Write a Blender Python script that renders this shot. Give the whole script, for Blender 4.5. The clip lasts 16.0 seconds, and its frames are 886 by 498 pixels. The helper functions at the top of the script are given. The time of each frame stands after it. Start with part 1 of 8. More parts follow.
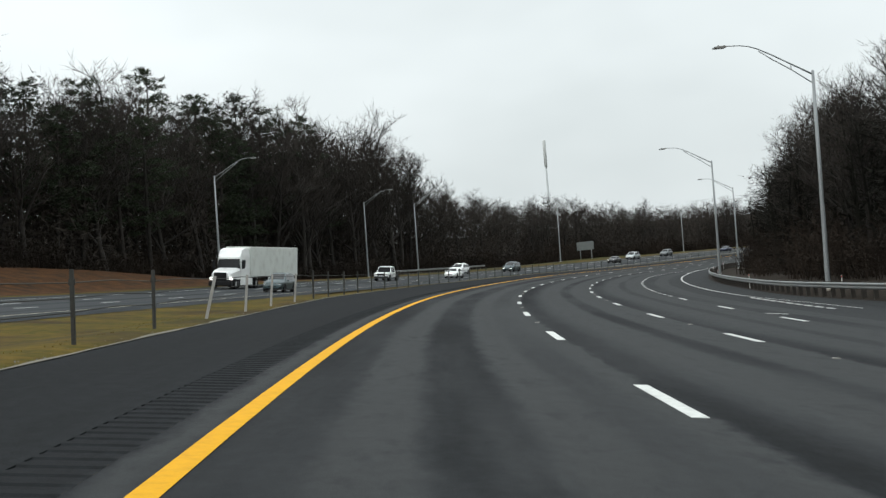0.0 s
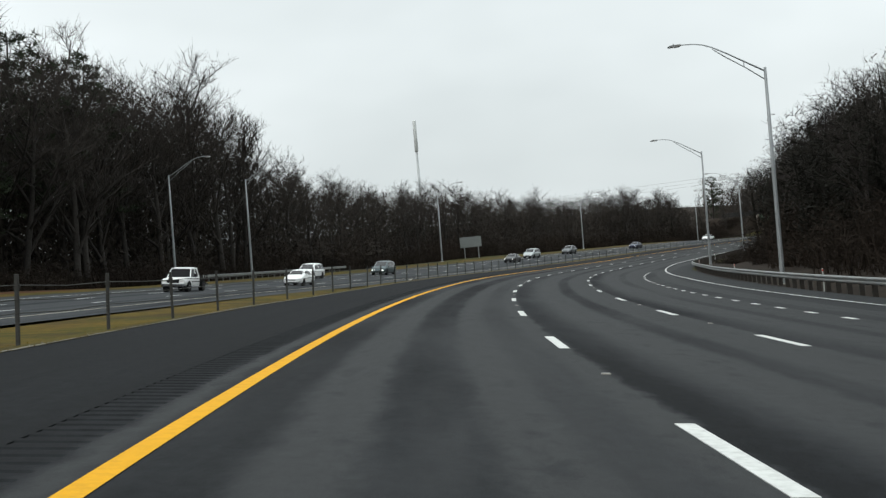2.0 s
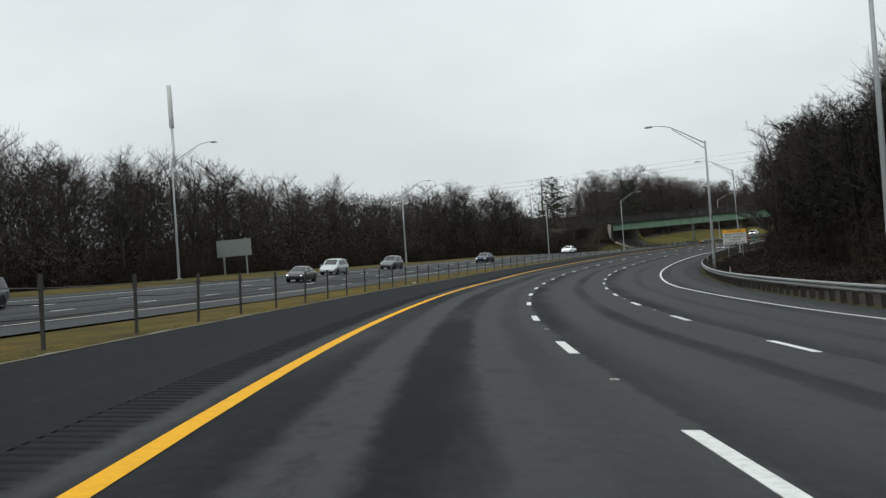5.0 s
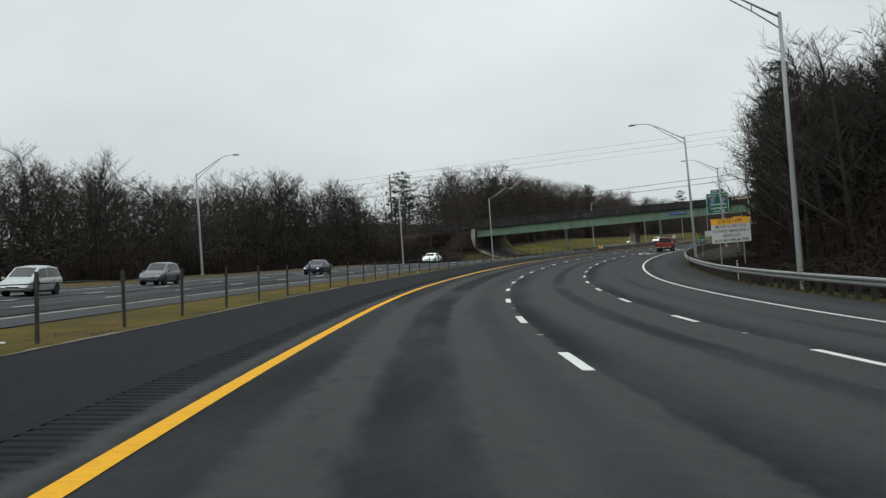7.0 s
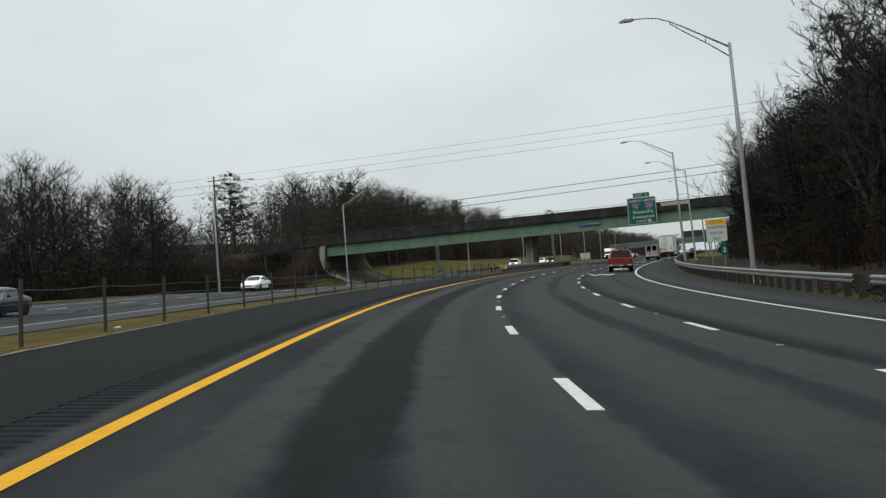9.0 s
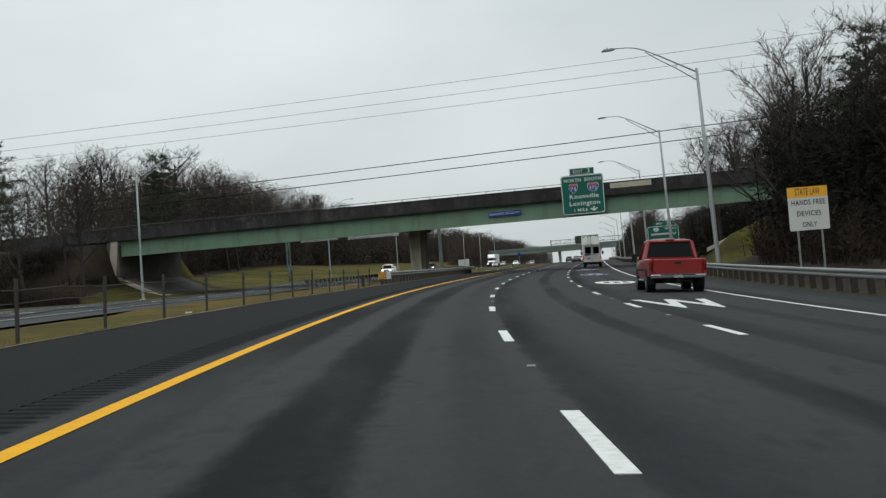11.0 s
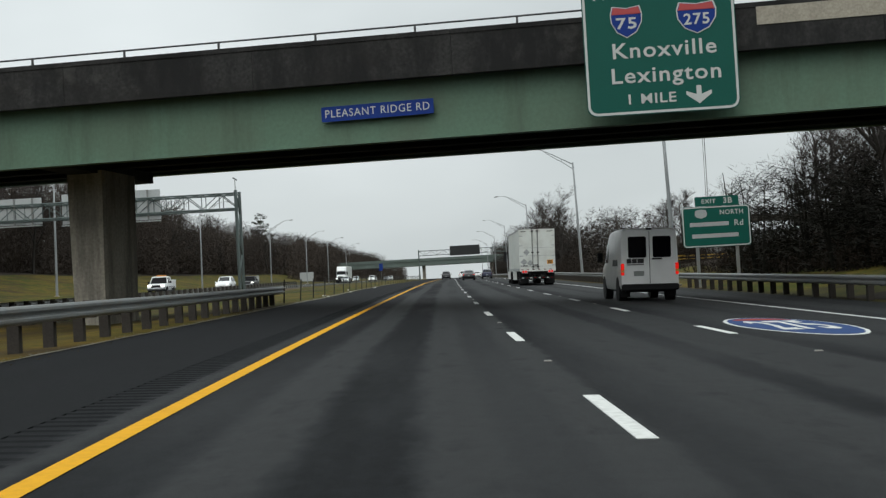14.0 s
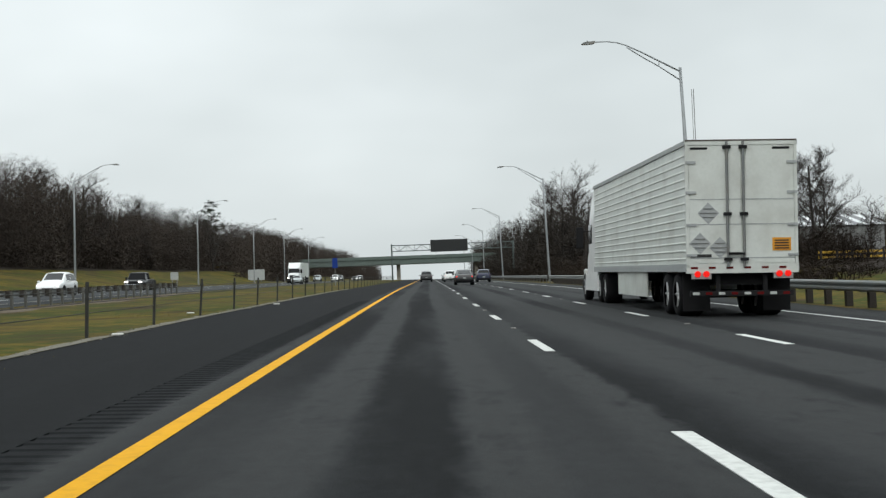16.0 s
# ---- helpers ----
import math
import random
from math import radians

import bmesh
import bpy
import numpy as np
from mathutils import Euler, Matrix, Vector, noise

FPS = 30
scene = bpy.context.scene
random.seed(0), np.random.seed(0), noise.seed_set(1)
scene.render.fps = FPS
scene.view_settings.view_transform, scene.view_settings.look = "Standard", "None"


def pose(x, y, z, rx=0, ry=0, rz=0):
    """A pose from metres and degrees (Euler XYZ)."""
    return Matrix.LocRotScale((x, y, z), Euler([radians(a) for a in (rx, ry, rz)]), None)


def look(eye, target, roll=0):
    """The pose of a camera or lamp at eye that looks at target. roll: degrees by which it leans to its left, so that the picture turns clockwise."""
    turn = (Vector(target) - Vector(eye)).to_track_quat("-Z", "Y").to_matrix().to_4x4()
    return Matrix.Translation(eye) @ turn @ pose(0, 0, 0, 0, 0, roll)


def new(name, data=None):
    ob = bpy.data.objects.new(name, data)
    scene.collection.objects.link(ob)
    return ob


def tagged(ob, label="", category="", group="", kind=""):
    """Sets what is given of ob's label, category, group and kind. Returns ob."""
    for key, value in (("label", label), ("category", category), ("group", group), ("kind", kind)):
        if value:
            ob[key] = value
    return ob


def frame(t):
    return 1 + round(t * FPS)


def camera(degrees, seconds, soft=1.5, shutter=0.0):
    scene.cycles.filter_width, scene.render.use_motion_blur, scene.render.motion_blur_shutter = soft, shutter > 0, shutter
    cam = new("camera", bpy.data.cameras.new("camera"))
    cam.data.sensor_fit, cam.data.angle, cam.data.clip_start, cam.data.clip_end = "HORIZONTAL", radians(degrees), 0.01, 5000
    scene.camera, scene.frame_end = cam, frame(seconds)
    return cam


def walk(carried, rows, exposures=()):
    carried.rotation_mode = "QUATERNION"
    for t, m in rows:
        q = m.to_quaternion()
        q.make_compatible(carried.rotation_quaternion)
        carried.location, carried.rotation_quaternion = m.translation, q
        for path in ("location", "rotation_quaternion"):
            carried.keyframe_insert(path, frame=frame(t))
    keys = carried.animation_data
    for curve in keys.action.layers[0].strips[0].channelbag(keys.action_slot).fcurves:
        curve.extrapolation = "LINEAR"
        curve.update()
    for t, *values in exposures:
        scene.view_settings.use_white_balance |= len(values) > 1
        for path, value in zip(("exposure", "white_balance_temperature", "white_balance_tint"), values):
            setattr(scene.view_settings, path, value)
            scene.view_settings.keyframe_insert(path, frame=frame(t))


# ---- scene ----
cam = camera(37.82, 16.0, soft=1.35)
PATH = [
    (0.0, pose(0.000, 0.000, 1.130, 91.614, 4.567, 0.000)),
    (0.5, pose(-0.168, 16.076, 1.294, 91.355, 5.084, -1.645)),
    (1.0, pose(0.162, 32.149, 1.439, 91.359, 5.221, -3.296)),
    (1.5, pose(0.893, 48.210, 1.566, 91.335, 5.357, -4.719)),
    (2.0, pose(2.019, 64.249, 1.674, 91.227, 5.042, -6.193)),
    (2.5, pose(3.609, 80.249, 1.776, 91.255, 5.007, -7.704)),
    (3.0, pose(5.635, 96.198, 1.882, 91.290, 4.799, -9.123)),
    (3.5, pose(8.048, 112.092, 1.993, 91.294, 4.770, -10.732)),
    (4.0, pose(10.903, 127.913, 2.108, 91.314, 4.903, -12.313)),
    (4.5, pose(14.178, 143.653, 2.218, 91.273, 4.775, -13.796)),
    (5.0, pose(17.878, 159.297, 2.309, 91.291, 4.613, -15.441)),
    (5.5, pose(22.056, 174.822, 2.384, 91.284, 4.530, -17.392)),
    (6.0, pose(26.777, 190.302, 2.440, 91.246, 4.572, -19.242)),
    (6.5, pose(31.990, 205.685, 2.508, 91.238, 4.821, -20.889)),
    (7.0, pose(37.551, 220.481, 2.614, 91.347, 4.718, -22.603)),
    (7.5, pose(43.569, 235.388, 2.759, 91.458, 4.648, -24.023)),
    (8.0, pose(49.965, 250.139, 2.943, 91.560, 4.551, -25.671)),
    (8.5, pose(56.855, 264.665, 3.159, 91.655, 5.022, -27.508)),
    (9.0, pose(64.200, 278.964, 3.404, 91.942, 5.063, -29.142)),
    (9.5, pose(71.920, 293.064, 3.676, 91.806, 4.876, -30.808)),
    (10.0, pose(80.052, 306.931, 3.976, 91.714, 4.746, -32.531)),
    (10.5, pose(88.564, 320.567, 4.286, 91.693, 4.648, -33.966)),
    (11.0, pose(97.379, 334.011, 4.586, 91.757, 4.535, -35.127)),
    (11.5, pose(106.463, 347.273, 4.877, 91.937, 4.296, -36.374)),
    (12.0, pose(115.881, 360.301, 5.159, 91.906, 3.992, -38.014)),
    (12.5, pose(125.608, 373.101, 5.435, 91.936, 4.041, -39.401)),
    (13.0, pose(135.629, 385.672, 5.709, 91.946, 3.573, -40.488)),
    (13.5, pose(145.885, 398.053, 5.981, 91.975, 3.473, -41.342)),
    (14.5, pose(166.739, 422.526, 6.517, 91.974, 2.855, -42.105)),
    (15.5, pose(187.970, 446.673, 7.042, 91.939, 1.955, -42.761)),
    (16.0, pose(198.636, 458.700, 7.300, 91.952, 2.149, -42.825)),
]
walk(cam, PATH, [(0.0, 0.17), (2.0, 0.13), (4.0, 0.08), (7.0, -0.06), (12.5, -0.1), (14.5, -0.05), (16.0, 0.08)])

# ---- light: an overcast winter sky ----
SUN_ELEV, SUN_AZ = radians(44), radians(236)
world = bpy.data.worlds.new("overcast_sky")
scene.world = world
world.use_nodes = True
wn, wl = world.node_tree.nodes, world.node_tree.links
wn.clear()
w_out = wn.new("ShaderNodeOutputWorld")
w_bg = wn.new("ShaderNodeBackground")
w_sky = wn.new("ShaderNodeTexSky")
w_sky.sky_type, w_sky.sun_disc = "NISHITA", False
w_sky.sun_elevation, w_sky.sun_rotation = SUN_ELEV, SUN_AZ
w_sky.dust_density, w_sky.air_density = 4.0, 1.2
w_co = wn.new("ShaderNodeTexCoord")
w_map = wn.new("ShaderNodeMapping")
w_map.inputs["Scale"].default_value = (1.0, 1.0, 2.2)
w_noise = wn.new("ShaderNodeTexNoise")
w_noise.inputs["Scale"].default_value = 1.9
w_noise.inputs["Detail"].default_value = 4.0
w_noise.inputs["Roughness"].default_value = 0.52
w_ramp = wn.new("ShaderNodeValToRGB")
w_ramp.color_ramp.elements[0].position, w_ramp.color_ramp.elements[0].color = 0.30, (5.5, 6.02, 6.1, 1)
w_ramp.color_ramp.elements[1].position, w_ramp.color_ramp.elements[1].color = 0.72, (7.9, 8.5, 8.6, 1)
w_mix = wn.new("ShaderNodeMix")
w_mix.data_type = "RGBA"
w_mix.inputs["Factor"].default_value = 0.95
wl.new(w_co.outputs["Generated"], w_map.inputs["Vector"])
wl.new(w_map.outputs["Vector"], w_noise.inputs["Vector"])
wl.new(w_noise.outputs["Fac"], w_ramp.inputs["Fac"])
wl.new(w_sky.outputs["Color"], w_mix.inputs["A"])
wl.new(w_ramp.outputs["Color"], w_mix.inputs["B"])
w_sep = wn.new("ShaderNodeSeparateXYZ")            # an overcast sky is brighter overhead than at the horizon
wl.new(w_co.outputs["Generated"], w_sep.inputs["Vector"])
w_sq, w_gain, w_scale = wn.new("ShaderNodeMath"), wn.new("ShaderNodeMath"), wn.new("ShaderNodeVectorMath")
w_sq.operation, w_gain.operation, w_scale.operation = "MULTIPLY", "MULTIPLY_ADD", "SCALE"
wl.new(w_sep.outputs["Z"], w_sq.inputs[0]); wl.new(w_sep.outputs["Z"], w_sq.inputs[1])
wl.new(w_sq.outputs[0], w_gain.inputs[0]); w_gain.inputs[1].default_value, w_gain.inputs[2].default_value = 1.25, 0.97
wl.new(w_mix.outputs["Result"], w_scale.inputs[0]); wl.new(w_gain.outputs[0], w_scale.inputs["Scale"])
wl.new(w_scale.outputs["Vector"], w_bg.inputs["Color"])
wl.new(w_bg.outputs["Background"], w_out.inputs["Surface"])
w_bg.inputs["Strength"].default_value = 0.109
sun_data = bpy.data.lights.new("sun", "SUN")
sun_data.energy, sun_data.angle, sun_data.color = 0.8, radians(45), (1.0, 0.98, 0.955)
sun = new("sun", sun_data)
sun.matrix_world = look((math.sin(SUN_AZ) * math.cos(SUN_ELEV) * 500, math.cos(SUN_AZ) * math.cos(SUN_ELEV) * 500, math.sin(SUN_ELEV) * 500), (0, 0, 0))

# ---- materials ----
def mat(name, rgb, rough=0.6, metal=0.0, vary=0.12, scale=3.0, fine=40.0, bump=0.15, spec=0.5, coords="Object", dirt=None, dirt_amount=0.0, dirt_scale=1.2, random_tone=0.0):
    """A worn surface: broad stains, fine grain and relief on one base colour."""
    m = bpy.data.materials.new(name)
    m.use_nodes = True
    n, l = m.node_tree.nodes, m.node_tree.links
    b = n["Principled BSDF"]
    b.inputs["Roughness"].default_value, b.inputs["Metallic"].default_value = rough, metal
    b.inputs["Specular IOR Level"].default_value = spec
    co = n.new("ShaderNodeTexCoord")
    broad, grain = n.new("ShaderNodeTexNoise"), n.new("ShaderNodeTexNoise")
    broad.inputs["Scale"].default_value, broad.inputs["Detail"].default_value = scale, 5
    grain.inputs["Scale"].default_value, grain.inputs["Detail"].default_value = fine, 3
    for t in (broad, grain):
        l.new(co.outputs[coords], t.inputs["Vector"])
    mix1 = n.new("ShaderNodeMix"); mix1.data_type = "RGBA"
    lo = [c * (1 - vary) for c in rgb]; hi = [min(1, c * (1 + vary)) for c in rgb]
    mix1.inputs["A"].default_value, mix1.inputs["B"].default_value = (*lo, 1), (*hi, 1)
    l.new(broad.outputs["Fac"], mix1.inputs["Factor"])
    mix2 = n.new("ShaderNodeMix"); mix2.data_type = "RGBA"; mix2.blend_type = "OVERLAY"
    mix2.inputs["Factor"].default_value = vary * 1.6
    l.new(mix1.outputs["Result"], mix2.inputs["A"]); l.new(grain.outputs["Fac"], mix2.inputs["B"])
    last = mix2.outputs["Result"]
    if dirt:
        spots = n.new("ShaderNodeTexNoise"); spots.inputs["Scale"].default_value, spots.inputs["Detail"].default_value = dirt_scale, 8
        l.new(co.outputs[coords], spots.inputs["Vector"])
        ramp = n.new("ShaderNodeMapRange"); ramp.inputs["From Min"].default_value, ramp.inputs["From Max"].default_value = 0.45, 0.7
        ramp.inputs["To Max"].default_value = dirt_amount
        l.new(spots.outputs["Fac"], ramp.inputs["Value"])
        mix3 = n.new("ShaderNodeMix"); mix3.data_type = "RGBA"; mix3.inputs["B"].default_value = (*dirt, 1)
        l.new(ramp.outputs["Result"], mix3.inputs["Factor"]); l.new(last, mix3.inputs["A"]); last = mix3.outputs["Result"]
    if random_tone:
        info = n.new("ShaderNodeObjectInfo"); rr = n.new("ShaderNodeMapRange")
        rr.inputs["To Min"].default_value, rr.inputs["To Max"].default_value = 1 - random_tone, 1 + random_tone
        l.new(info.outputs["Random"], rr.inputs["Value"])
        hs = n.new("ShaderNodeHueSaturation"); l.new(rr.outputs["Result"], hs.inputs["Value"]); l.new(last, hs.inputs["Color"]); last = hs.outputs["Color"]
    l.new(last, b.inputs["Base Color"])
    if bump:
        bp = n.new("ShaderNodeBump"); bp.inputs["Strength"].default_value, bp.inputs["Distance"].default_value = bump, 0.02
        l.new(grain.outputs["Fac"], bp.inputs["Height"]); l.new(bp.outputs["Normal"], b.inputs["Normal"])
    return m


def asphalt(name, rgb, lanes, verges=(), joints=()):
    """Asphalt on (u, s) coordinates: aggregate, patches drawn out along the lanes, dark oily bands between given offsets, and newer, darker shoulders past an edge."""
    m = bpy.data.materials.new(name); m.use_nodes = True
    n, l = m.node_tree.nodes, m.node_tree.links
    b = n["Principled BSDF"]
    uv = n.new("ShaderNodeUVMap"); uv.uv_map = "us"
    sep = n.new("ShaderNodeSeparateXYZ"); l.new(uv.outputs["UV"], sep.inputs["Vector"])

    def math_(op, a, c, clamp=False):
        k = n.new("ShaderNodeMath"); k.operation = op; k.use_clamp = clamp
        for i, q in enumerate((a, c)):
            if isinstance(q, (int, float)):
                k.inputs[i].default_value = q
            else:
                l.new(q, k.inputs[i])
        return k.outputs[0]

    def tex(su, ss, scale, detail, rough=0.55):
        mp = n.new("ShaderNodeMapping"); mp.inputs["Scale"].default_value = (su, ss, 1)
        l.new(uv.outputs["UV"], mp.inputs["Vector"])
        t = n.new("ShaderNodeTexNoise"); t.inputs["Scale"].default_value, t.inputs["Detail"].default_value, t.inputs["Roughness"].default_value = scale, detail, rough
        l.new(mp.outputs["Vector"], t.inputs["Vector"])
        return t.outputs["Fac"]

    drawn = tex(1.0, 0.05, 1.1, 6, 0.6)
    wobble = tex(0.12, 0.03, 1.0, 3)
    ragged = tex(1.0, 0.35, 2.6, 6, 0.7)
    patch = tex(0.35, 0.045, 1.0, 5, 0.6)
    grain = tex(1, 1, 70.0, 2)
    mid = tex(1, 0.5, 7.0, 6, 0.75)
    u = math_("ADD", sep.outputs["X"], math_("MULTIPLY", math_("SUBTRACT", wobble, 0.5), 0.55))
    u = math_("ADD", u, math_("MULTIPLY", math_("SUBTRACT", ragged, 0.5), 0.42))
    fade = math_("MULTIPLY", math_("SUBTRACT", patch, 0.36), 4.2, True)
    dark = None
    for lo, hi, depth in lanes:
        k = n.new("ShaderNodeMapRange"); k.interpolation_type = "SMOOTHSTEP"
        l.new(math_("ABSOLUTE", math_("SUBTRACT", u, (lo + hi) / 2), 0), k.inputs["Value"])
        k.inputs["From Min"].default_value, k.inputs["From Max"].default_value = (hi - lo) / 2 - 0.12, (hi - lo) / 2 + 0.16
        k.inputs["To Min"].default_value, k.inputs["To Max"].default_value = depth, 0.0
        dark = k.outputs["Result"] if dark is None else math_("MAXIMUM", dark, k.outputs["Result"])
    streak = math_("MULTIPLY", dark, math_("ADD", 0.22, math_("MULTIPLY", fade, 0.78)))
    for edge, width, depth in joints:          # a paving joint: sharp on one side, fading on the other
        k = n.new("ShaderNodeMapRange"); k.interpolation_type = "SMOOTHSTEP"
        l.new(math_("SUBTRACT", u, edge), k.inputs["Value"])
        k.inputs["From Min"].default_value, k.inputs["From Max"].default_value = width * 0.1, width
        k.inputs["To Min"].default_value, k.inputs["To Max"].default_value = depth, 0.0
        c = n.new("ShaderNodeMapRange"); c.interpolation_type = "SMOOTHSTEP"
        l.new(math_("ADD", sep.outputs["X"], math_("MULTIPLY", math_("SUBTRACT", ragged, 0.5), 0.45)), c.inputs["Value"])
        c.inputs["From Min"].default_value, c.inputs["From Max"].default_value = edge - 0.07, edge + 0.09
        cut = c.outputs["Result"]
        band = math_("MULTIPLY", math_("MULTIPLY", k.outputs["Result"], cut), math_("ADD", 0.36, math_("MULTIPLY", fade, 0.64)))
        streak = math_("MAXIMUM", streak, band)
    for edge, way, depth in verges:
        k = n.new("ShaderNodeMapRange"); k.interpolation_type = "SMOOTHSTEP"
        l.new(math_("MULTIPLY", math_("SUBTRACT", u, edge), way), k.inputs["Value"])
        k.inputs["From Min"].default_value, k.inputs["From Max"].default_value = -0.05, 0.2
        k.inputs["To Min"].default_value, k.inputs["To Max"].default_value = 0.0, depth
        streak = math_("MAXIMUM", streak, k.outputs["Result"])
    blot = math_("MULTIPLY", math_("SUBTRACT", ragged, 0.53), 3.2, True)
    streak = math_("MAXIMUM", streak, math_("MULTIPLY", blot, math_("ADD", 0.3, math_("MULTIPLY", fade, 0.45))))
    tone = math_("SUBTRACT", math_("ADD", 0.82, math_("MULTIPLY", drawn, 0.38)), math_("MULTIPLY", streak, 0.88))
    tone = math_("ADD", tone, math_("MULTIPLY", math_("SUBTRACT", tex(2.6, 0.012, 1.0, 4, 0.6), 0.5), 0.34))
    tone = math_("ADD", tone, math_("MULTIPLY", math_("SUBTRACT", mid, 0.5), 1.0))
    tone = math_("ADD", tone, math_("MULTIPLY", math_("SUBTRACT", grain, 0.5), 0.85))
    if joints:                                 # paving tone falls smoothly from 1.06 to 0.82 between s 230 and 400
        k = n.new("ShaderNodeMapRange"); k.interpolation_type = "SMOOTHSTEP"
        l.new(sep.outputs["Y"], k.inputs["Value"])
        k.inputs["From Min"].default_value, k.inputs["From Max"].default_value = 230, 400
        k.inputs["To Min"].default_value, k.inputs["To Max"].default_value = 1.06, 0.82
        tone = math_("MULTIPLY", tone, k.outputs["Result"])
    tone = math_("MAXIMUM", tone, 0.2)
    tint = n.new("ShaderNodeMix"); tint.data_type = "RGBA"; tint.clamp_factor = True
    tint.inputs["A"].default_value, tint.inputs["B"].default_value = (*rgb, 1), (rgb[0] * 0.9, rgb[1] * 0.98, rgb[2] * 1.12, 1)
    l.new(streak, tint.inputs["Factor"])
    col = n.new("ShaderNodeVectorMath"); col.operation = "SCALE"; l.new(tint.outputs["Result"], col.inputs[0])
    l.new(tone, col.inputs["Scale"]); l.new(col.outputs["Vector"], b.inputs["Base Color"])
    rg = math_("ADD", 0.8, math_("MULTIPLY", streak, 0.25), True); l.new(rg, b.inputs["Roughness"])
    b.inputs["Specular IOR Level"].default_value = 0.16
    bp = n.new("ShaderNodeBump"); bp.inputs["Strength"].default_value, bp.inputs["Distance"].default_value = 0.35, 0.008
    l.new(math_("ADD", grain, math_("MULTIPLY", mid, 0.5)), bp.inputs["Height"]); l.new(bp.outputs["Normal"], b.inputs["Normal"])
    return m


def paint(name, rgb, wear=0.25):
    """Road paint, worn through to the asphalt in specks."""
    m = mat(name, rgb, rough=0.8, spec=0.12, vary=0.08, scale=1.5, fine=60, bump=0.1, dirt=[c * 0.35 + 0.02 for c in rgb], dirt_amount=wear, dirt_scale=9.0, random_tone=0.08)
    return m


M = {}
M["asphalt"] = asphalt("asphalt", (0.0238, 0.0254, 0.0260), [(-0.1, 0.72, 0.8), (1.4, 2.15, 1.0), (2.75, 3.3, 0.3), (5.6, 6.1, 0.7), (9.3, 9.75, 0.35), (11.3, 12.1, 0.4)], [(-0.3, -1, 0.82), (13.2, 1, 0.26)], [(3.74, 1.1, 0.95), (7.42, 1.1, 0.9)])
M["asphalt_far"] = asphalt("asphalt_far", (0.033, 0.0362, 0.0388), [(-19.4, -16.4, 0.6), (-21.2, -20.4, 0.5), (-24.9, -24.0, 0.5), (-28.7, -27.8, 0.5), (-34, -30.2, 0.5)])
M["yellow"] = paint("yellow_road_paint", (0.64, 0.325, 0.012), 0.22)
M["white_paint"] = paint("white_road_paint", (0.60, 0.61, 0.585), 0.34)
def sward(name, green, straw, earth, lo=0.82, hi=1.2):
    """Winter turf: green and straw patches drawn over each other, with bare earth showing through."""
    m = mat(name, [(a + b) / 2 for a, b in zip(green, straw)], 0.95, vary=0.4, scale=0.5, fine=7, bump=0.6, dirt=earth, dirt_amount=0.9, dirt_scale=0.3, spec=0.12)
    n, l = m.node_tree.nodes, m.node_tree.links
    co = n.new("ShaderNodeTexCoord")
    big, small = n.new("ShaderNodeTexNoise"), n.new("ShaderNodeTexNoise")
    big.inputs["Scale"].default_value, big.inputs["Detail"].default_value = 0.16, 6
    small.inputs["Scale"].default_value, small.inputs["Detail"].default_value = 1.6, 7
    for t in (big, small):
        l.new(co.outputs["Object"], t.inputs["Vector"])
    s_ = n.new("ShaderNodeMath"); s_.operation = "ADD"; l.new(big.outputs["Fac"], s_.inputs[0]); l.new(small.outputs["Fac"], s_.inputs[1])
    r_ = n.new("ShaderNodeMapRange"); r_.inputs["From Min"].default_value, r_.inputs["From Max"].default_value = lo, hi
    l.new(s_.outputs[0], r_.inputs["Value"])
    hue = n.new("ShaderNodeMix"); hue.data_type = "RGBA"
    hue.inputs["A"].default_value, hue.inputs["B"].default_value = (*green, 1), (*straw, 1)
    l.new(r_.outputs["Result"], hue.inputs["Factor"])
    first = [k for k in n if k.bl_idname == "ShaderNodeMix" and k.blend_type == "OVERLAY"][0]
    l.new(hue.outputs["Result"], first.inputs["A"])
    return m


M["grass"] = sward("winter_grass", (0.046, 0.042, 0.004), (0.104, 0.067, 0.008), (0.036, 0.022, 0.010))
M["green_grass"] = sward("patchy_green_winter_grass", (0.036, 0.046, 0.003), (0.098, 0.072, 0.008), (0.036, 0.020, 0.011), 0.93, 1.09)
M["bank_grass"] = sward("green_brown_bank_grass", (0.030, 0.036, 0.006), (0.060, 0.050, 0.010), (0.028, 0.019, 0.010))
M["galv"] = mat("galvanised_steel", (0.21, 0.222, 0.222), 0.55, 0.45, vary=0.15, scale=1.2, fine=20, bump=0.05, dirt=(0.22, 0.19, 0.15), dirt_amount=0.5, dirt_scale=2.0)
M["pole_steel"] = mat("weathered_pole_steel", (0.27, 0.285, 0.29), 0.6, 0.5, vary=0.15, scale=0.8, fine=14, bump=0.05)
M["post_wood"] = mat("grey_timber_post", (0.034, 0.029, 0.024), 0.9, vary=0.3, scale=2, fine=25, bump=0.4)
M["concrete"] = mat("weathered_concrete", (0.33, 0.30, 0.255), 0.9, vary=0.22, scale=0.5, fine=12, bump=0.25, dirt=(0.10, 0.09, 0.075), dirt_amount=0.6, dirt_scale=0.5)
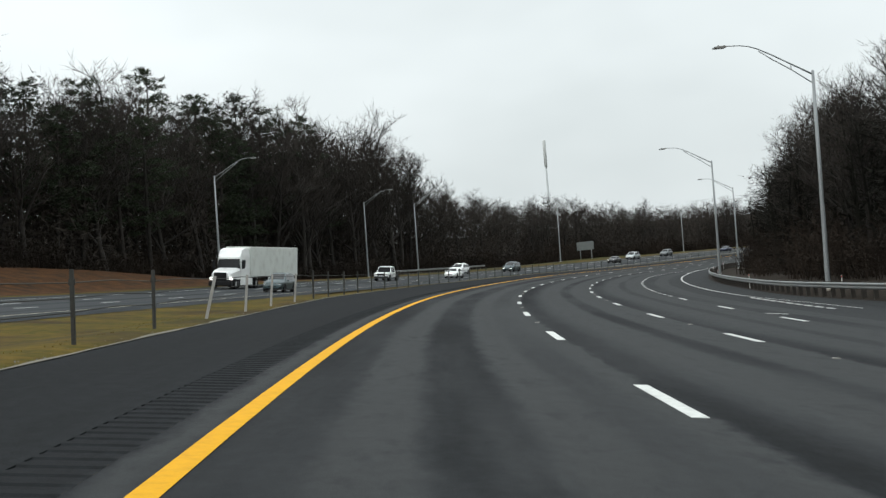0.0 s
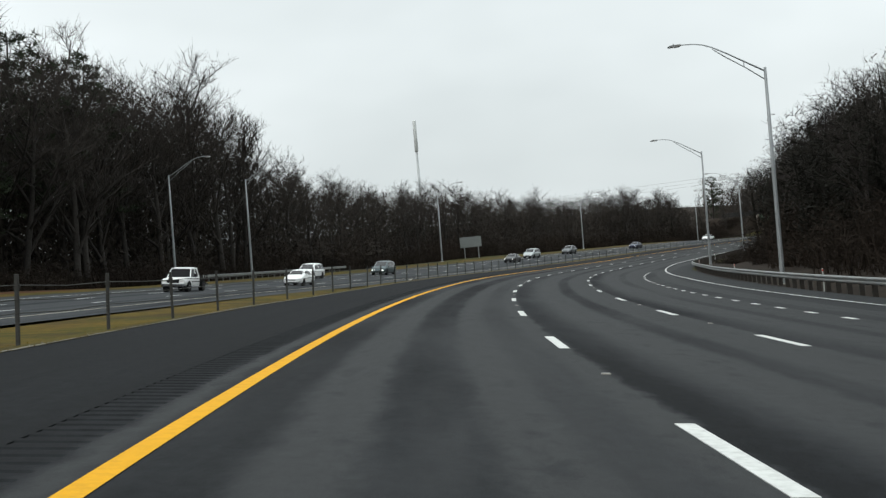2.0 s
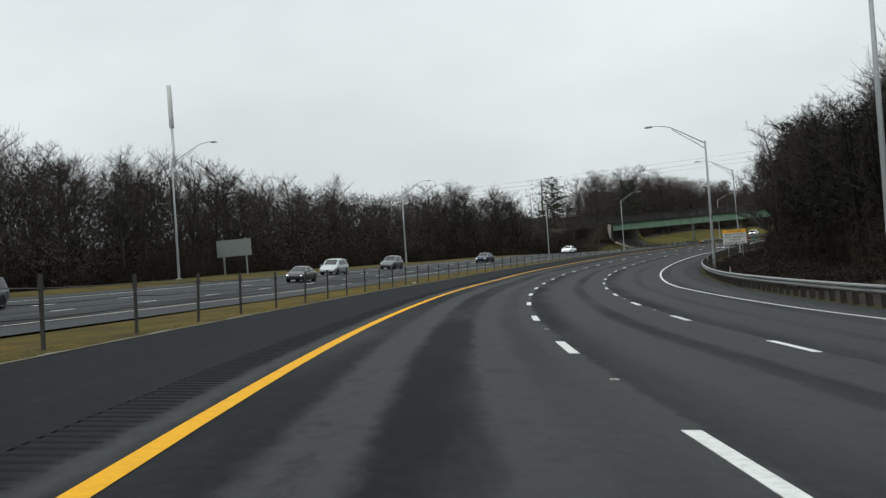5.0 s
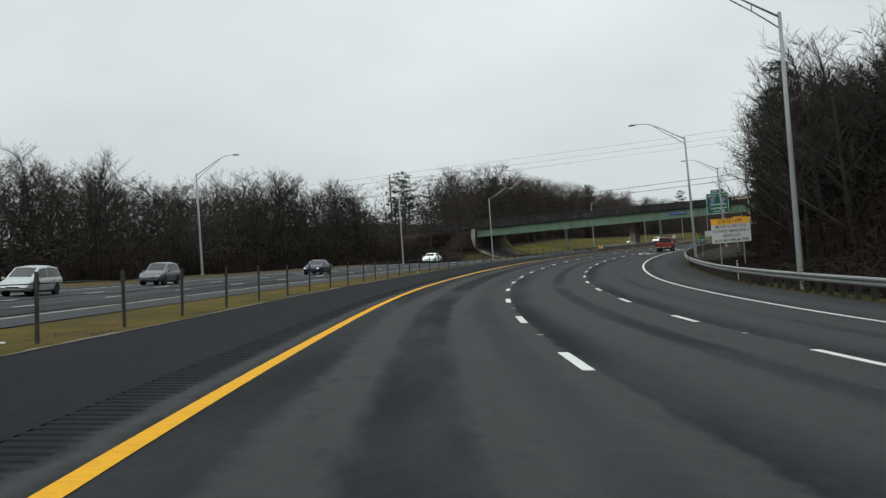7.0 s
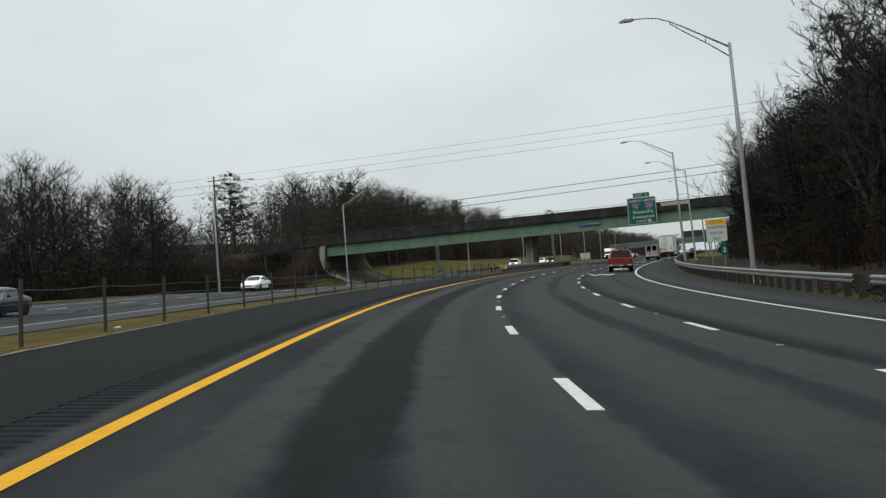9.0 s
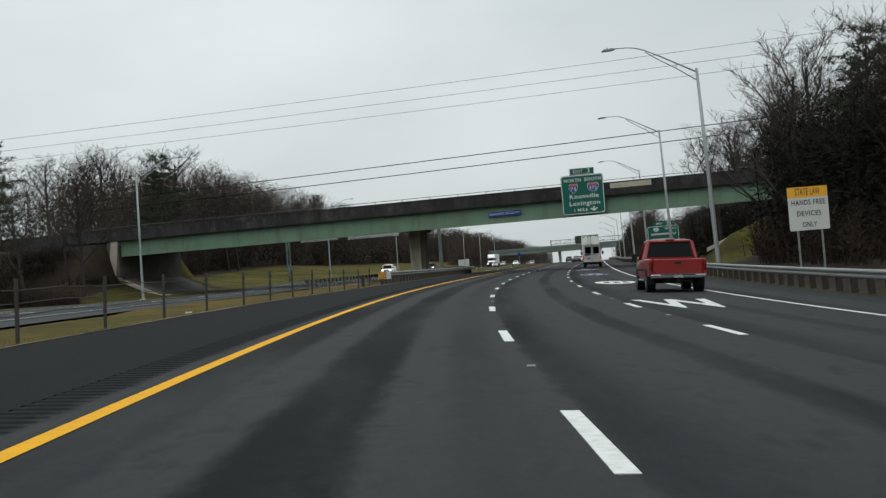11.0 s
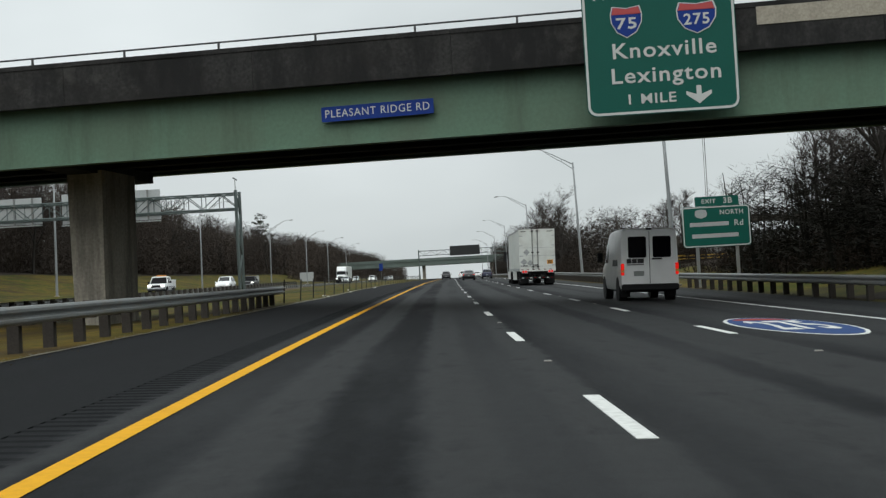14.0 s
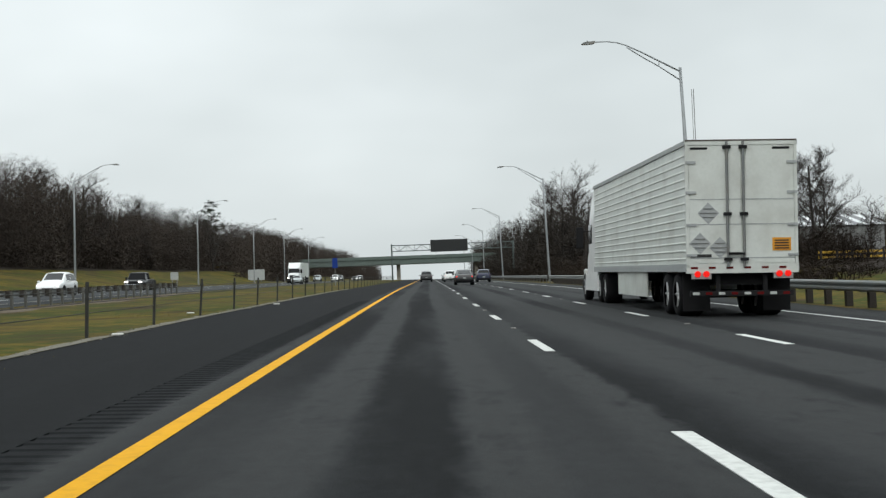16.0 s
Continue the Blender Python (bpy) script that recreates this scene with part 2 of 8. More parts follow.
def streaked(m, rgb, amount, across=1.6, down=0.16, lo=0.44, hi=0.66):
    """Lays rain streaks, long in z and narrow across, over a finished material."""
    n, l = m.node_tree.nodes, m.node_tree.links
    b = n["Principled BSDF"]
    was = b.inputs["Base Color"].links[0].from_socket
    co, mp, t = n.new("ShaderNodeTexCoord"), n.new("ShaderNodeMapping"), n.new("ShaderNodeTexNoise")
    mp.inputs["Scale"].default_value = (across, across, down)
    t.inputs["Scale"].default_value, t.inputs["Detail"].default_value, t.inputs["Roughness"].default_value = 1.0, 8, 0.68
    l.new(co.outputs["Object"], mp.inputs["Vector"]); l.new(mp.outputs["Vector"], t.inputs["Vector"])
    r = n.new("ShaderNodeMapRange"); r.inputs["From Min"].default_value, r.inputs["From Max"].default_value, r.inputs["To Max"].default_value = lo, hi, amount
    l.new(t.outputs["Fac"], r.inputs["Value"])
    mx = n.new("ShaderNodeMix"); mx.data_type = "RGBA"; mx.inputs["B"].default_value = (*rgb, 1)
    l.new(r.outputs["Result"], mx.inputs["Factor"]); l.new(was, mx.inputs["A"]); l.new(mx.outputs["Result"], b.inputs["Base Color"])
    return m


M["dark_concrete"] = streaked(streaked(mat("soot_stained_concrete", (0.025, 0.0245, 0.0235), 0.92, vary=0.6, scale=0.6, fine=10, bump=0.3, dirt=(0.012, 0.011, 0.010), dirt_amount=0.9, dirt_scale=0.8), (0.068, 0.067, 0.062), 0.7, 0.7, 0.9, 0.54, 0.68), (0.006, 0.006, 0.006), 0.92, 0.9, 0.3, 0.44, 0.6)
M["green_steel"] = streaked(mat("pale_green_bridge_paint", (0.10, 0.182, 0.122), 0.6, vary=0.14, scale=0.35, fine=8, bump=0.06, dirt=(0.075, 0.09, 0.06), dirt_amount=0.6, dirt_scale=0.35), (0.052, 0.075, 0.045), 0.7, 0.8, 0.1, 0.5, 0.72)
M["black"] = mat("black_rubber", (0.011, 0.011, 0.012), 0.85, spec=0.15, vary=0.2, fine=30, bump=0.1)

M["litter"] = mat("brown_leaf_litter", (0.021, 0.0152, 0.0105), 0.97, vary=0.45, scale=0.4, fine=6, bump=0.6, spec=0.15)
M["clay"] = mat("red_clay_bank", (0.066, 0.028, 0.0085), 0.97, vary=0.5, scale=0.5, fine=4, bump=0.8, dirt=(0.018, 0.0115, 0.006), dirt_amount=0.95, dirt_scale=0.6, spec=0.15)
M["blades"] = mat("dry_grass_blades", (0.115, 0.080, 0.014), 0.9, vary=0.3, scale=0.35, fine=3, bump=0, spec=0.2, coords="Object", random_tone=0.3)
M["crumbs"] = mat("pale_crumbled_edge", (0.16, 0.148, 0.12), 0.95, vary=0.35, scale=6, fine=40, bump=0.3, spec=0.2)

# ---- the road's line: heading, height and banking by distance s along the yellow line; u is metres to its right ----
KS = [-240, -120, 0, 25, 50, 100, 150, 200, 250, 300, 350, 400, 440, 480, 520, 600, 900]
HEAD = [25.072, 13.411, 1.75, -0.727, -3.226, -8.152, -13.119, -18.652, -23.134, -28.569, -33.508, -37.997, -40.497, -41.648, -41.904, -42.2, -42.2]
LEVEL = [-2.526, -1.187, 0.153, 0.423, 0.64, 0.955, 1.309, 1.486, 1.857, 2.627, 3.551, 4.404, 5.033, 5.658, 6.284, 7.561, 11.611]
BANK = [6.93, 6.43, 5.93, 5.82, 5.65, 5.19, 5.09, 5.02, 4.97, 4.77, 4.02, 3.37, 2.62, 1.87, 1.49, 1.06, 1.1]
S_MIN, S_MAX = -240, 2400
S_AX = np.arange(S_MIN, S_MAX + 1.0, 1.0)


def _soft(v, w=9):
    k = np.ones(2 * w + 1) / (2 * w + 1)
    return np.convolve(np.r_[np.full(w, v[0]), v, np.full(w, v[-1])], k, "valid")


H_AX = np.radians(np.interp(S_AX, KS, HEAD))
Z_AX = np.interp(S_AX, KS + [1300, 2400], LEVEL + [15.5, 20.0])
B_AX = np.radians(np.interp(S_AX, KS, BANK))
H_AX, Z_AX, B_AX = _soft(H_AX), _soft(Z_AX), _soft(B_AX)
i0 = int(-S_MIN)
hm = (H_AX[1:] + H_AX[:-1]) / 2
X_AX = np.r_[0, np.cumsum(-np.sin(hm))]
Y_AX = np.r_[0, np.cumsum(np.cos(hm))]
X_AX += -1.426 - X_AX[i0]
Y_AX += -0.040 - Y_AX[i0]


def line(s):
    """x, y, z, heading, banking of the yellow line at s."""
    return tuple(float(np.interp(s, S_AX, a)) for a in (X_AX, Y_AX, Z_AX, H_AX, B_AX))


def tab(x, xs, ys):
    return float(np.interp(x, xs, ys))


def smooth(a, b, x):
    t = min(1.0, max(0.0, (x - a) / (b - a)))
    return t * t * (3 - 2 * t)


BR_A = Vector((189.6, 430.3, 0.0))                      # the overpass: a point of its near face, its line and its depth
BR_DIR = Vector((0.620, -0.784, 0.0)).normalized()
BR_N = Vector((0.784, 0.620, 0.0)).normalized()
MED = -1.1   # the far carriageway lies this much under the plane of the near one


def surface(s, u):
    """Height of the ground at (s, u)."""
    _, _, z, _, b = line(s)
    t = math.tan(b)
    R_EDGE, L_EDGE = 15.5, -34.5
    uc = min(max(u, L_EDGE), R_EDGE)
    h = z - t * uc
    if uc < -4.0:
        dip = tab(-uc, [4.0, 5.2, 9.0, 14.5, 17, 40], [0.0, -0.15, -1.0, -1.15, MED, MED])
        h += dip * tab(s, [-200, 220, 300, 400, 500, 600, 2400], [1.1, 1.1, 0.95, 0.75, 0.35, 0.0, 0.0])
    h -= 0.028 * max(0.0, -uc - 17.0) * smooth(405, 440, s) * (1 - smooth(485, 530, s))   # the far carriageway flattens out
    if u < L_EDGE:
        d = L_EDGE - u
        low = tab(d, [0, 4, 14, 26, 60, 150, 400, 2000], [0, 0.1, 0.2, 0.8, 2.5, 6, 9, 14])
        cut = tab(d, [0, 3, 12, 26, 60, 150, 400, 2000], [0, 0.3, 2.6, 4.2, 7, 10, 12, 15])
        hill = tab(d, [0, 4, 14, 30, 60, 150, 400, 2000], [0, 0.3, 2.2, 5.0, 12, 18, 20, 22])
        a = 1 - smooth(120, 190, s)
        c = smooth(500, 620, s)
        h += cut * a + hill * c + low * (1 - a) * (1 - c)
    if u > R_EDGE:
        d = u - R_EDGE
        wood = tab(d, [0, 3, 7, 16, 40, 120, 340, 2000], [0, -0.35, 0.2, 2.2, 5.5, 9, 12, 16])
        flat = tab(d, [0, 3, 7, 17, 30, 60, 120, 340, 2000], [0, -0.4, -0.2, 1.0, 1.4, 2.3, 3.5, 14, 20])
        c = smooth(480, 540, s)
        h += wood * (1 - c) + flat * c
    # earth ramps that carry the overpass's road on both sides
    if 440 < s < 560 and (u < -36 or u > 20):
        x, y, _, hd, _ = line(s)
        dx, dy = x + math.cos(hd) * u - BR_A.x, y + math.sin(hd) * u - BR_A.y
        along, across = dx * BR_DIR.x + dy * BR_DIR.y, dx * BR_N.x + dy * BR_N.y - 7.0
        top = 12.9 - 0.004 * max(-75, min(50, along))
        fill = top - max(0, abs(across) - 8.7) * ((0.5 if along < 0 else 0.85) if across < 0 else 1.5)
        if along < 0:
            berm = 9.0 - max(0, along + 60.0) * 0.46
            fill = min(fill, berm) if along > -59.6 else max(min(fill, berm), min(fill, top + (-60.6 - along) * 0.4 if along < -60.6 else berm + (-59.6 - along) * 3.9))
        else:
            berm = 8.0 + (along - 11.0) * 0.43
            fill = min(fill, berm) if along < 20.6 else min(fill, berm + (along - 20.6) * 2.5)
        h = max(h, fill)
    return h


def at(s, u, dz=0.0):
    """The place dz above the ground at (s, u)."""
    x, y, _, h, _ = line(s)
    if u > 300:
        hm_ = radians(-22)
        return Vector((x + math.cos(h) * 300 + math.cos(hm_) * (u - 300), y + math.sin(h) * 300 + math.sin(hm_) * (u - 300), surface(s, u) + dz))
    return Vector((x + math.cos(h) * u, y + math.sin(h) * u, surface(s, u) + dz))


def heading(s):
    return math.degrees(line(s)[3])


def stand(s, u, dz=0.0, turn=0.0):
    """A pose on the ground at (s, u), upright, its y axis along the road."""
    p = at(s, u, dz)
    return pose(p.x, p.y, p.z, 0, 0, heading(s) + turn)


def lie(s, u, dz=0.0, turn=0.0):
    """A pose on the road's surface, tilted with its banking and grade."""
    p, e = at(s, u, dz), at(s + 0.5, u, dz) - at(s - 0.5, u, dz)
    r = at(s, u + 0.5, dz) - at(s, u - 0.5, dz)
    e.normalize()
    n_ = r.cross(e).normalized()
    r = e.cross(n_)
    m = Matrix((r, e, n_)).transposed().to_4x4()
    return Matrix.Translation(p) @ m @ pose(0, 0, 0, 0, 0, turn)


def near(x, y):
    """(s, u) of a place in the plan."""
    s = float(S_AX[int(np.argmin((X_AX - x) ** 2 + (Y_AX - y) ** 2))])
    for _ in range(4):
        a = line(s)
        s += -(x - a[0]) * math.sin(a[3]) + (y - a[1]) * math.cos(a[3])
    a = line(s)
    return s, (x - a[0]) * math.cos(a[3]) + (y - a[1]) * math.sin(a[3])


# ---- mesh tools ----
def mesh(name, verts, faces, material, smooth_=False, uvs=None):
    me = bpy.data.meshes.new(name)
    me.from_pydata([tuple(v) for v in verts], [], faces)
    if material:
        me.materials.append(material)
    if uvs is not None:
        lay = me.uv_layers.new(name="us")
        idx = np.empty(len(me.loops), dtype=np.int32)
        me.loops.foreach_get("vertex_index", idx)
        lay.data.foreach_set("uv", np.asarray(uvs, dtype=np.float32)[idx].ravel())
    if smooth_:
        me.polygons.foreach_set("use_smooth", [True] * len(me.polygons))
    me.update()
    return me


def empty(name, m=None):
    ob = new(name)
    ob.empty_display_size = 0.3
    if m is not None:
        ob.matrix_basis = m
    return ob


def part(name, me, parent=None, label="", m=None):
    ob = new(name, me)
    if parent is not None:
        ob.parent = parent
    if m is not None:
        ob.matrix_basis = m
    if label:
        ob["label"] = label
    return ob


class Shape:
    """Collects vertices and faces of one mesh."""

    def __init__(self):
        self.v, self.f = [], []

    def add(self, verts, faces):
        o = len(self.v)
        self.v += [tuple(q) for q in verts]
        self.f += [tuple(i + o for i in q) for q in faces]
        return self

    def box(self, x0, y0, z0, x1, y1, z1, m=None, bevel=0.0):
        if bevel:
            c = bevel
            vs, fs = [], []
            for zz, k in ((z0, c), (z0 + c, 0), (z1 - c, 0), (z1, c)):
                a = [(x0 + k, y0 + k + c * (k == 0)), (x0 + k + c * (k == 0), y0 + k), (x1 - k - c * (k == 0), y0 + k), (x1 - k, y0 + k + c * (k == 0)),
                     (x1 - k, y1 - k - c * (k == 0)), (x1 - k - c * (k == 0), y1 - k), (x0 + k + c * (k == 0), y1 - k), (x0 + k, y1 - k - c * (k == 0))]
                vs += [(p, q, zz) for p, q in a]
            for r in range(3):
                fs += [(r * 8 + i, r * 8 + (i + 1) % 8, r * 8 + 8 + (i + 1) % 8, r * 8 + 8 + i) for i in range(8)]
            fs += [tuple(range(7, -1, -1)), tuple(range(24, 32))]
        else:
            vs = [(x0, y0, z0), (x1, y0, z0), (x1, y1, z0), (x0, y1, z0), (x0, y0, z1), (x1, y0, z1), (x1, y1, z1), (x0, y1, z1)]
            fs = [(3, 2, 1, 0), (4, 5, 6, 7), (0, 1, 5, 4), (1, 2, 6, 5), (2, 3, 7, 6), (3, 0, 4, 7)]
        if m is not None:
            vs = [m @ Vector(q) for q in vs]
        return self.add(vs, fs)

    def tube(self, points, radii, sides=8, caps=True):
        pts = [Vector(q) for q in points]
        if not isinstance(radii, (list, tuple)):
            radii = [radii] * len(pts)
        vs, fs = [], []
        prev = None
        for i, q in enumerate(pts):
            d = (pts[min(i + 1, len(pts) - 1)] - pts[max(i - 1, 0)]).normalized()
            a = prev if prev is not None else (Vector((1, 0, 0)) if abs(d.x) < 0.9 else Vector((0, 1, 0)))
            a = (a - d * a.dot(d)).normalized()
            prev = a
            c = d.cross(a)
            for k in range(sides):
                w = 2 * math.pi * k / sides
                vs.append(q + (a * math.cos(w) + c * math.sin(w)) * radii[i])
        for i in range(len(pts) - 1):
            for k in range(sides):
                fs.append((i * sides + k, i * sides + (k + 1) % sides, (i + 1) * sides + (k + 1) % sides, (i + 1) * sides + k))
        if caps:
            fs.append(tuple(range(sides - 1, -1, -1)))
            fs.append(tuple((len(pts) - 1) * sides + k for k in range(sides)))
        return self.add(vs, fs)

    def prism(self, outline, y0, y1, m=None):
        """An outline of (x, z), drawn out along y."""
        n_ = len(outline)
        vs = [(p, y0, q) for p, q in outline] + [(p, y1, q) for p, q in outline]
        fs = [tuple(range(n_)), tuple(range(2 * n_ - 1, n_ - 1, -1))]
        fs += [(i, i + n_, (i + 1) % n_ + n_, (i + 1) % n_) for i in range(n_)]
        if m is not None:
            vs = [m @ Vector(q) for q in vs]
        return self.add(vs, fs)

    def mesh(self, name, material, smooth_=False):
        return mesh(name, self.v, self.f, material, smooth_)


def ribbon(s0, s1, step, us, dz, offs=None):
    """A strip of the road's surface: s range, list of u, height above it. Gives verts, faces and (u, s) coordinates."""
    n_ = max(1, int(round((s1 - s0) / step)))
    vs, uv, fs = [], [], []
    for i in range(n_ + 1):
        s = s0 + (s1 - s0) * i / n_
        for j, u in enumerate(us):
            uu = u(s) if callable(u) else u
            q = at(s, uu, dz)
            vs.append(q); uv.append((uu, s))
    k = len(us)
    for i in range(n_):
        for j in range(k - 1):
            fs.append((i * k + j, i * k + j + 1, (i + 1) * k + j + 1, (i + 1) * k + j))
    return vs, fs, uv

# ---- ground, roads, markings ----
def right_edge(s):
    """Offset of the white edge line."""
    return tab(s, [-200, 40, 49, 57, 70, 84, 114, 157, 205, 235, 2400], [19.0, 17.7, 17.1, 16.5, 15.3, 14.9, 14.6, 14.0, 12.2, 11.35, 11.1])


def pave_edge(s):
    """Offset of the paved shoulder's outer edge, under the guard rail."""
    return tab(s, [-200, 40, 75, 120, 180, 205, 520, 545, 2400], [21, 20.0, 18.6, 17.4, 16.2, 14.8, 14.8, 13.6, 13.6])


def left_edge(s):
    """Offset of the left shoulder's outer edge."""
    return tab(s, [-40, 16, 30, 50, 100, 114, 150, 230, 290, 318, 330, 400, 434, 500, 518, 535, 552, 2400], [-3.0, -3.0, -3.15, -3.7, -3.85, -3.5, -3.36, -3.5, -3.45, -3.65, -3.85, -3.9, -3.7, -3.8, -3.72, -3.95, -4.2, -4.2])


def far_shift(s):
    """How much nearer the far carriageway runs than at the start."""
    return tab(s, [60, 100, 175, 285, 345, 440, 500], [0.0, 0.1, 1.7, 3.1, 3.1, 1.2, 0.0])


ss = list(np.arange(-240, 470, 5.0)) + list(np.arange(470, 530, 1.5)) + list(np.arange(530, 700, 5.0)) + list(np.arange(700, 1200, 20.0)) + list(np.arange(1200, 2401, 100.0))
us = [-2200, -1200, -600, -350, -220, -150, -110, -90, -75, -64, -60, -56, -53, -51, -49.5, -48, -47, -46, -45.3, -44.6, -44, -43.3, -42.6, -42, -41, -40, -39, -38, -37, -36, -34.5, -33.1, -32.8, -30, -24, -18, -16.8, -16.45, -15, -13, -11, -9, -7, -5.5, -4.5, -4.1, -3.8, -3.5, -3.2, -2.9, -1, 4, 10, 14, 15.5, 17, 18.5, 20, 22.5, 24, 26, 28.5, 31, 33, 35, 36.5, 38, 48, 60, 80, 110, 160, 230, 300, 600, 1200, 2200]
gv, gf = [], []
for s in ss:
    for u in us:
        dz = -0.14 if (left_edge(s) + 0.05 <= u <= pave_edge(s) - 0.1 or -32.9 + far_shift(s) <= u <= -16.7 + far_shift(s)) else 0.0
        if u < -36 or u > pave_edge(s) + 1.2 or -15 + far_shift(s) < u < -4.6:
            dz += 0.14 * (noise.noise(Vector((s * 0.11, u * 0.13, 3.1)))) + (0.6 * noise.noise(Vector((s * 0.02, u * 0.03, 7.7))) if abs(u) > 40 else 0)
        gv.append(at(s, u, dz))
k = len(us)
for i in range(len(ss) - 1):
    for j in range(k - 1):
        gf.append((i * k + j, i * k + j + 1, (i + 1) * k + j + 1, (i + 1) * k + j))
gme = mesh("ground", gv, gf, M["grass"], True)
for name_ in ("litter", "clay", "bank_grass", "green_grass"):
    gme.materials.append(M[name_])
for q in gme.polygons:
    i, j = divmod(q.index, k - 1)
    s, u = (ss[i] + ss[i + 1]) / 2, (us[j] + us[j + 1]) / 2
    wood_l, wood_r = tab(s, [285, 305, 430, 445, 505, 530, 620, 2400], [-37.0, -44.5, -44.5, -43.5, -43, -57, -56, -50]), tab(s, [0, 235, 250, 335, 350, 440, 462, 475, 520, 620, 650, 2400], [17, 15.5, 18.5, 18.5, 14.9, 14.9, 18, 27, 28, 30, 18, 18])
    q_ = q.center - BR_A
    if 465 < s < 520 and u > 16 and -1.8 < q_.dot(BR_N) < 15.5 and q_.dot(BR_DIR) < 22:
        q.material_index = 1
    elif s < 175 and -49 < u < -34.5:
        q.material_index = 2
    elif u < wood_l or u > wood_r:
        q.material_index = 1
    elif (s > 498 and -16 < u < 0) or (512 < s < 720 and 14 < u < 60) or (s > 505 and u < -34):
        q.material_index = 4
    # on the right slope near s 462-512 this darker grass stands for tree shade
    elif u < -34 or u > 14:
        q.material_index = 3
ground = new("ground", gme)
tagged(ground, "dormant yellow-brown grass verge and woodland floor beside the highway", "ground", kind="structure")

ROAD_END = 1400
# the near carriageway: left shoulder, grooved rumble strip, lanes and right shoulder in one mesh
rv, rf, ruv = [], [], []
for us_ in ([left_edge, -2.2, -0.86], [-0.36, 1.0, 2.2, 3.66, 5.5, 7.32, 9.2, 11.0, lambda s: pave_edge(s) - 0.9, pave_edge]):
    for a, b_, st in ((-160, 620, 4.0), (620, ROAD_END, 15.0)):
        v_, f_, t_ = ribbon(a, b_, st, us_, 0.0)
        o = len(rv); rv += v_; ruv += t_; rf += [tuple(q + o for q in w) for w in f_]
s = -20.0
while s < 570:      # grooves of the rumble strip, milled in
    o = len(rv)
    for ds, d in ((0, 0), (0.045, -0.010), (0.145, -0.010), (0.19, 0), (0.305, 0)):
        for u in (-0.86, -0.36):
            rv.append(at(s + ds, u, d)); ruv.append((u, s + ds))
    for i in range(4):
        rf.append((o + 2 * i, o + 2 * i + 1, o + 2 * i + 3, o + 2 * i + 2))
    for e in (0, 1):
        rf.append((o + e, o + 2 + e, o + 4 + e, o + 6 + e))
    s += 0.305
for a, b_ in ((-160, -20), (570, ROAD_END)):
    v_, f_, t_ = ribbon(a, b_, 10, [-0.86, -0.36], 0.0)
    o = len(rv); rv += v_; ruv += t_; rf += [tuple(q + o for q in w) for w in f_]
road = tagged(new("road", mesh("road", rv, rf, M["asphalt"], False, ruv)), "dark grey asphalt highway with wear bands along the lanes and a milled rumble strip", "road", kind="structure")
v_, f_, t_ = ribbon(-160, ROAD_END, 6.0, [(lambda s, u=u: u + far_shift(s)) for u in (-33.0, -30, -26.3, -22.6, -19, -16.6)], 0.0)
far_road = tagged(new("far_road", mesh("far_road", v_, f_, M["asphalt_far"], False, t_)), "asphalt carriageway for the oncoming traffic beyond the grass median", "road", kind="structure")


def strip(name, s0, s1, u, w, material, parent, label="", step=3.0):
    f_u = u if callable(u) else (lambda s: u)
    v, f, t = ribbon(s0, s1, step, [lambda s: f_u(s) - w / 2, lambda s: f_u(s) + w / 2], 0.006)
    return part(name, mesh(name, v, f, material, False, t), parent, label)


M["pale_yellow"] = paint("faded_yellow_road_paint", (0.44, 0.41, 0.33), 0.35)
strip("yellow_line", -120, ROAD_END, lambda s: tab(s, [0, 110, 250, 390, 480], [0.045, 0.04, 0.015, -0.03, 0.01]), 0.165, M["yellow"], road, "solid yellow line along the left shoulder")
strip("edge_line", -120, ROAD_END, right_edge, 0.14, M["white_paint"], road, "solid white line along the right shoulder")
strip("edge_line", -120, ROAD_END, lambda s: -19.0 + far_shift(s), 0.14, M["pale_yellow"], far_road, "solid pale yellow line")
strip("edge_line", -120, ROAD_END, lambda s: -30.0 + far_shift(s), 0.14, M["white_paint"], far_road, "solid white line")


def dash_phase(i):
    """Far end of lane mark i."""
    return tab(i, [-10, 0, 9, 20, 26, 34, 44, 120], [-108.3, 13.6, 122.3, 255.5, 328.2, 426.4, 549.7, 1476])


dm = Shape().box(-0.075, -3.05, -0.02, 0.075, 0, 0.006).mesh("lane_dash", M["white_paint"])
for i in range(-6, 80):
    for u, o in ((3.66, 0.0), (7.32, 0.9)):
        part("lane_dash", dm, road, m=lie(dash_phase(i) + o, u, 0.0))
for i in range(0, 78):
    for u, o in ((-22.66, 3.0), (-26.33, 9.0)):
        part("lane_dash", dm, far_road, m=lie(-20 + i * 12.19 + o, u + far_shift(-20 + i * 12.19 + o), 0.0))
# short dotted marks along the merging lane
tick = Shape().box(-0.075, -0.95, -0.02, 0.075, 0, 0.006).mesh("dotted_mark", M["white_paint"])
for s in (38.2, 49.2, 61.9):
    part("lane_dash", dm, road, m=lie(s, 11.1, 0.0))
for i in range(13):
    part("dotted_mark", tick, road, m=lie(44.5 + i * 1.83, 15.35 - 0.02 * i, 0.0))
for i in range(34):
    s = 67 + i * 3.5
    u = tab(s, [67, 150, 185], [11.1, 11.0, 11.5])
    part("dotted_mark", tick, road, m=lie(s, u, 0.0))

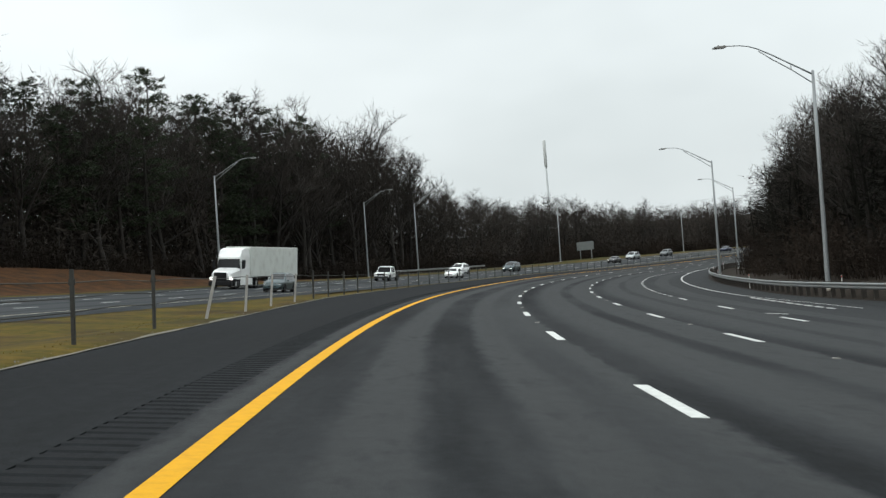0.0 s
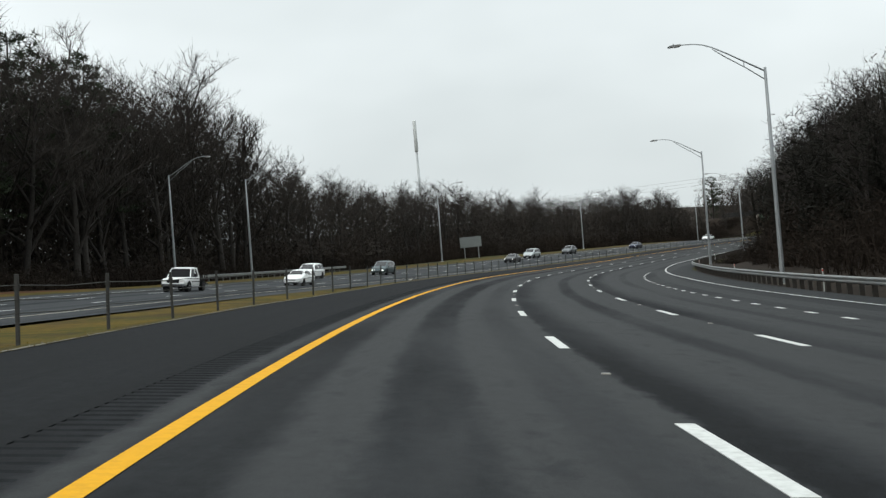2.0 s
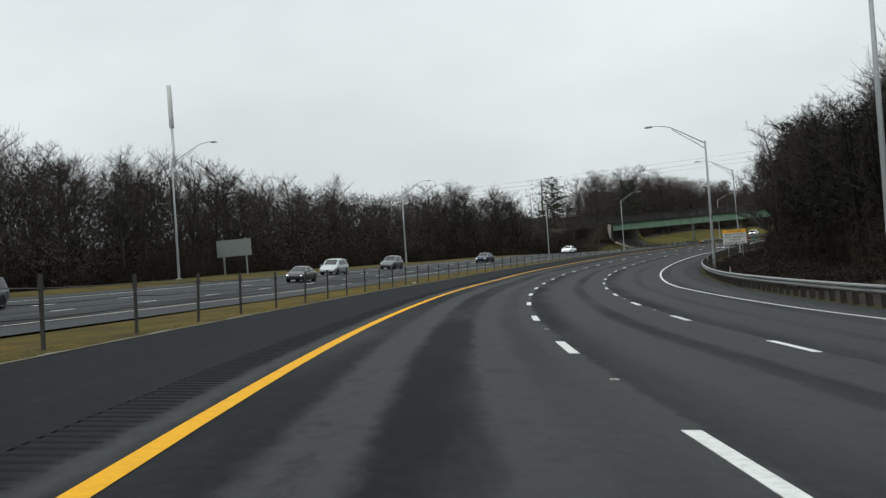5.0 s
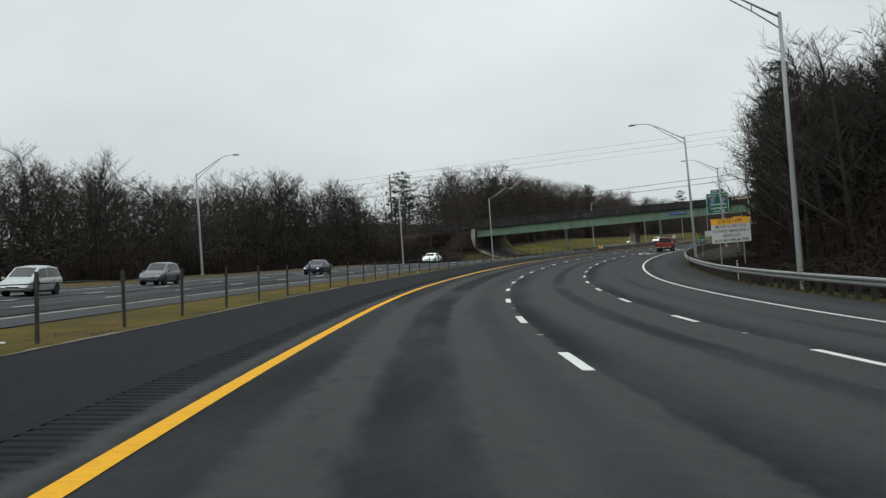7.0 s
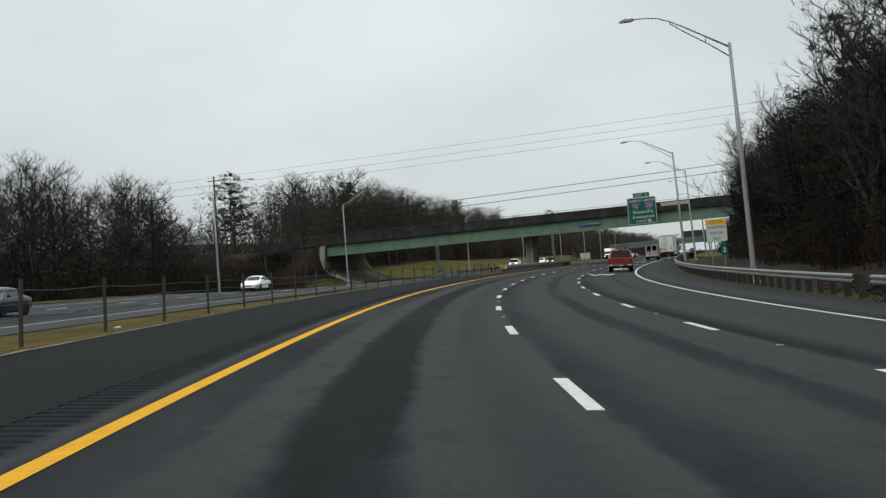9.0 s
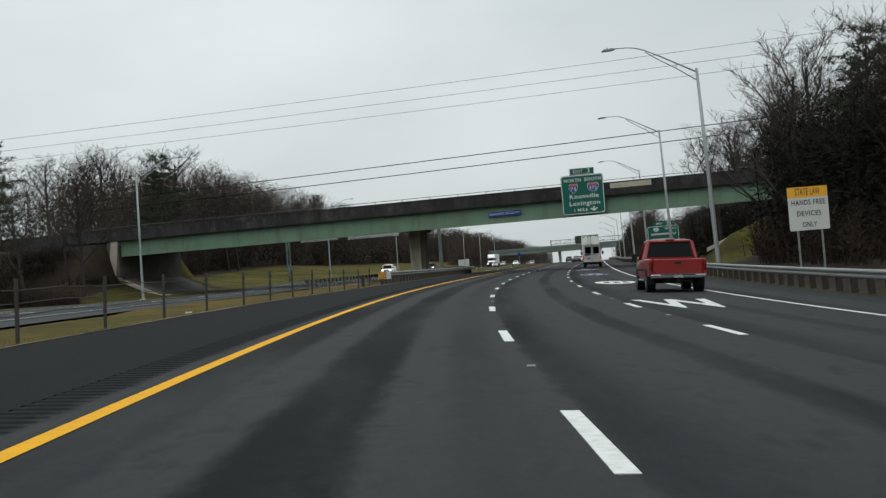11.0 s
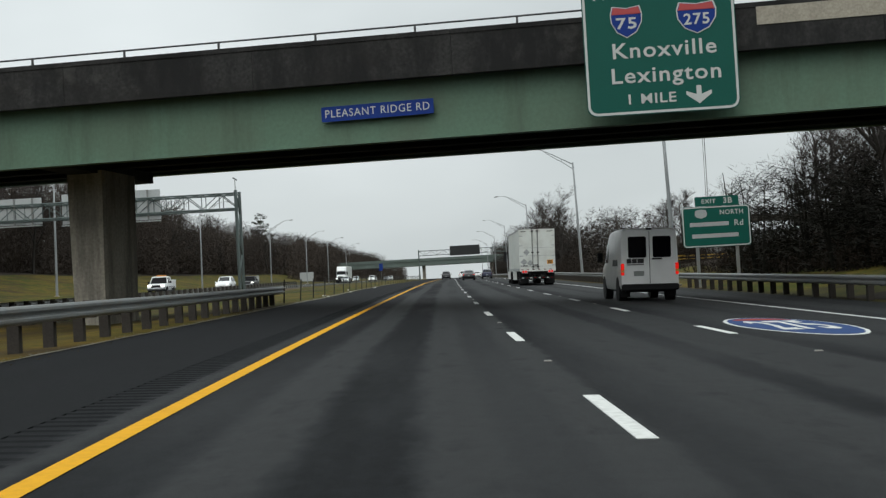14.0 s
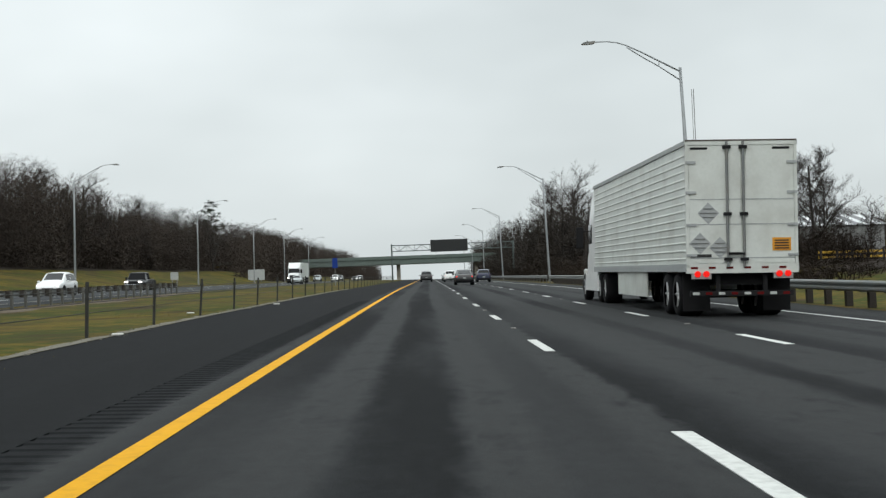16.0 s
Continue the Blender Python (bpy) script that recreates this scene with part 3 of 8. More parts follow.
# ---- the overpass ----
# shade under the deck is put into this black: soffit, inner girders, bracing
M["shade_black_steel"] = mat("shade_black_soffit", (0.014, 0.014, 0.014), 0.9, vary=0.3, scale=0.6, fine=8)
BF = Matrix.Translation((BR_A.x, BR_A.y, 0)) @ Matrix(((BR_DIR.x, BR_N.x, 0, 0), (BR_DIR.y, BR_N.y, 0, 0), (0, 0, 1, 0), (0, 0, 0, 1)))
GX0, GX1 = -59.0, 20.6


def gtop(x):
    """Height of the girders' top flange."""
    return 13.23 - 0.004 * x


def sloped(sh, x0, x1, y0, y1, zl, zh, step=0.0):
    n_ = max(1, int((x1 - x0) / step)) if step else 1
    for i in range(n_):
        a, b = x0 + (x1 - x0) * i / n_, x0 + (x1 - x0) * (i + 1) / n_
        g = 0.012 if step else 0
        b -= g
        sh.add([(a, y0, gtop(a) + zl), (b, y0, gtop(b) + zl), (b, y1, gtop(b) + zl), (a, y1, gtop(a) + zl), (a, y0, gtop(a) + zh), (b, y0, gtop(b) + zh), (b, y1, gtop(b) + zh), (a, y1, gtop(a) + zh)],
               [(3, 2, 1, 0), (4, 5, 6, 7), (0, 1, 5, 4), (1, 2, 6, 5), (2, 3, 7, 6), (3, 0, 4, 7)])
    return sh


M["dull_rail"] = mat("dull_steel_pipe", (0.075, 0.078, 0.08), 0.7, 0.4, vary=0.2, scale=1, fine=12)
bridge = tagged(empty("overpass", BF), "concrete overpass on pale green steel girders with a soot-dark parapet", "bridge", kind="structure")
for k, yy in enumerate((0.0, 4.6, 9.3, 13.9)):
    # inner girders take the shaded black instead of the green paint
    low, steel = -2.28 + 0.069 * yy, M["green_steel"] if k in (0, 3) else M["shade_black_steel"]
    gd = part("girder", sloped(Shape(), GX0, GX1, yy, yy + 0.03, low, -0.04).mesh("girder", steel), bridge, "pale green painted steel plate girder" if k in (0, 3) else "steel plate girder coloured near black for shade under the deck")
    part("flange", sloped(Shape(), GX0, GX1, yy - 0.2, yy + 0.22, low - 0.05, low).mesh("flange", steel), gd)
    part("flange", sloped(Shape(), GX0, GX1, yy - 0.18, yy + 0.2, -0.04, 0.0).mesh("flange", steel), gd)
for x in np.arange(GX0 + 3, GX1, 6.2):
    part("cross_frame", Shape().box(x, 0.05, gtop(x) - 1.15, x + 0.12, 13.85, gtop(x) - 0.3).mesh("cross_frame", M["shade_black_steel"]), bridge, "steel bracing between the girders, coloured dark for shade")
part("deck_soffit", sloped(Shape(), GX0, GX1, 0.05, 13.85, -0.09, -0.012).mesh("deck_soffit", M["shade_black_steel"]), bridge, "underside of the deck, coloured black for its shade")
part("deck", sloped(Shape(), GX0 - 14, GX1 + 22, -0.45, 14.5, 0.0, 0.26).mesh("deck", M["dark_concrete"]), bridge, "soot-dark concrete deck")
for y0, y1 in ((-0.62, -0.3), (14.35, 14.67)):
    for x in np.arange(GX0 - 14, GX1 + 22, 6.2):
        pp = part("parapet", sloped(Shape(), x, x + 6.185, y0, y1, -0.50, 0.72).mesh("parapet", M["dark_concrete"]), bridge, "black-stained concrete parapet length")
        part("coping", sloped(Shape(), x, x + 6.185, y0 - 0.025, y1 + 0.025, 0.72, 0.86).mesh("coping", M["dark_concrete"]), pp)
    rl = part("railing", Shape().tube([(x, (y0 + y1) / 2, gtop(x) + 1.1) for x in np.arange(GX0 - 14, GX1 + 22, 4.0)], 0.03, 6).mesh("railing", M["dull_rail"]), bridge, "thin dull steel pipe rail")
    pm = Shape().box(-0.03, -0.03, 0, 0.03, 0.03, 0.26).mesh("railing_post", M["dull_rail"])
    for x in np.arange(GX0 - 12, GX1 + 20, 3.1):
        part("railing_post", pm, rl, m=Matrix.Translation((x, (y0 + y1) / 2, gtop(x) + 0.85)))
pc = mat("pale_patch_concrete", (0.34, 0.31, 0.25), 0.9, vary=0.25, scale=1.5, fine=15, bump=0.2)
part("patch", sloped(Shape(), -2.1, 2.1, -0.645, -0.61, 0.2, 0.74).mesh("patch", pc), bridge, "pale repaired patch on the parapet")
# column, cap, abutments
M["sooty_pier"] = streaked(mat("stained_column_concrete", (0.34, 0.315, 0.26), 0.92, vary=0.3, scale=0.6, fine=10, bump=0.25, dirt=(0.16, 0.145, 0.12), dirt_amount=0.6, dirt_scale=0.6), (0.06, 0.055, 0.05), 0.6, 1.2, 0.15, 0.44, 0.62)
# grime plus the shadow of the end spans, both held in one dark colour
M["shade_grimy_concrete"] = mat("shade_grimy_concrete", (0.075, 0.07, 0.06), 0.9, vary=0.3, scale=0.6, fine=10, bump=0.2, dirt=(0.05, 0.043, 0.033), dirt_amount=0.7, dirt_scale=0.5)
px, pz = -24.7, gtop(-24.7) - 2.2
sh = Shape()
sh.prism([(px - 0.5, 3.0), (px + 0.5, 3.0), (px + 0.64, pz - 0.4), (px + 0.64, pz + 0.05), (px - 0.64, pz + 0.05), (px - 0.64, pz - 0.4)], 3.3, 6.1)
part("pier", sh.mesh("pier", M["sooty_pier"]), bridge, "stained concrete column in the median")
part("pier_cap", Shape().prism([(px - 0.5, pz - 0.05), (px + 0.5, pz - 0.05), (px + 0.5, pz + 0.35), (px - 0.5, pz + 0.35)], 0.4, 8.2).mesh("pier_cap", M["dark_concrete"]), bridge, "dark concrete pier cap")
for x0, x1, zb in ((GX0 - 1.6, GX0 - 0.15, 7.0), (GX1 + 0.15, GX1 + 1.6, 7.0)):
    sh = sloped(Shape(), x0, x1, -0.4, 14.5, -5.2 if x0 < 0 else -3.1, -0.01)
    part("abutment", sh.mesh("abutment", M["shade_grimy_concrete"]), bridge, "stained concrete abutment, coloured dark for shade under the deck")
    for yy in (0.1, 13.9):
        xx = x1 if x0 < 0 else x0
        if x0 < 0:
            sh = Shape().prism([(xx - 0.75, gtop(xx) - 0.1), (xx + 0.12, gtop(xx) - 0.1), (xx - 0.55, 8.3), (xx - 1.5, 8.3)], yy - 0.62, yy + 0.3)
        else:
            sh = Shape().add([(xx, yy, gtop(xx) - 0.1), (xx, yy + 0.35, gtop(xx) - 0.1), (xx - 2.2, yy, 7.3), (xx - 2.2, yy + 0.35, 7.3), (xx + 2.6, yy, 7.3), (xx + 2.6, yy + 0.35, 7.3), (xx + 2.6, yy, gtop(xx) - 0.1), (xx + 2.6, yy + 0.35, gtop(xx) - 0.1)],
                             [(0, 2, 4, 6), (1, 7, 5, 3), (0, 1, 3, 2), (2, 3, 5, 4), (4, 5, 7, 6), (6, 7, 1, 0)])
        part("wing_wall", sh.mesh("wing_wall", M["concrete"]), bridge, "grey sloping concrete wing wall")
# slope paving under both end spans, edged by a kerb
def end_slope(x0, step, n_):
    sv, kv = [], []
    for i in range(n_ + 1):
        for j in range(5):
            q = BF @ Vector((x0 + i * step, -0.4 + j * 3.7, 0))
            sv.append((q.x, q.y, surface(*near(q.x, q.y)) + 0.06))
        for y in (-1.0, -0.45) if step > 0 else (-2.3, -1.85):
            q = BF @ Vector((x0 + i * step, y, 0))
            g = surface(*near(q.x, q.y))
            kv += [(q.x, q.y, g - 0.2), (q.x, q.y, g + 0.16)]
    tagged(new("slope_paving", mesh("slope_paving", sv, [(i * 5 + j, i * 5 + j + 1, i * 5 + j + 6, i * 5 + j + 5) for i in range(n_) for j in range(4)], M["shade_grimy_concrete"])), "grimy concrete paving on the slope below the overpass, darkened for shade", "paving", kind="structure")
    kf = [(4 * i + a, 4 * i + b, 4 * i + b + 4, 4 * i + a + 4) for i in range(n_) for a, b in ((0, 1), (1, 3), (3, 2))] + [(0, 2, 3, 1), (4 * n_, 4 * n_ + 1, 4 * n_ + 3, 4 * n_ + 2)]
    tagged(new("slope_kerb", mesh("slope_kerb", kv, kf, M["concrete"])), "pale concrete kerb down the edge of the slope paving", "kerb", kind="structure")


end_slope(GX0 - 0.1, 0.8, 8)
end_slope(GX1 + 0.1, -0.9, 15)

# ---- writing ----
M["sign_green"] = mat("green_sign_sheeting", (0.001, 0.082, 0.061), 0.55, spec=0.25, vary=0.08, scale=0.8, fine=20, bump=0.02)
M["sign_white"] = mat("white_sign_sheeting", (0.50, 0.52, 0.50), 0.5, vary=0.06, scale=1, fine=20, bump=0.0)
M["sign_yellow"] = mat("amber_sign_sheeting", (0.72, 0.36, 0.02), 0.5, vary=0.06, bump=0.0)
M["sign_blue"] = mat("blue_sign_sheeting", (0.008, 0.035, 0.21), 0.6, spec=0.2, vary=0.1, bump=0.0)
M["sign_red"] = mat("red_sign_sheeting", (0.42, 0.05, 0.05), 0.5, vary=0.1, bump=0.0)
M["sign_black"] = mat("black_lettering", (0.02, 0.02, 0.02), 0.6, vary=0.1, bump=0.0)
M["alu"] = mat("bare_aluminium_panel", (0.40, 0.42, 0.42), 0.55, 0.4, vary=0.12, scale=0.7, fine=12, bump=0.03)


def lettering(text, size, material, parent, x, z, y=-0.012, width=None, bold=0.0, name="lettering"):
    """Upright words in the plane y, centred on (x, z), facing -y."""
    cu = bpy.data.curves.new(name, "FONT")
    cu.body, cu.size, cu.align_x, cu.align_y, cu.extrude = text, size, "CENTER", "CENTER", 0.003
    cu.offset = bold
    cu.resolution_u = 3
    cu.space_character = 1.12
    cu.materials.append(material)
    ob = new(name, cu)
    ob.parent = parent
    ob.matrix_basis = pose(x, y, z, 90, 0, 0)
    if width:
        bpy.context.view_layer.update()
        if ob.dimensions.x > 0:
            ob.scale = (width / ob.dimensions.x, 1, 1)
    return ob


def rounded(w, h, r, n_=4):
    """Outline of a rounded panel, centred, as (x, z)."""
    out = []
    for cx, cz, a0 in ((w / 2 - r, h / 2 - r, 0), (-w / 2 + r, h / 2 - r, 90), (-w / 2 + r, -h / 2 + r, 180), (w / 2 - r, -h / 2 + r, 270)):
        for i in range(n_ + 1):
            a = radians(a0 + 90 * i / n_)
            out.append((cx + r * math.cos(a), cz + r * math.sin(a)))
    return out


def panel(name, w, h, r, y0, y1, material, parent, x=0, z=0, label=""):
    return part(name, Shape().prism([(p + x, q + z) for p, q in reversed(rounded(w, h, r))], y0, y1).mesh(name, material), parent, label)


def border(w, h, r, t, material, parent, x=0, z=0, y=-0.004):
    o, i = rounded(w, h, r), rounded(w - 2 * t, h - 2 * t, max(0.02, r - t))
    n_ = len(o)
    vs = [(p + x, y, q + z) for p, q in o] + [(p + x, y, q + z) for p, q in i]
    vs += [(p, y + 0.004, q) for p, _, q in vs]
    fs = [(k, (k + 1) % n_, n_ + (k + 1) % n_, n_ + k) for k in range(n_)]
    fs += [(2 * n_ + k, k, (k + 1) % n_, 2 * n_ + (k + 1) % n_) for k in range(n_)]
    return part("border", mesh("border", vs, fs, material), parent)


def shield(parent, x, z, w, number, wide):
    """A route shield: blue field, red head, pale rim."""
    def outline(k):
        hw = w / 2 * k
        return [(x - hw * 0.86, z + hw * 0.95), (x - hw, z + hw * 0.45), (x - hw * 0.96, z - hw * 0.1), (x - hw * 0.62, z - hw * 0.72), (x, z - hw * 1.08), (x + hw * 0.62, z - hw * 0.72), (x + hw * 0.96, z - hw * 0.1), (x + hw, z + hw * 0.45), (x + hw * 0.86, z + hw * 0.95), (x, z + hw * 0.82)]
    sc = lambda o: [(x + (p - x) * wide, q) for p, q in o]
    part("shield_rim", Shape().prism(sc(outline(1.07)), -0.02, -0.008).mesh("shield_rim", M["sign_white"]), parent)
    part("shield_field", Shape().prism(sc(outline(1.0)), -0.026, -0.021).mesh("shield_field", M["sign_blue"]), parent, "blue shield field")
    o = outline(0.98)
    part("shield_head", Shape().prism(sc([o[0], o[1], (o[1][0], z + w * 0.24), (o[7][0], z + w * 0.24), o[7], o[8], o[9]]), -0.031, -0.027).mesh("shield_head", M["sign_red"]), parent, "red band of the shield")
    lettering(number, w * 0.52, M["sign_white"], parent, x, z - w * 0.1, -0.032, width=w * 0.68 * wide, bold=0.008)


# the exit sign hung on the overpass
SIGN_X = -4.87
facing = BF @ pose(SIGN_X, -1.1, 0, 0, 0, 6)
exit_sign = tagged(empty("exit_sign", facing), "large green exit sign with white lettering hung on the overpass", "road sign")
z0, z1 = 11.06, 15.09
panel("panel", 4.35, z1 - z0, 0.28, 0, 0.06, M["sign_green"], exit_sign, 0, (z0 + z1) / 2, "green retroreflective panel")
border(4.3, z1 - z0 - 0.05, 0.27, 0.07, M["sign_white"], exit_sign, 0, (z0 + z1) / 2)
panel("exit_tab", 2.5, 0.68, 0.06, 0, 0.06, M["sign_green"], exit_sign, 0.05, z1 + 0.36, "green tab above the panel")
border(2.46, 0.64, 0.05, 0.035, M["sign_white"], exit_sign, 0.05, z1 + 0.36)
lettering("EXIT", 0.42, M["sign_white"], exit_sign, -0.35, z1 + 0.34, width=0.95, bold=0.006)
lettering("3", 0.58, M["sign_white"], exit_sign, 0.75, z1 + 0.36, bold=0.008)
lettering("NORTH", 0.48, M["sign_white"], exit_sign, -0.97, z1 - 0.52, width=1.72, bold=0.006)
lettering("SOUTH", 0.48, M["sign_white"], exit_sign, 1.12, z1 - 0.52, width=1.72, bold=0.006)
shield(exit_sign, -0.92, z1 - 1.32, 0.86, "75", 1.0)
shield(exit_sign, 1.08, z1 - 1.32, 0.86, "275", 1.25)
lettering("Knoxville", 0.62, M["sign_white"], exit_sign, 0.1, z1 - 2.2, width=2.95, bold=0.008)
lettering("Lexington", 0.62, M["sign_white"], exit_sign, 0.12, z1 - 2.92, width=3.1, bold=0.008)
lettering("1 MILE", 0.4, M["sign_white"], exit_sign, -0.35, z1 - 3.6, width=1.35, bold=0.006)
part("arrow", Shape().prism([(0.95, z1 - 3.3), (0.95, z1 - 3.55), (0.66, z1 - 3.45), (0.66, z1 - 3.55), (1.02, z1 - 3.82), (1.38, z1 - 3.55), (1.38, z1 - 3.45), (1.09, z1 - 3.55), (1.09, z1 - 3.3)], -0.012, -0.004).mesh("arrow", M["sign_white"]), exit_sign, "white arrow pointing down")
for x in (-1.5, 0, 1.5):
    part("bracket", Shape().box(x - 0.05, 0.06, 11.4, x + 0.05, 0.16, 15.1).box(x - 0.05, 0.1, 13.6, x + 0.05, 0.75, 13.7).box(x - 0.05, 0.1, 12.0, x + 0.05, 1.05, 12.1).mesh("bracket", M["galv"]), exit_sign, "galvanised hanger")
name_sign = tagged(empty("street_name_sign", BF @ pose(-13.45, -0.24, 11.93, 0, -0.23, 0)), "blue street name board with pale letters on the girder", "road sign")
panel("board", 3.5, 0.46, 0.03, 0, 0.03, M["sign_blue"], name_sign)
lettering("PLEASANT RIDGE RD", 0.34, M["sign_white"], name_sign, 0, 0.0, width=3.25)


def post_sign(name, s, u, w, h, z, turn, label, header=None, lines=(), field="sign_white"):
    """A board on two posts beside the road, facing the traffic."""
    ob = tagged(empty(name, stand(s, u, 0, turn)), label, "road sign")
    panel("board", w, h, 0.06, 0, 0.03, M[field], ob, 0, z + h / 2)
    if header:
        hh = h * 0.24
        part("header", Shape().prism([(-w / 2, z + h - hh), (w / 2, z + h - hh), (w / 2, z + h), (-w / 2, z + h)], -0.006, -0.002).mesh("header", M["sign_yellow"]), ob, "amber header strip")
        lettering(header, hh * 0.95, M["sign_black"], ob, 0, z + h - hh / 2, -0.01, width=w * 0.62, bold=0.004)
    n_ = len(lines)
    for i, (txt, k) in enumerate(lines):
        lettering(txt, h * 0.17, M["sign_black"], ob, 0, z + h * 0.76 * (1 - (i + 0.5) / n_), -0.01, width=w * k, bold=0.004)
    for x in (-w * 0.3, w * 0.3):
        part("post", Shape().box(x - 0.045, 0.03, -0.4, x + 0.045, 0.12, z + h * 0.96).mesh("post", M["galv"]), ob, "galvanised steel post")
    return ob


post_sign("road_sign", 321.2, 17.7, 2.75, 1.75, 2.0, 0, "white roadside law sign with an amber header on steel posts", "STATE LAW", [("MOVE OVER FOR", 0.78), ("STOPPED EMERGENCY", 0.95), ("VEHICLES", 0.46), ("$500 MAXIMUM FINE", 0.86)])
post_sign("road_sign", 420.2, 19.1, 1.95, 2.15, 2.4, 0, "tall white roadside law sign with an amber header", "STATE LAW", [("HAN" "DS FREE", 0.84), ("DEVICES", 0.6), ("ONLY", 0.36)])
# a green guide sign beyond the overpass
g2 = tagged(empty("exit_sign", stand(529.7, 19.1, -0.3, 0)), "green roadside guide sign with an exit tab on steel posts", "road sign")
panel("panel", 4.1, 2.45, 0.2, 0, 0.05, M["sign_green"], g2, 0, 4.0)
border(4.05, 2.4, 0.2, 0.06, M["sign_white"], g2, 0, 4.0)
panel("exit_tab", 2.65, 0.58, 0.05, 0, 0.05, M["sign_green"], g2, 0.1, 5.53)
lettering("EXIT", 0.34, M["sign_white"], g2, -0.4, 5.52, width=0.85, bold=0.005)
lettering("3B", 0.5, M["sign_white"], g2, 0.75, 5.53, bold=0.006)
lettering("NORTH", 0.4, M["sign_white"], g2, 0.95, 4.82, width=1.4, bold=0.005)
# shield and word bars are grey, not white: the board's shadow in their colour
part("route_shield", Shape().prism([(-1.2, 5.0), (-0.9, 5.06), (-0.6, 5.0), (-0.52, 4.78), (-0.6, 4.6), (-0.9, 4.5), (-1.2, 4.6), (-1.28, 4.78)], -0.02, -0.006).mesh("route_shield", M["alu"]), g2, "route shield coloured grey for shade")
for x0, x1, z in ((-1.6, 0.75, 4.15), (-1.5, 1.3, 3.45)):
    part("word_bar", Shape().box(x0, -0.012, z - 0.12, x1, -0.004, z + 0.12).mesh("word_bar", M["alu"]), g2)
lettering("Rd", 0.5, M["sign_white"], g2, 1.35, 4.15, bold=0.006)
for x in (-1.2, 1.2):
    part("post", Shape().box(x - 0.09, 0.05, -0.5, x + 0.09, 0.2, 5.1).mesh("post", M["galv"]), g2)
# a small marker with a number plate of the route
mk = tagged(empty("mile_marker", stand(372, 16.4)), "small green numbered marker on a thin post", "road sign")
panel("board", 0.4, 0.75, 0.04, 0, 0.02, M["sign_green"], mk, 0, 1.75)
lettering("2", 0.42, M["sign_white"], mk, 0, 1.7, bold=0.004)
part("post", Shape().box(-0.03, 0.02, -0.3, 0.03, 0.07, 2.0).mesh("post", M["galv"]), mk)
# the back of a board beside the far carriageway
M["dull_alu"] = mat("weathered_aluminium_back", (0.19, 0.21, 0.205), 0.6, 0.3, vary=0.15, scale=0.7, fine=12, bump=0.03)
bs = tagged(empty("roadside_board", stand(311.5, -42.0, 0, 172)), "bare aluminium back of a large roadside board on posts", "road sign")
panel("board", 4.9, 2.05, 0.06, 0, 0.04, M["dull_alu"], bs, 0, 3.35, "unpainted aluminium back")
for x in (-1.6, 1.6):
    part("post", Shape().box(x - 0.08, -0.2, -0.6, x + 0.08, -0.02, 4.5).mesh("post", M["galv"]), bs)
for k in range(4):
    part("rib", Shape().box(-2.4, -0.035, 2.5 + k * 0.55, 2.4, -0.003, 2.56 + k * 0.55).mesh("rib", M["dull_alu"]), bs)
for s_, u_, w_, h_, z_ in ((830, -39.5, 4.0, 2.6, 0.3), (716, -37.0, 1.2, 1.2, 0.9)):
    b2 = tagged(empty("roadside_board", stand(s_, u_, 0, 180)), "pale aluminium back of a roadside board", "road sign")
    panel("board", w_, h_, 0.08, 0, 0.04, M["alu"], b2, 0, z_ + h_ / 2)
    for x in (-w_ * 0.3, w_ * 0.3):
        part("post", Shape().box(x - 0.06, -0.14, -0.5, x + 0.06, -0.02, z_ + h_ * 0.9).mesh("post", M["galv"]), b2)

# a small blue board in the median
bb = tagged(empty("information_sign", stand(664, -8.5)), "small plain blue board on a thin steel post", "road sign")
panel("board", 0.62, 1.15, 0.04, 0, 0.02, M["sign_blue"], bb, 0, 2.6)
part("post", Shape().box(-0.03, 0.02, -0.4, 0.03, 0.08, 3.1).mesh("post", M["galv"]), bb)

# ---- street lamps ----
M["lens"] = mat("lamp_lens", (0.55, 0.56, 0.55), 0.3, vary=0.05, bump=0)


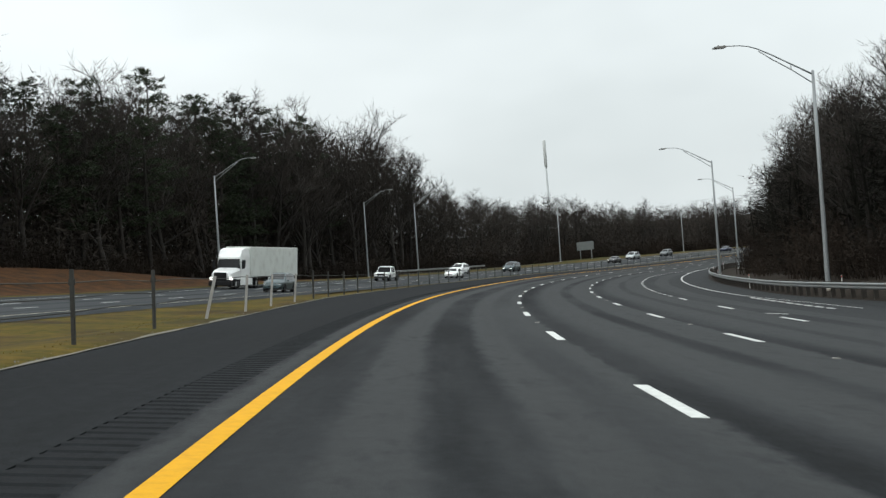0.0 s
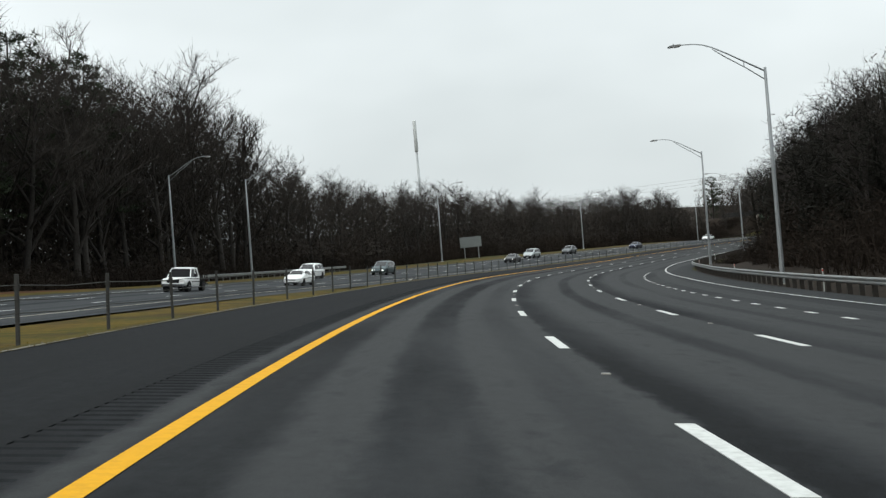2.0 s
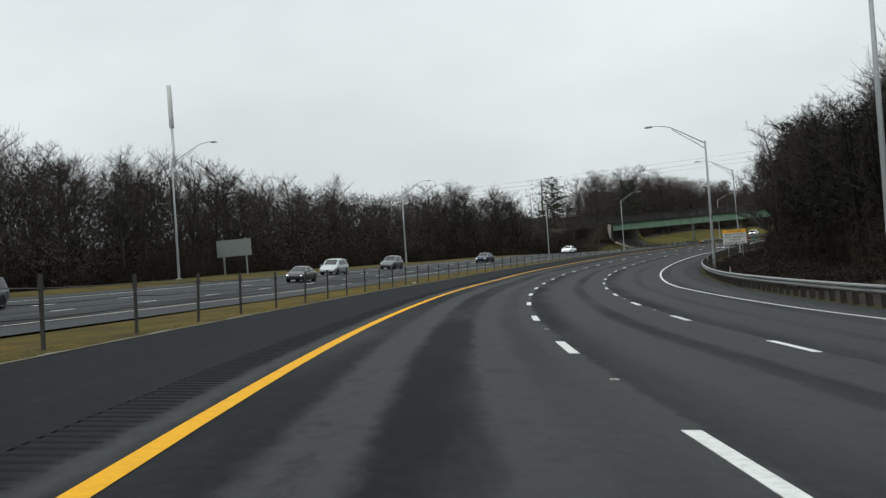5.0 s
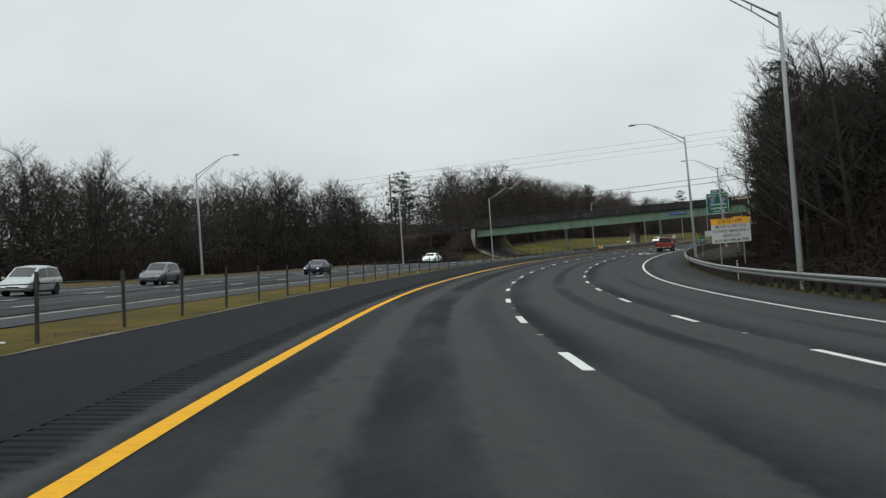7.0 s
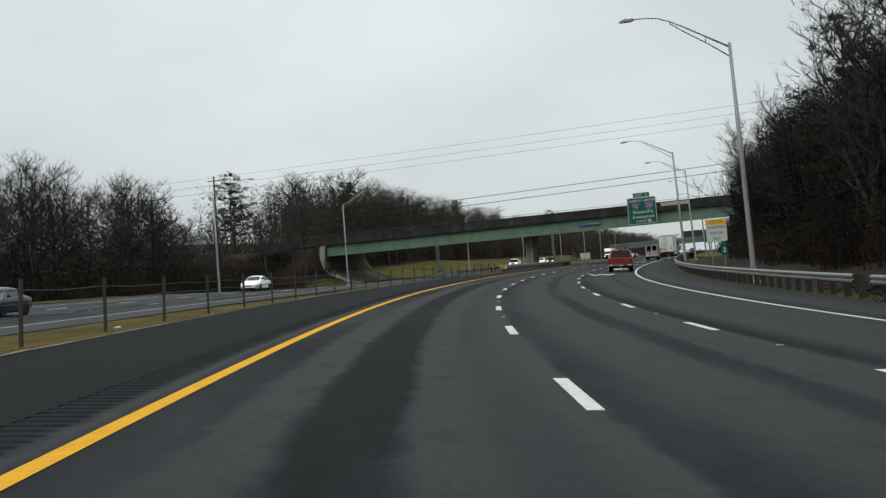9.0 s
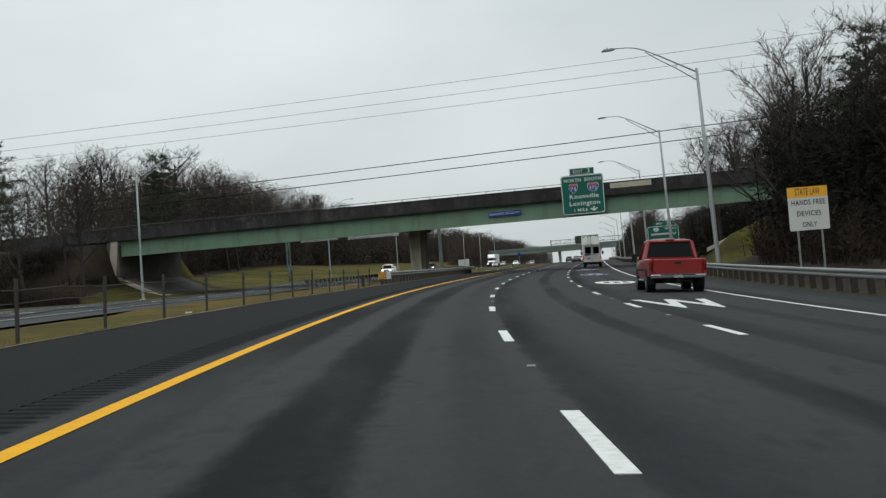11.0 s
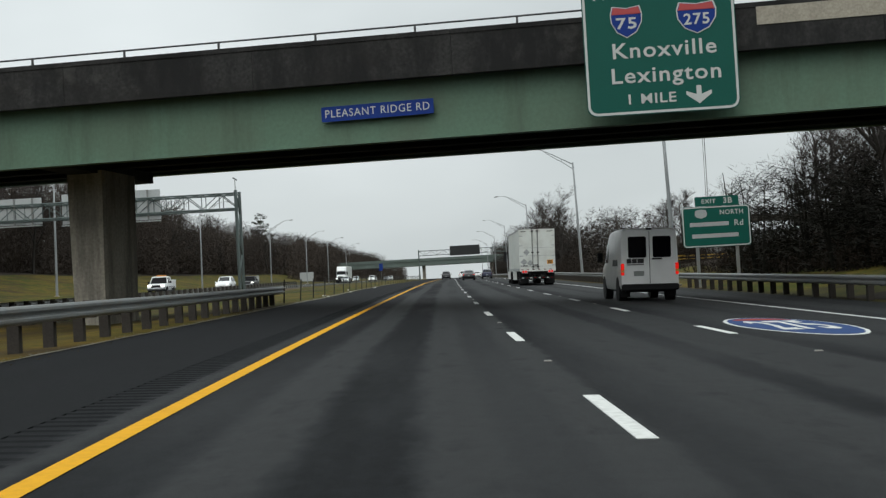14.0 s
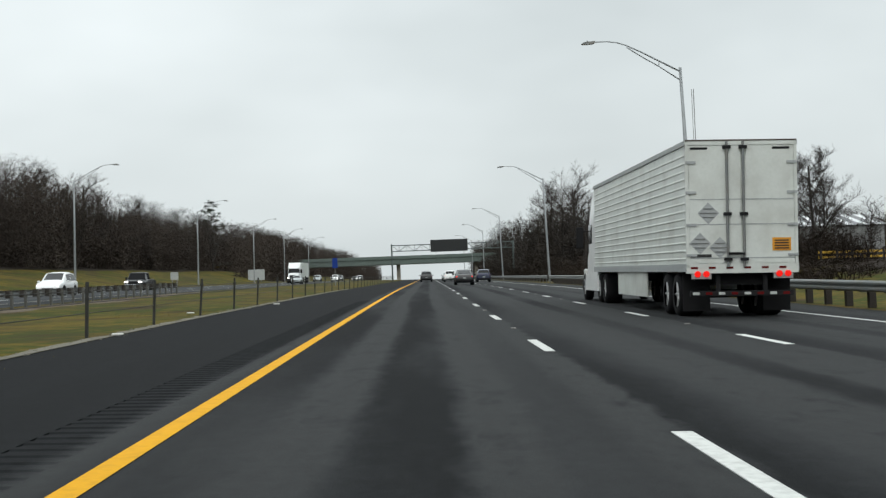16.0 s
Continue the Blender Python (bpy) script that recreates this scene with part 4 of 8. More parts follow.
def street_lamp(m, height=12.0, reach=5.2, lean=0.0, label="tall galvanised street lamp with a trussed arm over the road"):
    """A tapered pole whose trussed arm reaches along -x."""
    ob = tagged(empty("street_lamp", m @ pose(0, 0, 0, 0, -lean, 0)), label, "street lamp", "lamps along the highway")
    part("pole", Shape().tube([(0, 0, -0.5), (0, 0, 0.15), (0, 0, height * 0.5), (0, 0, height)], [0.16, 0.145, 0.115, 0.08], 12).mesh("pole", M["pole_steel"], True), ob)
    part("base", Shape().tube([(0, 0, -0.3), (0, 0, 0.05), (0, 0, 0.08)], [0.34, 0.34, 0.2], 12).mesh("base", M["concrete"]), ob, "concrete footing")
    h = height
    top = [(0, 0, h - 0.22), (-1.1, 0, h + 0.42), (-2.1, 0, h + 1.0), (-2.9, 0, h + 1.42), (-3.4, 0, h + 1.6), (-3.9, 0, h + 1.68), (-reach + 0.6, 0, h + 1.7)]
    low = [(0, 0, h - 0.72), (-1.1, 0, h + 0.1), (-2.1, 0, h + 0.75), (-2.85, 0, h + 1.3)]
    part("arm", Shape().tube(top, [0.05, 0.045, 0.04, 0.036, 0.033, 0.03, 0.03], 6).tube(low, 0.032, 6).tube([(-1.15, 0, h + 0.42), (-1.15, 0, h + 0.1)], 0.025, 5).mesh("arm", M["pole_steel"], True), ob, "curved trussed arm")
    lum = part("luminaire", Shape().prism([(-reach - 0.15, h + 1.62), (-reach + 0.5, h + 1.6), (-reach + 0.66, h + 1.68), (-reach + 0.55, h + 1.74), (-reach, h + 1.71)], -0.14, 0.14).tube([(-reach + 0.2, 0, h + 1.71), (-reach + 0.2, 0, h + 1.8)], 0.035, 8).mesh("luminaire", M["galv"]), ob, "flat lamp head")
    part("lamp_lens", Shape().box(-reach - 0.1, -0.11, h + 1.585, -reach + 0.4, 0.11, h + 1.61).mesh("lamp_lens", M["lens"]), lum)
    return ob


RIGHT_LAMPS = [(21.2, 70.8, 11.3), (29.0, 134.8, 11.9), (45.9, 199.8, 12.7), (72.7, 265.3, 12.8), (108.9, 327.6, 14.6), (153.3, 386.2, 16.2), (180.9, 417.1, 17.3), (221.1, 461.5, 18.6), (256.6, 501.4, 19.2), (312.0, 562.8, 20.5), (381.7, 639.0, 22.3)]
for x, y, zt in RIGHT_LAMPS:
    s_, u_ = near(x, y)
    g = surface(s_, u_)
    lean_ = tab(s_, [70, 135, 270, 335, 400, 440], [-0.9, -0.5, -0.5, 0.2, 1.5, 1.6])
    out = (zt - g) * math.sin(radians(lean_))
    street_lamp(pose(x + out * math.cos(line(s_)[3]), y + out * math.sin(line(s_)[3]), g, 0, 0, heading(s_)), zt - g, 5.2, lean_)
for s_ in (845, 930, 1020):
    street_lamp(stand(s_, 16.4), 12.4)
for s_, u_ in ((140.1, -37.2), (201.5, -41.8), (216.5, -39.0), (289, -38.5), (361, -37.3), (433, -36.8), (481, -35.4), (586, -38), (662, -37.6), (731, -36), (800, -36), (860, -36), (930, -36)):
    street_lamp(stand(s_, u_, 0, 180), 11.2 if 340 < s_ < 460 else 12.3, 5.0, 0.8, "tall galvanised street lamp beside the oncoming carriageway")

# ---- guard rails ----
W_PROFILE = [(0.0, 0.46), (0.05, 0.47), (0.085, 0.51), (0.085, 0.555), (0.02, 0.595), (0.02, 0.625), (0.085, 0.665), (0.085, 0.71), (0.05, 0.75), (0.0, 0.76)]
M["post_steel"] = mat("dull_post_steel", (0.095, 0.095, 0.085), 0.7, 0.2, vary=0.25, scale=2, fine=18)
POST_STEEL = Shape().box(-0.05, -0.075, -0.6, 0.05, 0.075, 0.72).mesh("post", M["post_steel"])
POST_WOOD = Shape().box(-0.1, -0.09, -0.6, 0.1, 0.09, 0.74, bevel=0.01).mesh("post", M["post_wood"])
BLOCK = Shape().box(-0.11, -0.07, 0.44, 0.11, 0.07, 0.77).mesh("block", M["post_wood"])


def guard_rail(s0, s1, u, side, label, spacing=1.905, wood=False, twist_start=False):
    """A W-shaped rail on posts along the road; side is the way, -1 or 1, that its face looks."""
    fu = u if callable(u) else (lambda s: u)
    ob = tagged(empty("guard_rail"), label, "guard rail")
    n_ = int((s1 - s0) / 1.905)
    vs, fs = [], []
    k = 2 * len(W_PROFILE)
    prof = W_PROFILE + [(p - 0.012, q) for p, q in reversed(W_PROFILE)]
    for i in range(n_ + 1):
        s = s0 + (s1 - s0) * i / n_
        drop = 0.0
        if twist_start and i < 4:
            drop = -0.12 * (4 - i)
        g = at(s, fu(s)).z
        for p, q in prof:
            w = at(s, fu(s) + side * p)
            vs.append((w.x, w.y, g + q + drop))
    for i in range(n_):
        for j in range(k):
            fs.append((i * k + j, i * k + (j + 1) % k, (i + 1) * k + (j + 1) % k, (i + 1) * k + j))
    fs += [tuple(range(k)), tuple(n_ * k + j for j in range(k - 1, -1, -1))]
    part("rail", mesh("rail", vs, fs, M["galv"]), ob, "galvanised corrugated steel rail")
    q = s0 + 0.4
    while q < s1:
        part("post", POST_WOOD if wood else POST_STEEL, ob, m=stand(q, fu(q) - side * 0.33 * (1 if wood else 0.8)))
        part("block", BLOCK, ob, m=stand(q, fu(q) - side * 0.12))
        q += spacing
    return ob


RAIL_U = lambda s: pave_edge(s) + 0.15
guard_rail(52, 330, RAIL_U, -1, "long weathered guard rail with timber blocks curving along the shoulder", 1.905, True)
guard_rail(332, 520, RAIL_U, -1, "weathered guard rail with timber posts beside the shoulder", 1.905, True)
guard_rail(524, 640, RAIL_U, -1, "galvanised guard rail on timber posts above a grass slope", 1.905, True)
guard_rail(642, 900, RAIL_U, -1, "distant galvanised guard rail beside the shoulder", 3.81)
guard_rail(196, 242, -36.2, 1, "pale guard rail beside the oncoming carriageway", 1.905)
guard_rail(436, 506, lambda s: tab(s, [436, 506], [-4.05, -4.25]), 1, "galvanised guard rail in the median before the bridge column", 1.905, True)
guard_rail(468, 608, -15.9, -1, "guard rail along the far edge of the median seen from behind", 1.905)

# striped marker board at the rail's end
om = tagged(empty("object_marker", stand(434.3, -4.1) @ Matrix.Translation((0, 0, -0.12)) @ Matrix.Scale(0.88, 4)), "yellow and black striped hazard board at the rail's end", "road sign")
panel("board", 0.5, 0.52, 0.02, 0, 0.02, M["sign_yellow"], om, 0, 0.78, "yellow board")
for k in range(-2, 3):
    c = k * 0.2
    pts = [(c - 0.26, 0.78 + 0.26), (c - 0.16, 0.78 + 0.26), (c + 0.36, 0.78 - 0.26), (c + 0.26, 0.78 - 0.26)]
    clip = []
    for (x0, za), (x1, zb) in ((pts[0], pts[3]), (pts[1], pts[2])):
        f = lambda x: za + (zb - za) * (x - x0) / (x1 - x0)
        a, b = max(x0, -0.25), min(x1, 0.25)
        clip.append(((a, f(a)), (b, f(b))) if a < b else None)
    if clip[0] and clip[1]:
        part("stripe", Shape().prism([clip[0][0], clip[0][1], clip[1][1], clip[1][0]], -0.006, -0.002).mesh("stripe", M["sign_black"]), om, "black stripe")
part("post", Shape().box(-0.1, 0.03, -0.4, 0.1, 0.2, 0.55).mesh("post", M["post_wood"]), om)
part("end_plate", Shape().box(0.28, 0.2, 0.5, 0.62, 0.24, 0.95).mesh("end_plate", M["alu"]), om, "bare steel end plate")

# ---- cable barrier in the median ----
def barrier_u(s):
    return tab(s, [-40, 30, 60, 100, 115, 150, 240, 290, 320, 400, 434, 500, 540, 640, 900], [-3.45, -3.6, -4.35, -4.35, -4.0, -3.75, -3.95, -3.85, -4.25, -4.3, -4.5, -4.6, -4.5, -4.4, -4.4])


M["brown_steel"] = mat("green_grey_weathered_steel", (0.040, 0.040, 0.036), 0.85, 0.2, vary=0.3, scale=2, fine=20)
CPOST = Shape().box(-0.03, -0.026, -0.4, 0.03, 0.026, 1.06, bevel=0.006).box(-0.048, -0.012, 0.84, 0.048, 0.012, 0.92).mesh("barrier_post", M["brown_steel"])
BENT = mat("pale_bent_steel", (0.34, 0.33, 0.31), 0.7, 0.3, vary=0.2)
CPOST_PALE = Shape().box(-0.03, -0.022, -0.3, 0.03, 0.022, 0.95).mesh("barrier_post", BENT)
rng = random.Random(5)
for s0, s1, gap in ((-12.0, 432.0, 5.04), (509.0, 760.0, 6.3)):
    cb = tagged(empty("cable_barrier"), "low cable barrier on dark green-grey steel posts along the grass median", "barrier")
    for h_ in (0.46, 0.66, 0.88):
        pts = [at(s, barrier_u(s), h_ + 0.02 * math.sin(s)) for s in np.arange(s0, s1, gap / 2)]
        part("cable", Shape().tube(pts, 0.009, 4).mesh("cable", M["brown_steel"]), cb, "steel cable")
    s = s0
    while s < s1:
        bent = 24 < s < 46
        tilt = rng.uniform(-2.5, 2.5)
        m_ = stand(s, barrier_u(s) + rng.uniform(-0.04, 0.04)) @ (pose(0, 0, 0, 0, 16 if s < 31 else 7, 0) if bent else pose(0, 0, 0, rng.uniform(-2, 2), 3.2 + tilt * 0.6, 0))
        part("barrier_post", CPOST_PALE if bent else CPOST, cb, "pale leaning post" if bent else "", m=m_)
        s += gap
ap = tagged(empty("anchor_post", stand(428.6, -4.45)), "short grey timber anchor post at the barrier's end", "post")
part("post", Shape().box(-0.085, -0.085, -0.4, 0.085, 0.085, 0.56, bevel=0.015).box(-0.12, -0.1, 0.56, 0.12, 0.1, 0.63, bevel=0.02).mesh("post", M["post_wood"]), ap)

# ---- sign gantries ----
M["gantry_steel"] = mat("dull_green_grey_steel", (0.10, 0.125, 0.12), 0.6, 0.5, vary=0.15, scale=0.8, fine=14)


def truss(sh, x0, x1, z0, z1, y0, y1, bay):
    """A box truss along x."""
    for y in (y0, y1):
        for z in (z0, z1):
            sh.tube([(x0, y, z), (x1, y, z)], 0.075, 6)
    n_ = max(1, int(round((x1 - x0) / bay)))
    for i in range(n_):
        a, b = x0 + (x1 - x0) * i / n_, x0 + (x1 - x0) * (i + 1) / n_
        for y in (y0, y1):
            sh.tube([(a, y, z0), (a, y, z1)], 0.035, 4, False)
            sh.tube([(a, y, z0 if i % 2 else z1), (b, y, z1 if i % 2 else z0)], 0.035, 4, False)
        for z in (z0, z1):
            sh.tube([(a, y0, z), (b, y1, z)], 0.03, 4, False)
            sh.tube([(a, y0, z), (a, y1, z)], 0.03, 4, False)
    return sh


def gantry_post(ob, x, z_top, y0=-0.95, y1=0.95):
    sh = Shape()
    for y in (y0, y1):
        sh.tube([(x, y, -0.8), (x, y, z_top + 0.15)], 0.135, 8)
    for k in range(5):
        za, zb = z_top * k / 5, z_top * (k + 1) / 5
        sh.tube([(x, y0 if k % 2 else y1, za), (x, y1 if k % 2 else y0, zb)], 0.07, 5, False)
    return part("upright", sh.mesh("upright", M["gantry_steel"]), ob, "trussed steel upright")


s_, u_ = near(214.7, 500.6)
gm = stand(s_, u_, 0, 0)
ztop = 15.5 - gm.translation.z
gantry = tagged(empty("sign_gantry", gm), "dull green steel gantry truss across the oncoming carriageway", "gantry")
gantry_post(gantry, 0, ztop)
gantry_post(gantry, -24.5, ztop + 0.3)
part("truss", truss(Shape(), -24.5, 0.1, ztop - 1.35, ztop - 0.1, -0.95, 0.95, 1.45).mesh("truss", M["gantry_steel"]), gantry, "boxed steel truss")
part("camera_mast", Shape().tube([(0, -0.95, ztop), (0, -0.95, ztop + 0.95)], 0.035, 6).tube([(-0.16, -1.0, ztop + 1.16), (0.16, -0.9, ztop + 0.94)], 0.06, 8).mesh("camera_mast", M["galv"]), gantry, "small mast with a camera")
for xa, xb, za, zb in ((-14.8, -6.6, -1.75, 0.75), (-22.5, -16.5, -1.6, 0.6)):
    pb = part("sign_back", Shape().box(xa, 1.02, ztop + za, xb, 1.08, ztop + zb).mesh("sign_back", M["alu"]), gantry, "bare aluminium back of a sign")
    for k in range(4):
        x = xa + (xb - xa) * (k + 0.5) / 4
        part("hanger", Shape().box(x - 0.06, 0.85, ztop + za - 0.1, x + 0.06, 1.015, ztop + zb).mesh("hanger", M["galv"]), pb)
    part("light_tray", Shape().box(xa, 0.7, ztop + za - 0.16, xb, 1.02, ztop + za - 0.08).mesh("light_tray", M["alu"]), gantry)

far_g = tagged(empty("sign_gantry", stand(782, -5.2)), "distant steel gantry with a dark message board over the lanes", "gantry")
zf = 7.4
gantry_post(far_g, 0, zf)
gantry_post(far_g, 25.0, zf)
part("truss", truss(Shape(), 0, 25, zf - 1.3, zf - 0.1, -0.5, 0.5, 1.6).mesh("truss", M["gantry_steel"]), far_g)
M["board_black"] = mat("dark_message_board", (0.012, 0.014, 0.014), 0.35, vary=0.1)
part("message_board", Shape().box(8.0, -1.5, zf - 1.7, 15.6, -0.55, zf + 0.75, bevel=0.05).mesh("message_board", M["board_black"]), far_g, "blank black message board")

# ---- the far overpass ----
M["far_steel"] = mat("grey_green_bridge_paint", (0.10, 0.13, 0.115), 0.7, vary=0.2, scale=0.3, fine=4)
fb = tagged(empty("far_overpass", stand(935, 0)), "grey distant overpass across the highway", "bridge", kind="structure")
part("deck", Shape().box(-95, 0, 5.2, 110, 9, 6.9).box(-95, -0.3, 6.9, 110, 0, 7.9).mesh("deck", M["far_steel"]), fb, "long grey-green deck")
for x in (-38, -7.5, 18):
    part("pier", Shape().box(x - 0.6, 3, -4, x + 0.6, 6, 5.2).mesh("pier", M["concrete"]), fb)
part("earth_ramp", Shape().prism([(-260, -6), (-46, -6), (-62, 6.5), (-260, 7.2)], -14, 24).mesh("earth_ramp", M["grass"]), fb, "grassed ramp")
part("earth_ramp", Shape().prism([(30, -6), (260, -6), (260, 7.2), (46, 6.5)], -14, 24).mesh("earth_ramp", M["grass"]), fb, "grassed ramp")

# ---- masts, utility pole and wires ----
M["wood_pole"] = mat("dark_creosoted_pole", (0.07, 0.055, 0.045), 0.9, vary=0.3, scale=1.5, fine=18)
x, y = 37.5, 431.6
s_, u_ = near(x, y)
g = surface(s_, u_)
mast = tagged(empty("radio_mast", pose(x, y, g)), "slender pale grey radio mast above the trees", "mast")
part("tube", Shape().tube([(0, 0, -1), (0, 0, 46.9 - g - 9)], [0.46, 0.30], 12).mesh("tube", M["alu"], True), mast)
part("antenna_shroud", Shape().tube([(0, 0, 46.9 - g - 9.1), (0, 0, 46.9 - g - 8.9), (0, 0, 46.9 - g - 0.2), (0, 0, 46.9 - g)], [0.34, 0.50, 0.50, 0.34], 12).mesh("antenna_shroud", M["sign_white"], True), mast, "white antenna shroud")
x, y = 141.7, 498.2
s_, u_ = near(x, y)
for dx, dz, hgt in ((0, 0, 27.6), (1.6, 0, 25.8)):
    q = at(s_ + dx * 2, u_ + dx)
    up = tagged(empty("utility_pole", pose(q.x, q.y, q.z, 0, 1.2, heading(s_))), "tall dark wooden utility pole", "utility pole")
    part("pole", Shape().tube([(0, 0, -1), (0, 0, hgt - q.z)], [0.24, 0.14], 10).mesh("pole", M["wood_pole"], True), up)
    part("crossarm", Shape().box(-1.2, -0.07, hgt - q.z - 0.9, 1.2, 0.07, hgt - q.z - 0.75).mesh("crossarm", M["wood_pole"]), up)
    part("transformer", Shape().tube([(0.35, 0, hgt - q.z - 3.4), (0.35, 0, hgt - q.z - 2.5)], 0.28, 10).mesh("transformer", M["galv"]), up, "grey transformer can")


def wire(n0, z0, z1, r, sag=1.2, k0=-150, k1=140):
    """A cable across the road, parallel to the overpass, at distance n0 along its normal."""
    pts = []
    for i in range(41):
        f = i / 40
        k = k0 + (k1 - k0) * f
        q = BR_DIR * k + BR_N * (n0 - BR_A.dot(BR_N)) + BR_A
        pts.append((q.x, q.y, z0 + (z1 - z0) * f - sag * 4 * f * (1 - f)))
    ob = new("overhead_wire", Shape().tube(pts, r, 5).mesh("overhead_wire", M["black"]))
    tagged(ob, "thin black overhead cable strung across the highway", "cable", "wires across the highway")


wire(410.5, 17.2, 22.4, 0.042, 1.75)
wire(412.0, 16.2, 21.5, 0.042, 1.75)
wire(426.5, 28.6, 31.0, 0.02, 1.5)
wire(428.5, 27.4, 30.0, 0.02, 1.5)
wire(432.0, 26.5, 29.2, 0.02, 1.5)

# ---- trees ----
M["bark"] = mat("grey_brown_bark", (0.036, 0.0325, 0.029), 0.95, vary=0.35, scale=1.5, fine=9, bump=0.4, random_tone=0.3, spec=0.15)
M["twig"] = mat("winter_twigs", (0.043, 0.037, 0.0325), 0.95, vary=0.25, scale=0.6, fine=4, bump=0, random_tone=0.3, spec=0.1)
M["brush"] = mat("brown_thicket", (0.023, 0.0175, 0.0135), 0.95, vary=0.4, scale=0.4, fine=3, bump=0, random_tone=0.35, spec=0.1)
# branches near black: the deep shade inside the right-hand woods is in this colour
M["shade_tangle"] = mat("shade_dark_tangle", (0.0125, 0.0122, 0.0095), 0.95, vary=0.4, scale=0.3, fine=3, bump=0, random_tone=0.3, spec=0.08)
# haze over the further left woods is put into this paler branch colour
M["haze_tangle"] = mat("haze_grey_branches", (0.050, 0.0425, 0.036), 0.95, vary=0.3, scale=0.3, fine=3, bump=0, random_tone=0.25, spec=0.1)
M["hill_tangle"] = mat("soft_brown_branches", (0.053, 0.0435, 0.0365), 0.95, vary=0.25, scale=0.15, fine=1.5, bump=0, random_tone=0.2, spec=0.05)
M["tangle"] = mat("tangled_branches", (0.037, 0.0315, 0.0265), 0.95, vary=0.35, scale=0.3, fine=3, bump=0, random_tone=0.3, spec=0.1)
M["needle"] = mat("dark_needles", (0.024, 0.033, 0.017), 0.85, vary=0.4, scale=0.6, fine=4, bump=0, random_tone=0.25, spec=0.2)


class Slivers:
    """Many thin tapering blades in one mesh."""

    def __init__(self):
        self.v, self.f = [], []

    def blade(self, a, b, w, rg):
        d = b - a
        c = Vector((rg.uniform(-1, 1), rg.uniform(-1, 1), rg.uniform(-1, 1)))
        c = (c - d * (c.dot(d) / max(1e-6, d.length_squared)))
        if c.length < 1e-4:
            return
        c = c.normalized() * w
        o = len(self.v)
        self.v += [a - c, a + c, b]
        self.f.append((o, o + 1, o + 2))

    def stem(self, a, b, w, rg):
        """A crossed pair of tapering strips."""
        for c in (Vector((w, 0, 0)), Vector((0, w, 0))):
            o = len(self.v)
            self.v += [a - c, a + c, b + c * 0.25, b - c * 0.25]
            self.f.append((o, o + 1, o + 2, o + 3))


def bare_tree(seed, height, spread, fork=0.3, twigs=3600):
    """Meshes of a leafless tree: trunk with limbs, and the crown's fine twigs."""
    rg = random.Random(seed)
    wood, fine = Shape(), Slivers()
    tips = []

    def grow(p, d, length, r, level):
        n_ = 4 if level == 0 else (3 if level == 1 else 2)
        pts, rad = [p.copy()], [r]
        q, dd = p.copy(), d.normalized()
        for i in range(n_):
            dd = (dd + Vector((rg.uniform(-1, 1), rg.uniform(-1, 1), rg.uniform(-0.2, 0.75))) * (0.10 if level == 0 else 0.2)).normalized()
            q = q + dd * length / n_
            pts.append(q.copy()); rad.append(r * (1 - 0.62 * (i + 1) / n_))
        if level < 3:
            wood.tube(pts, rad, (6, 4, 3)[level], False)
        else:
            fine.blade(pts[0], pts[-1], 0.02, rg)
        if level >= 3:
            tips.append((pts, dd))
            return
        if level == 0:
            kids, start = rg.randint(9, 12), fork
        else:
            kids, start = (rg.randint(4, 6) if level == 1 else rg.randint(3, 4)), 0.22
        for k_ in range(kids):
            f = start + (1 - start) * (k_ + rg.random() * 0.8) / kids
            f = min(f, 0.99)
            i = int(f * n_); t = f * n_ - i
            o = pts[i].lerp(pts[min(i + 1, n_)], t)
            az = k_ * 2.4 + rg.uniform(-0.5, 0.5)
            side = Vector((math.cos(az), math.sin(az), 0))
            up = rg.uniform(0.55, 1.25) if level == 0 else rg.uniform(0.25, 0.8)
            nd = (side * (spread if level == 0 else 0.8) + dd * up + Vector((0, 0, 0.25))).normalized()
            ln = length * (rg.uniform(0.36, 0.52) * (1.2 - 0.75 * f) if level == 0 else rg.uniform(0.4, 0.62))
            grow(o, nd, ln, max(0.018, rad[min(i, n_)] * (0.55 if level == 0 else 0.6)), level + 1)
        if level < 3:
            tips.append((pts[-2:], dd))

    grow(Vector((0, 0, -0.4)), Vector((rg.uniform(-0.06, 0.06), rg.uniform(-0.06, 0.06), 1)), height * 0.8, height * 0.0135 + 0.04, 0)
    per = max(2, int(twigs / 3.5 / max(1, len(tips))))
    for pts, dd in tips:
        for _ in range(per):
            a = pts[rg.randrange(len(pts) - 1)].lerp(pts[-1], rg.random())
            d = (dd * 0.8 + Vector((rg.uniform(-1, 1), rg.uniform(-1, 1), rg.uniform(-0.3, 1.0)))).normalized()
            b = a + d * rg.uniform(0.45, 1.15)
            fine.blade(a, b, 0.015, rg)
            for _ in range(rg.choice((2, 3))):
                c = a.lerp(b, rg.uniform(0.25, 0.85))
                e = (d + Vector((rg.uniform(-1, 1), rg.uniform(-1, 1), rg.uniform(-0.5, 1.0))) * 0.9).normalized()
                fine.blade(c, c + e * rg.uniform(0.3, 0.8), 0.012, rg)
    return wood.mesh("trunk", M["bark"], True), mesh("crown", fine.v, fine.f, M["twig"])


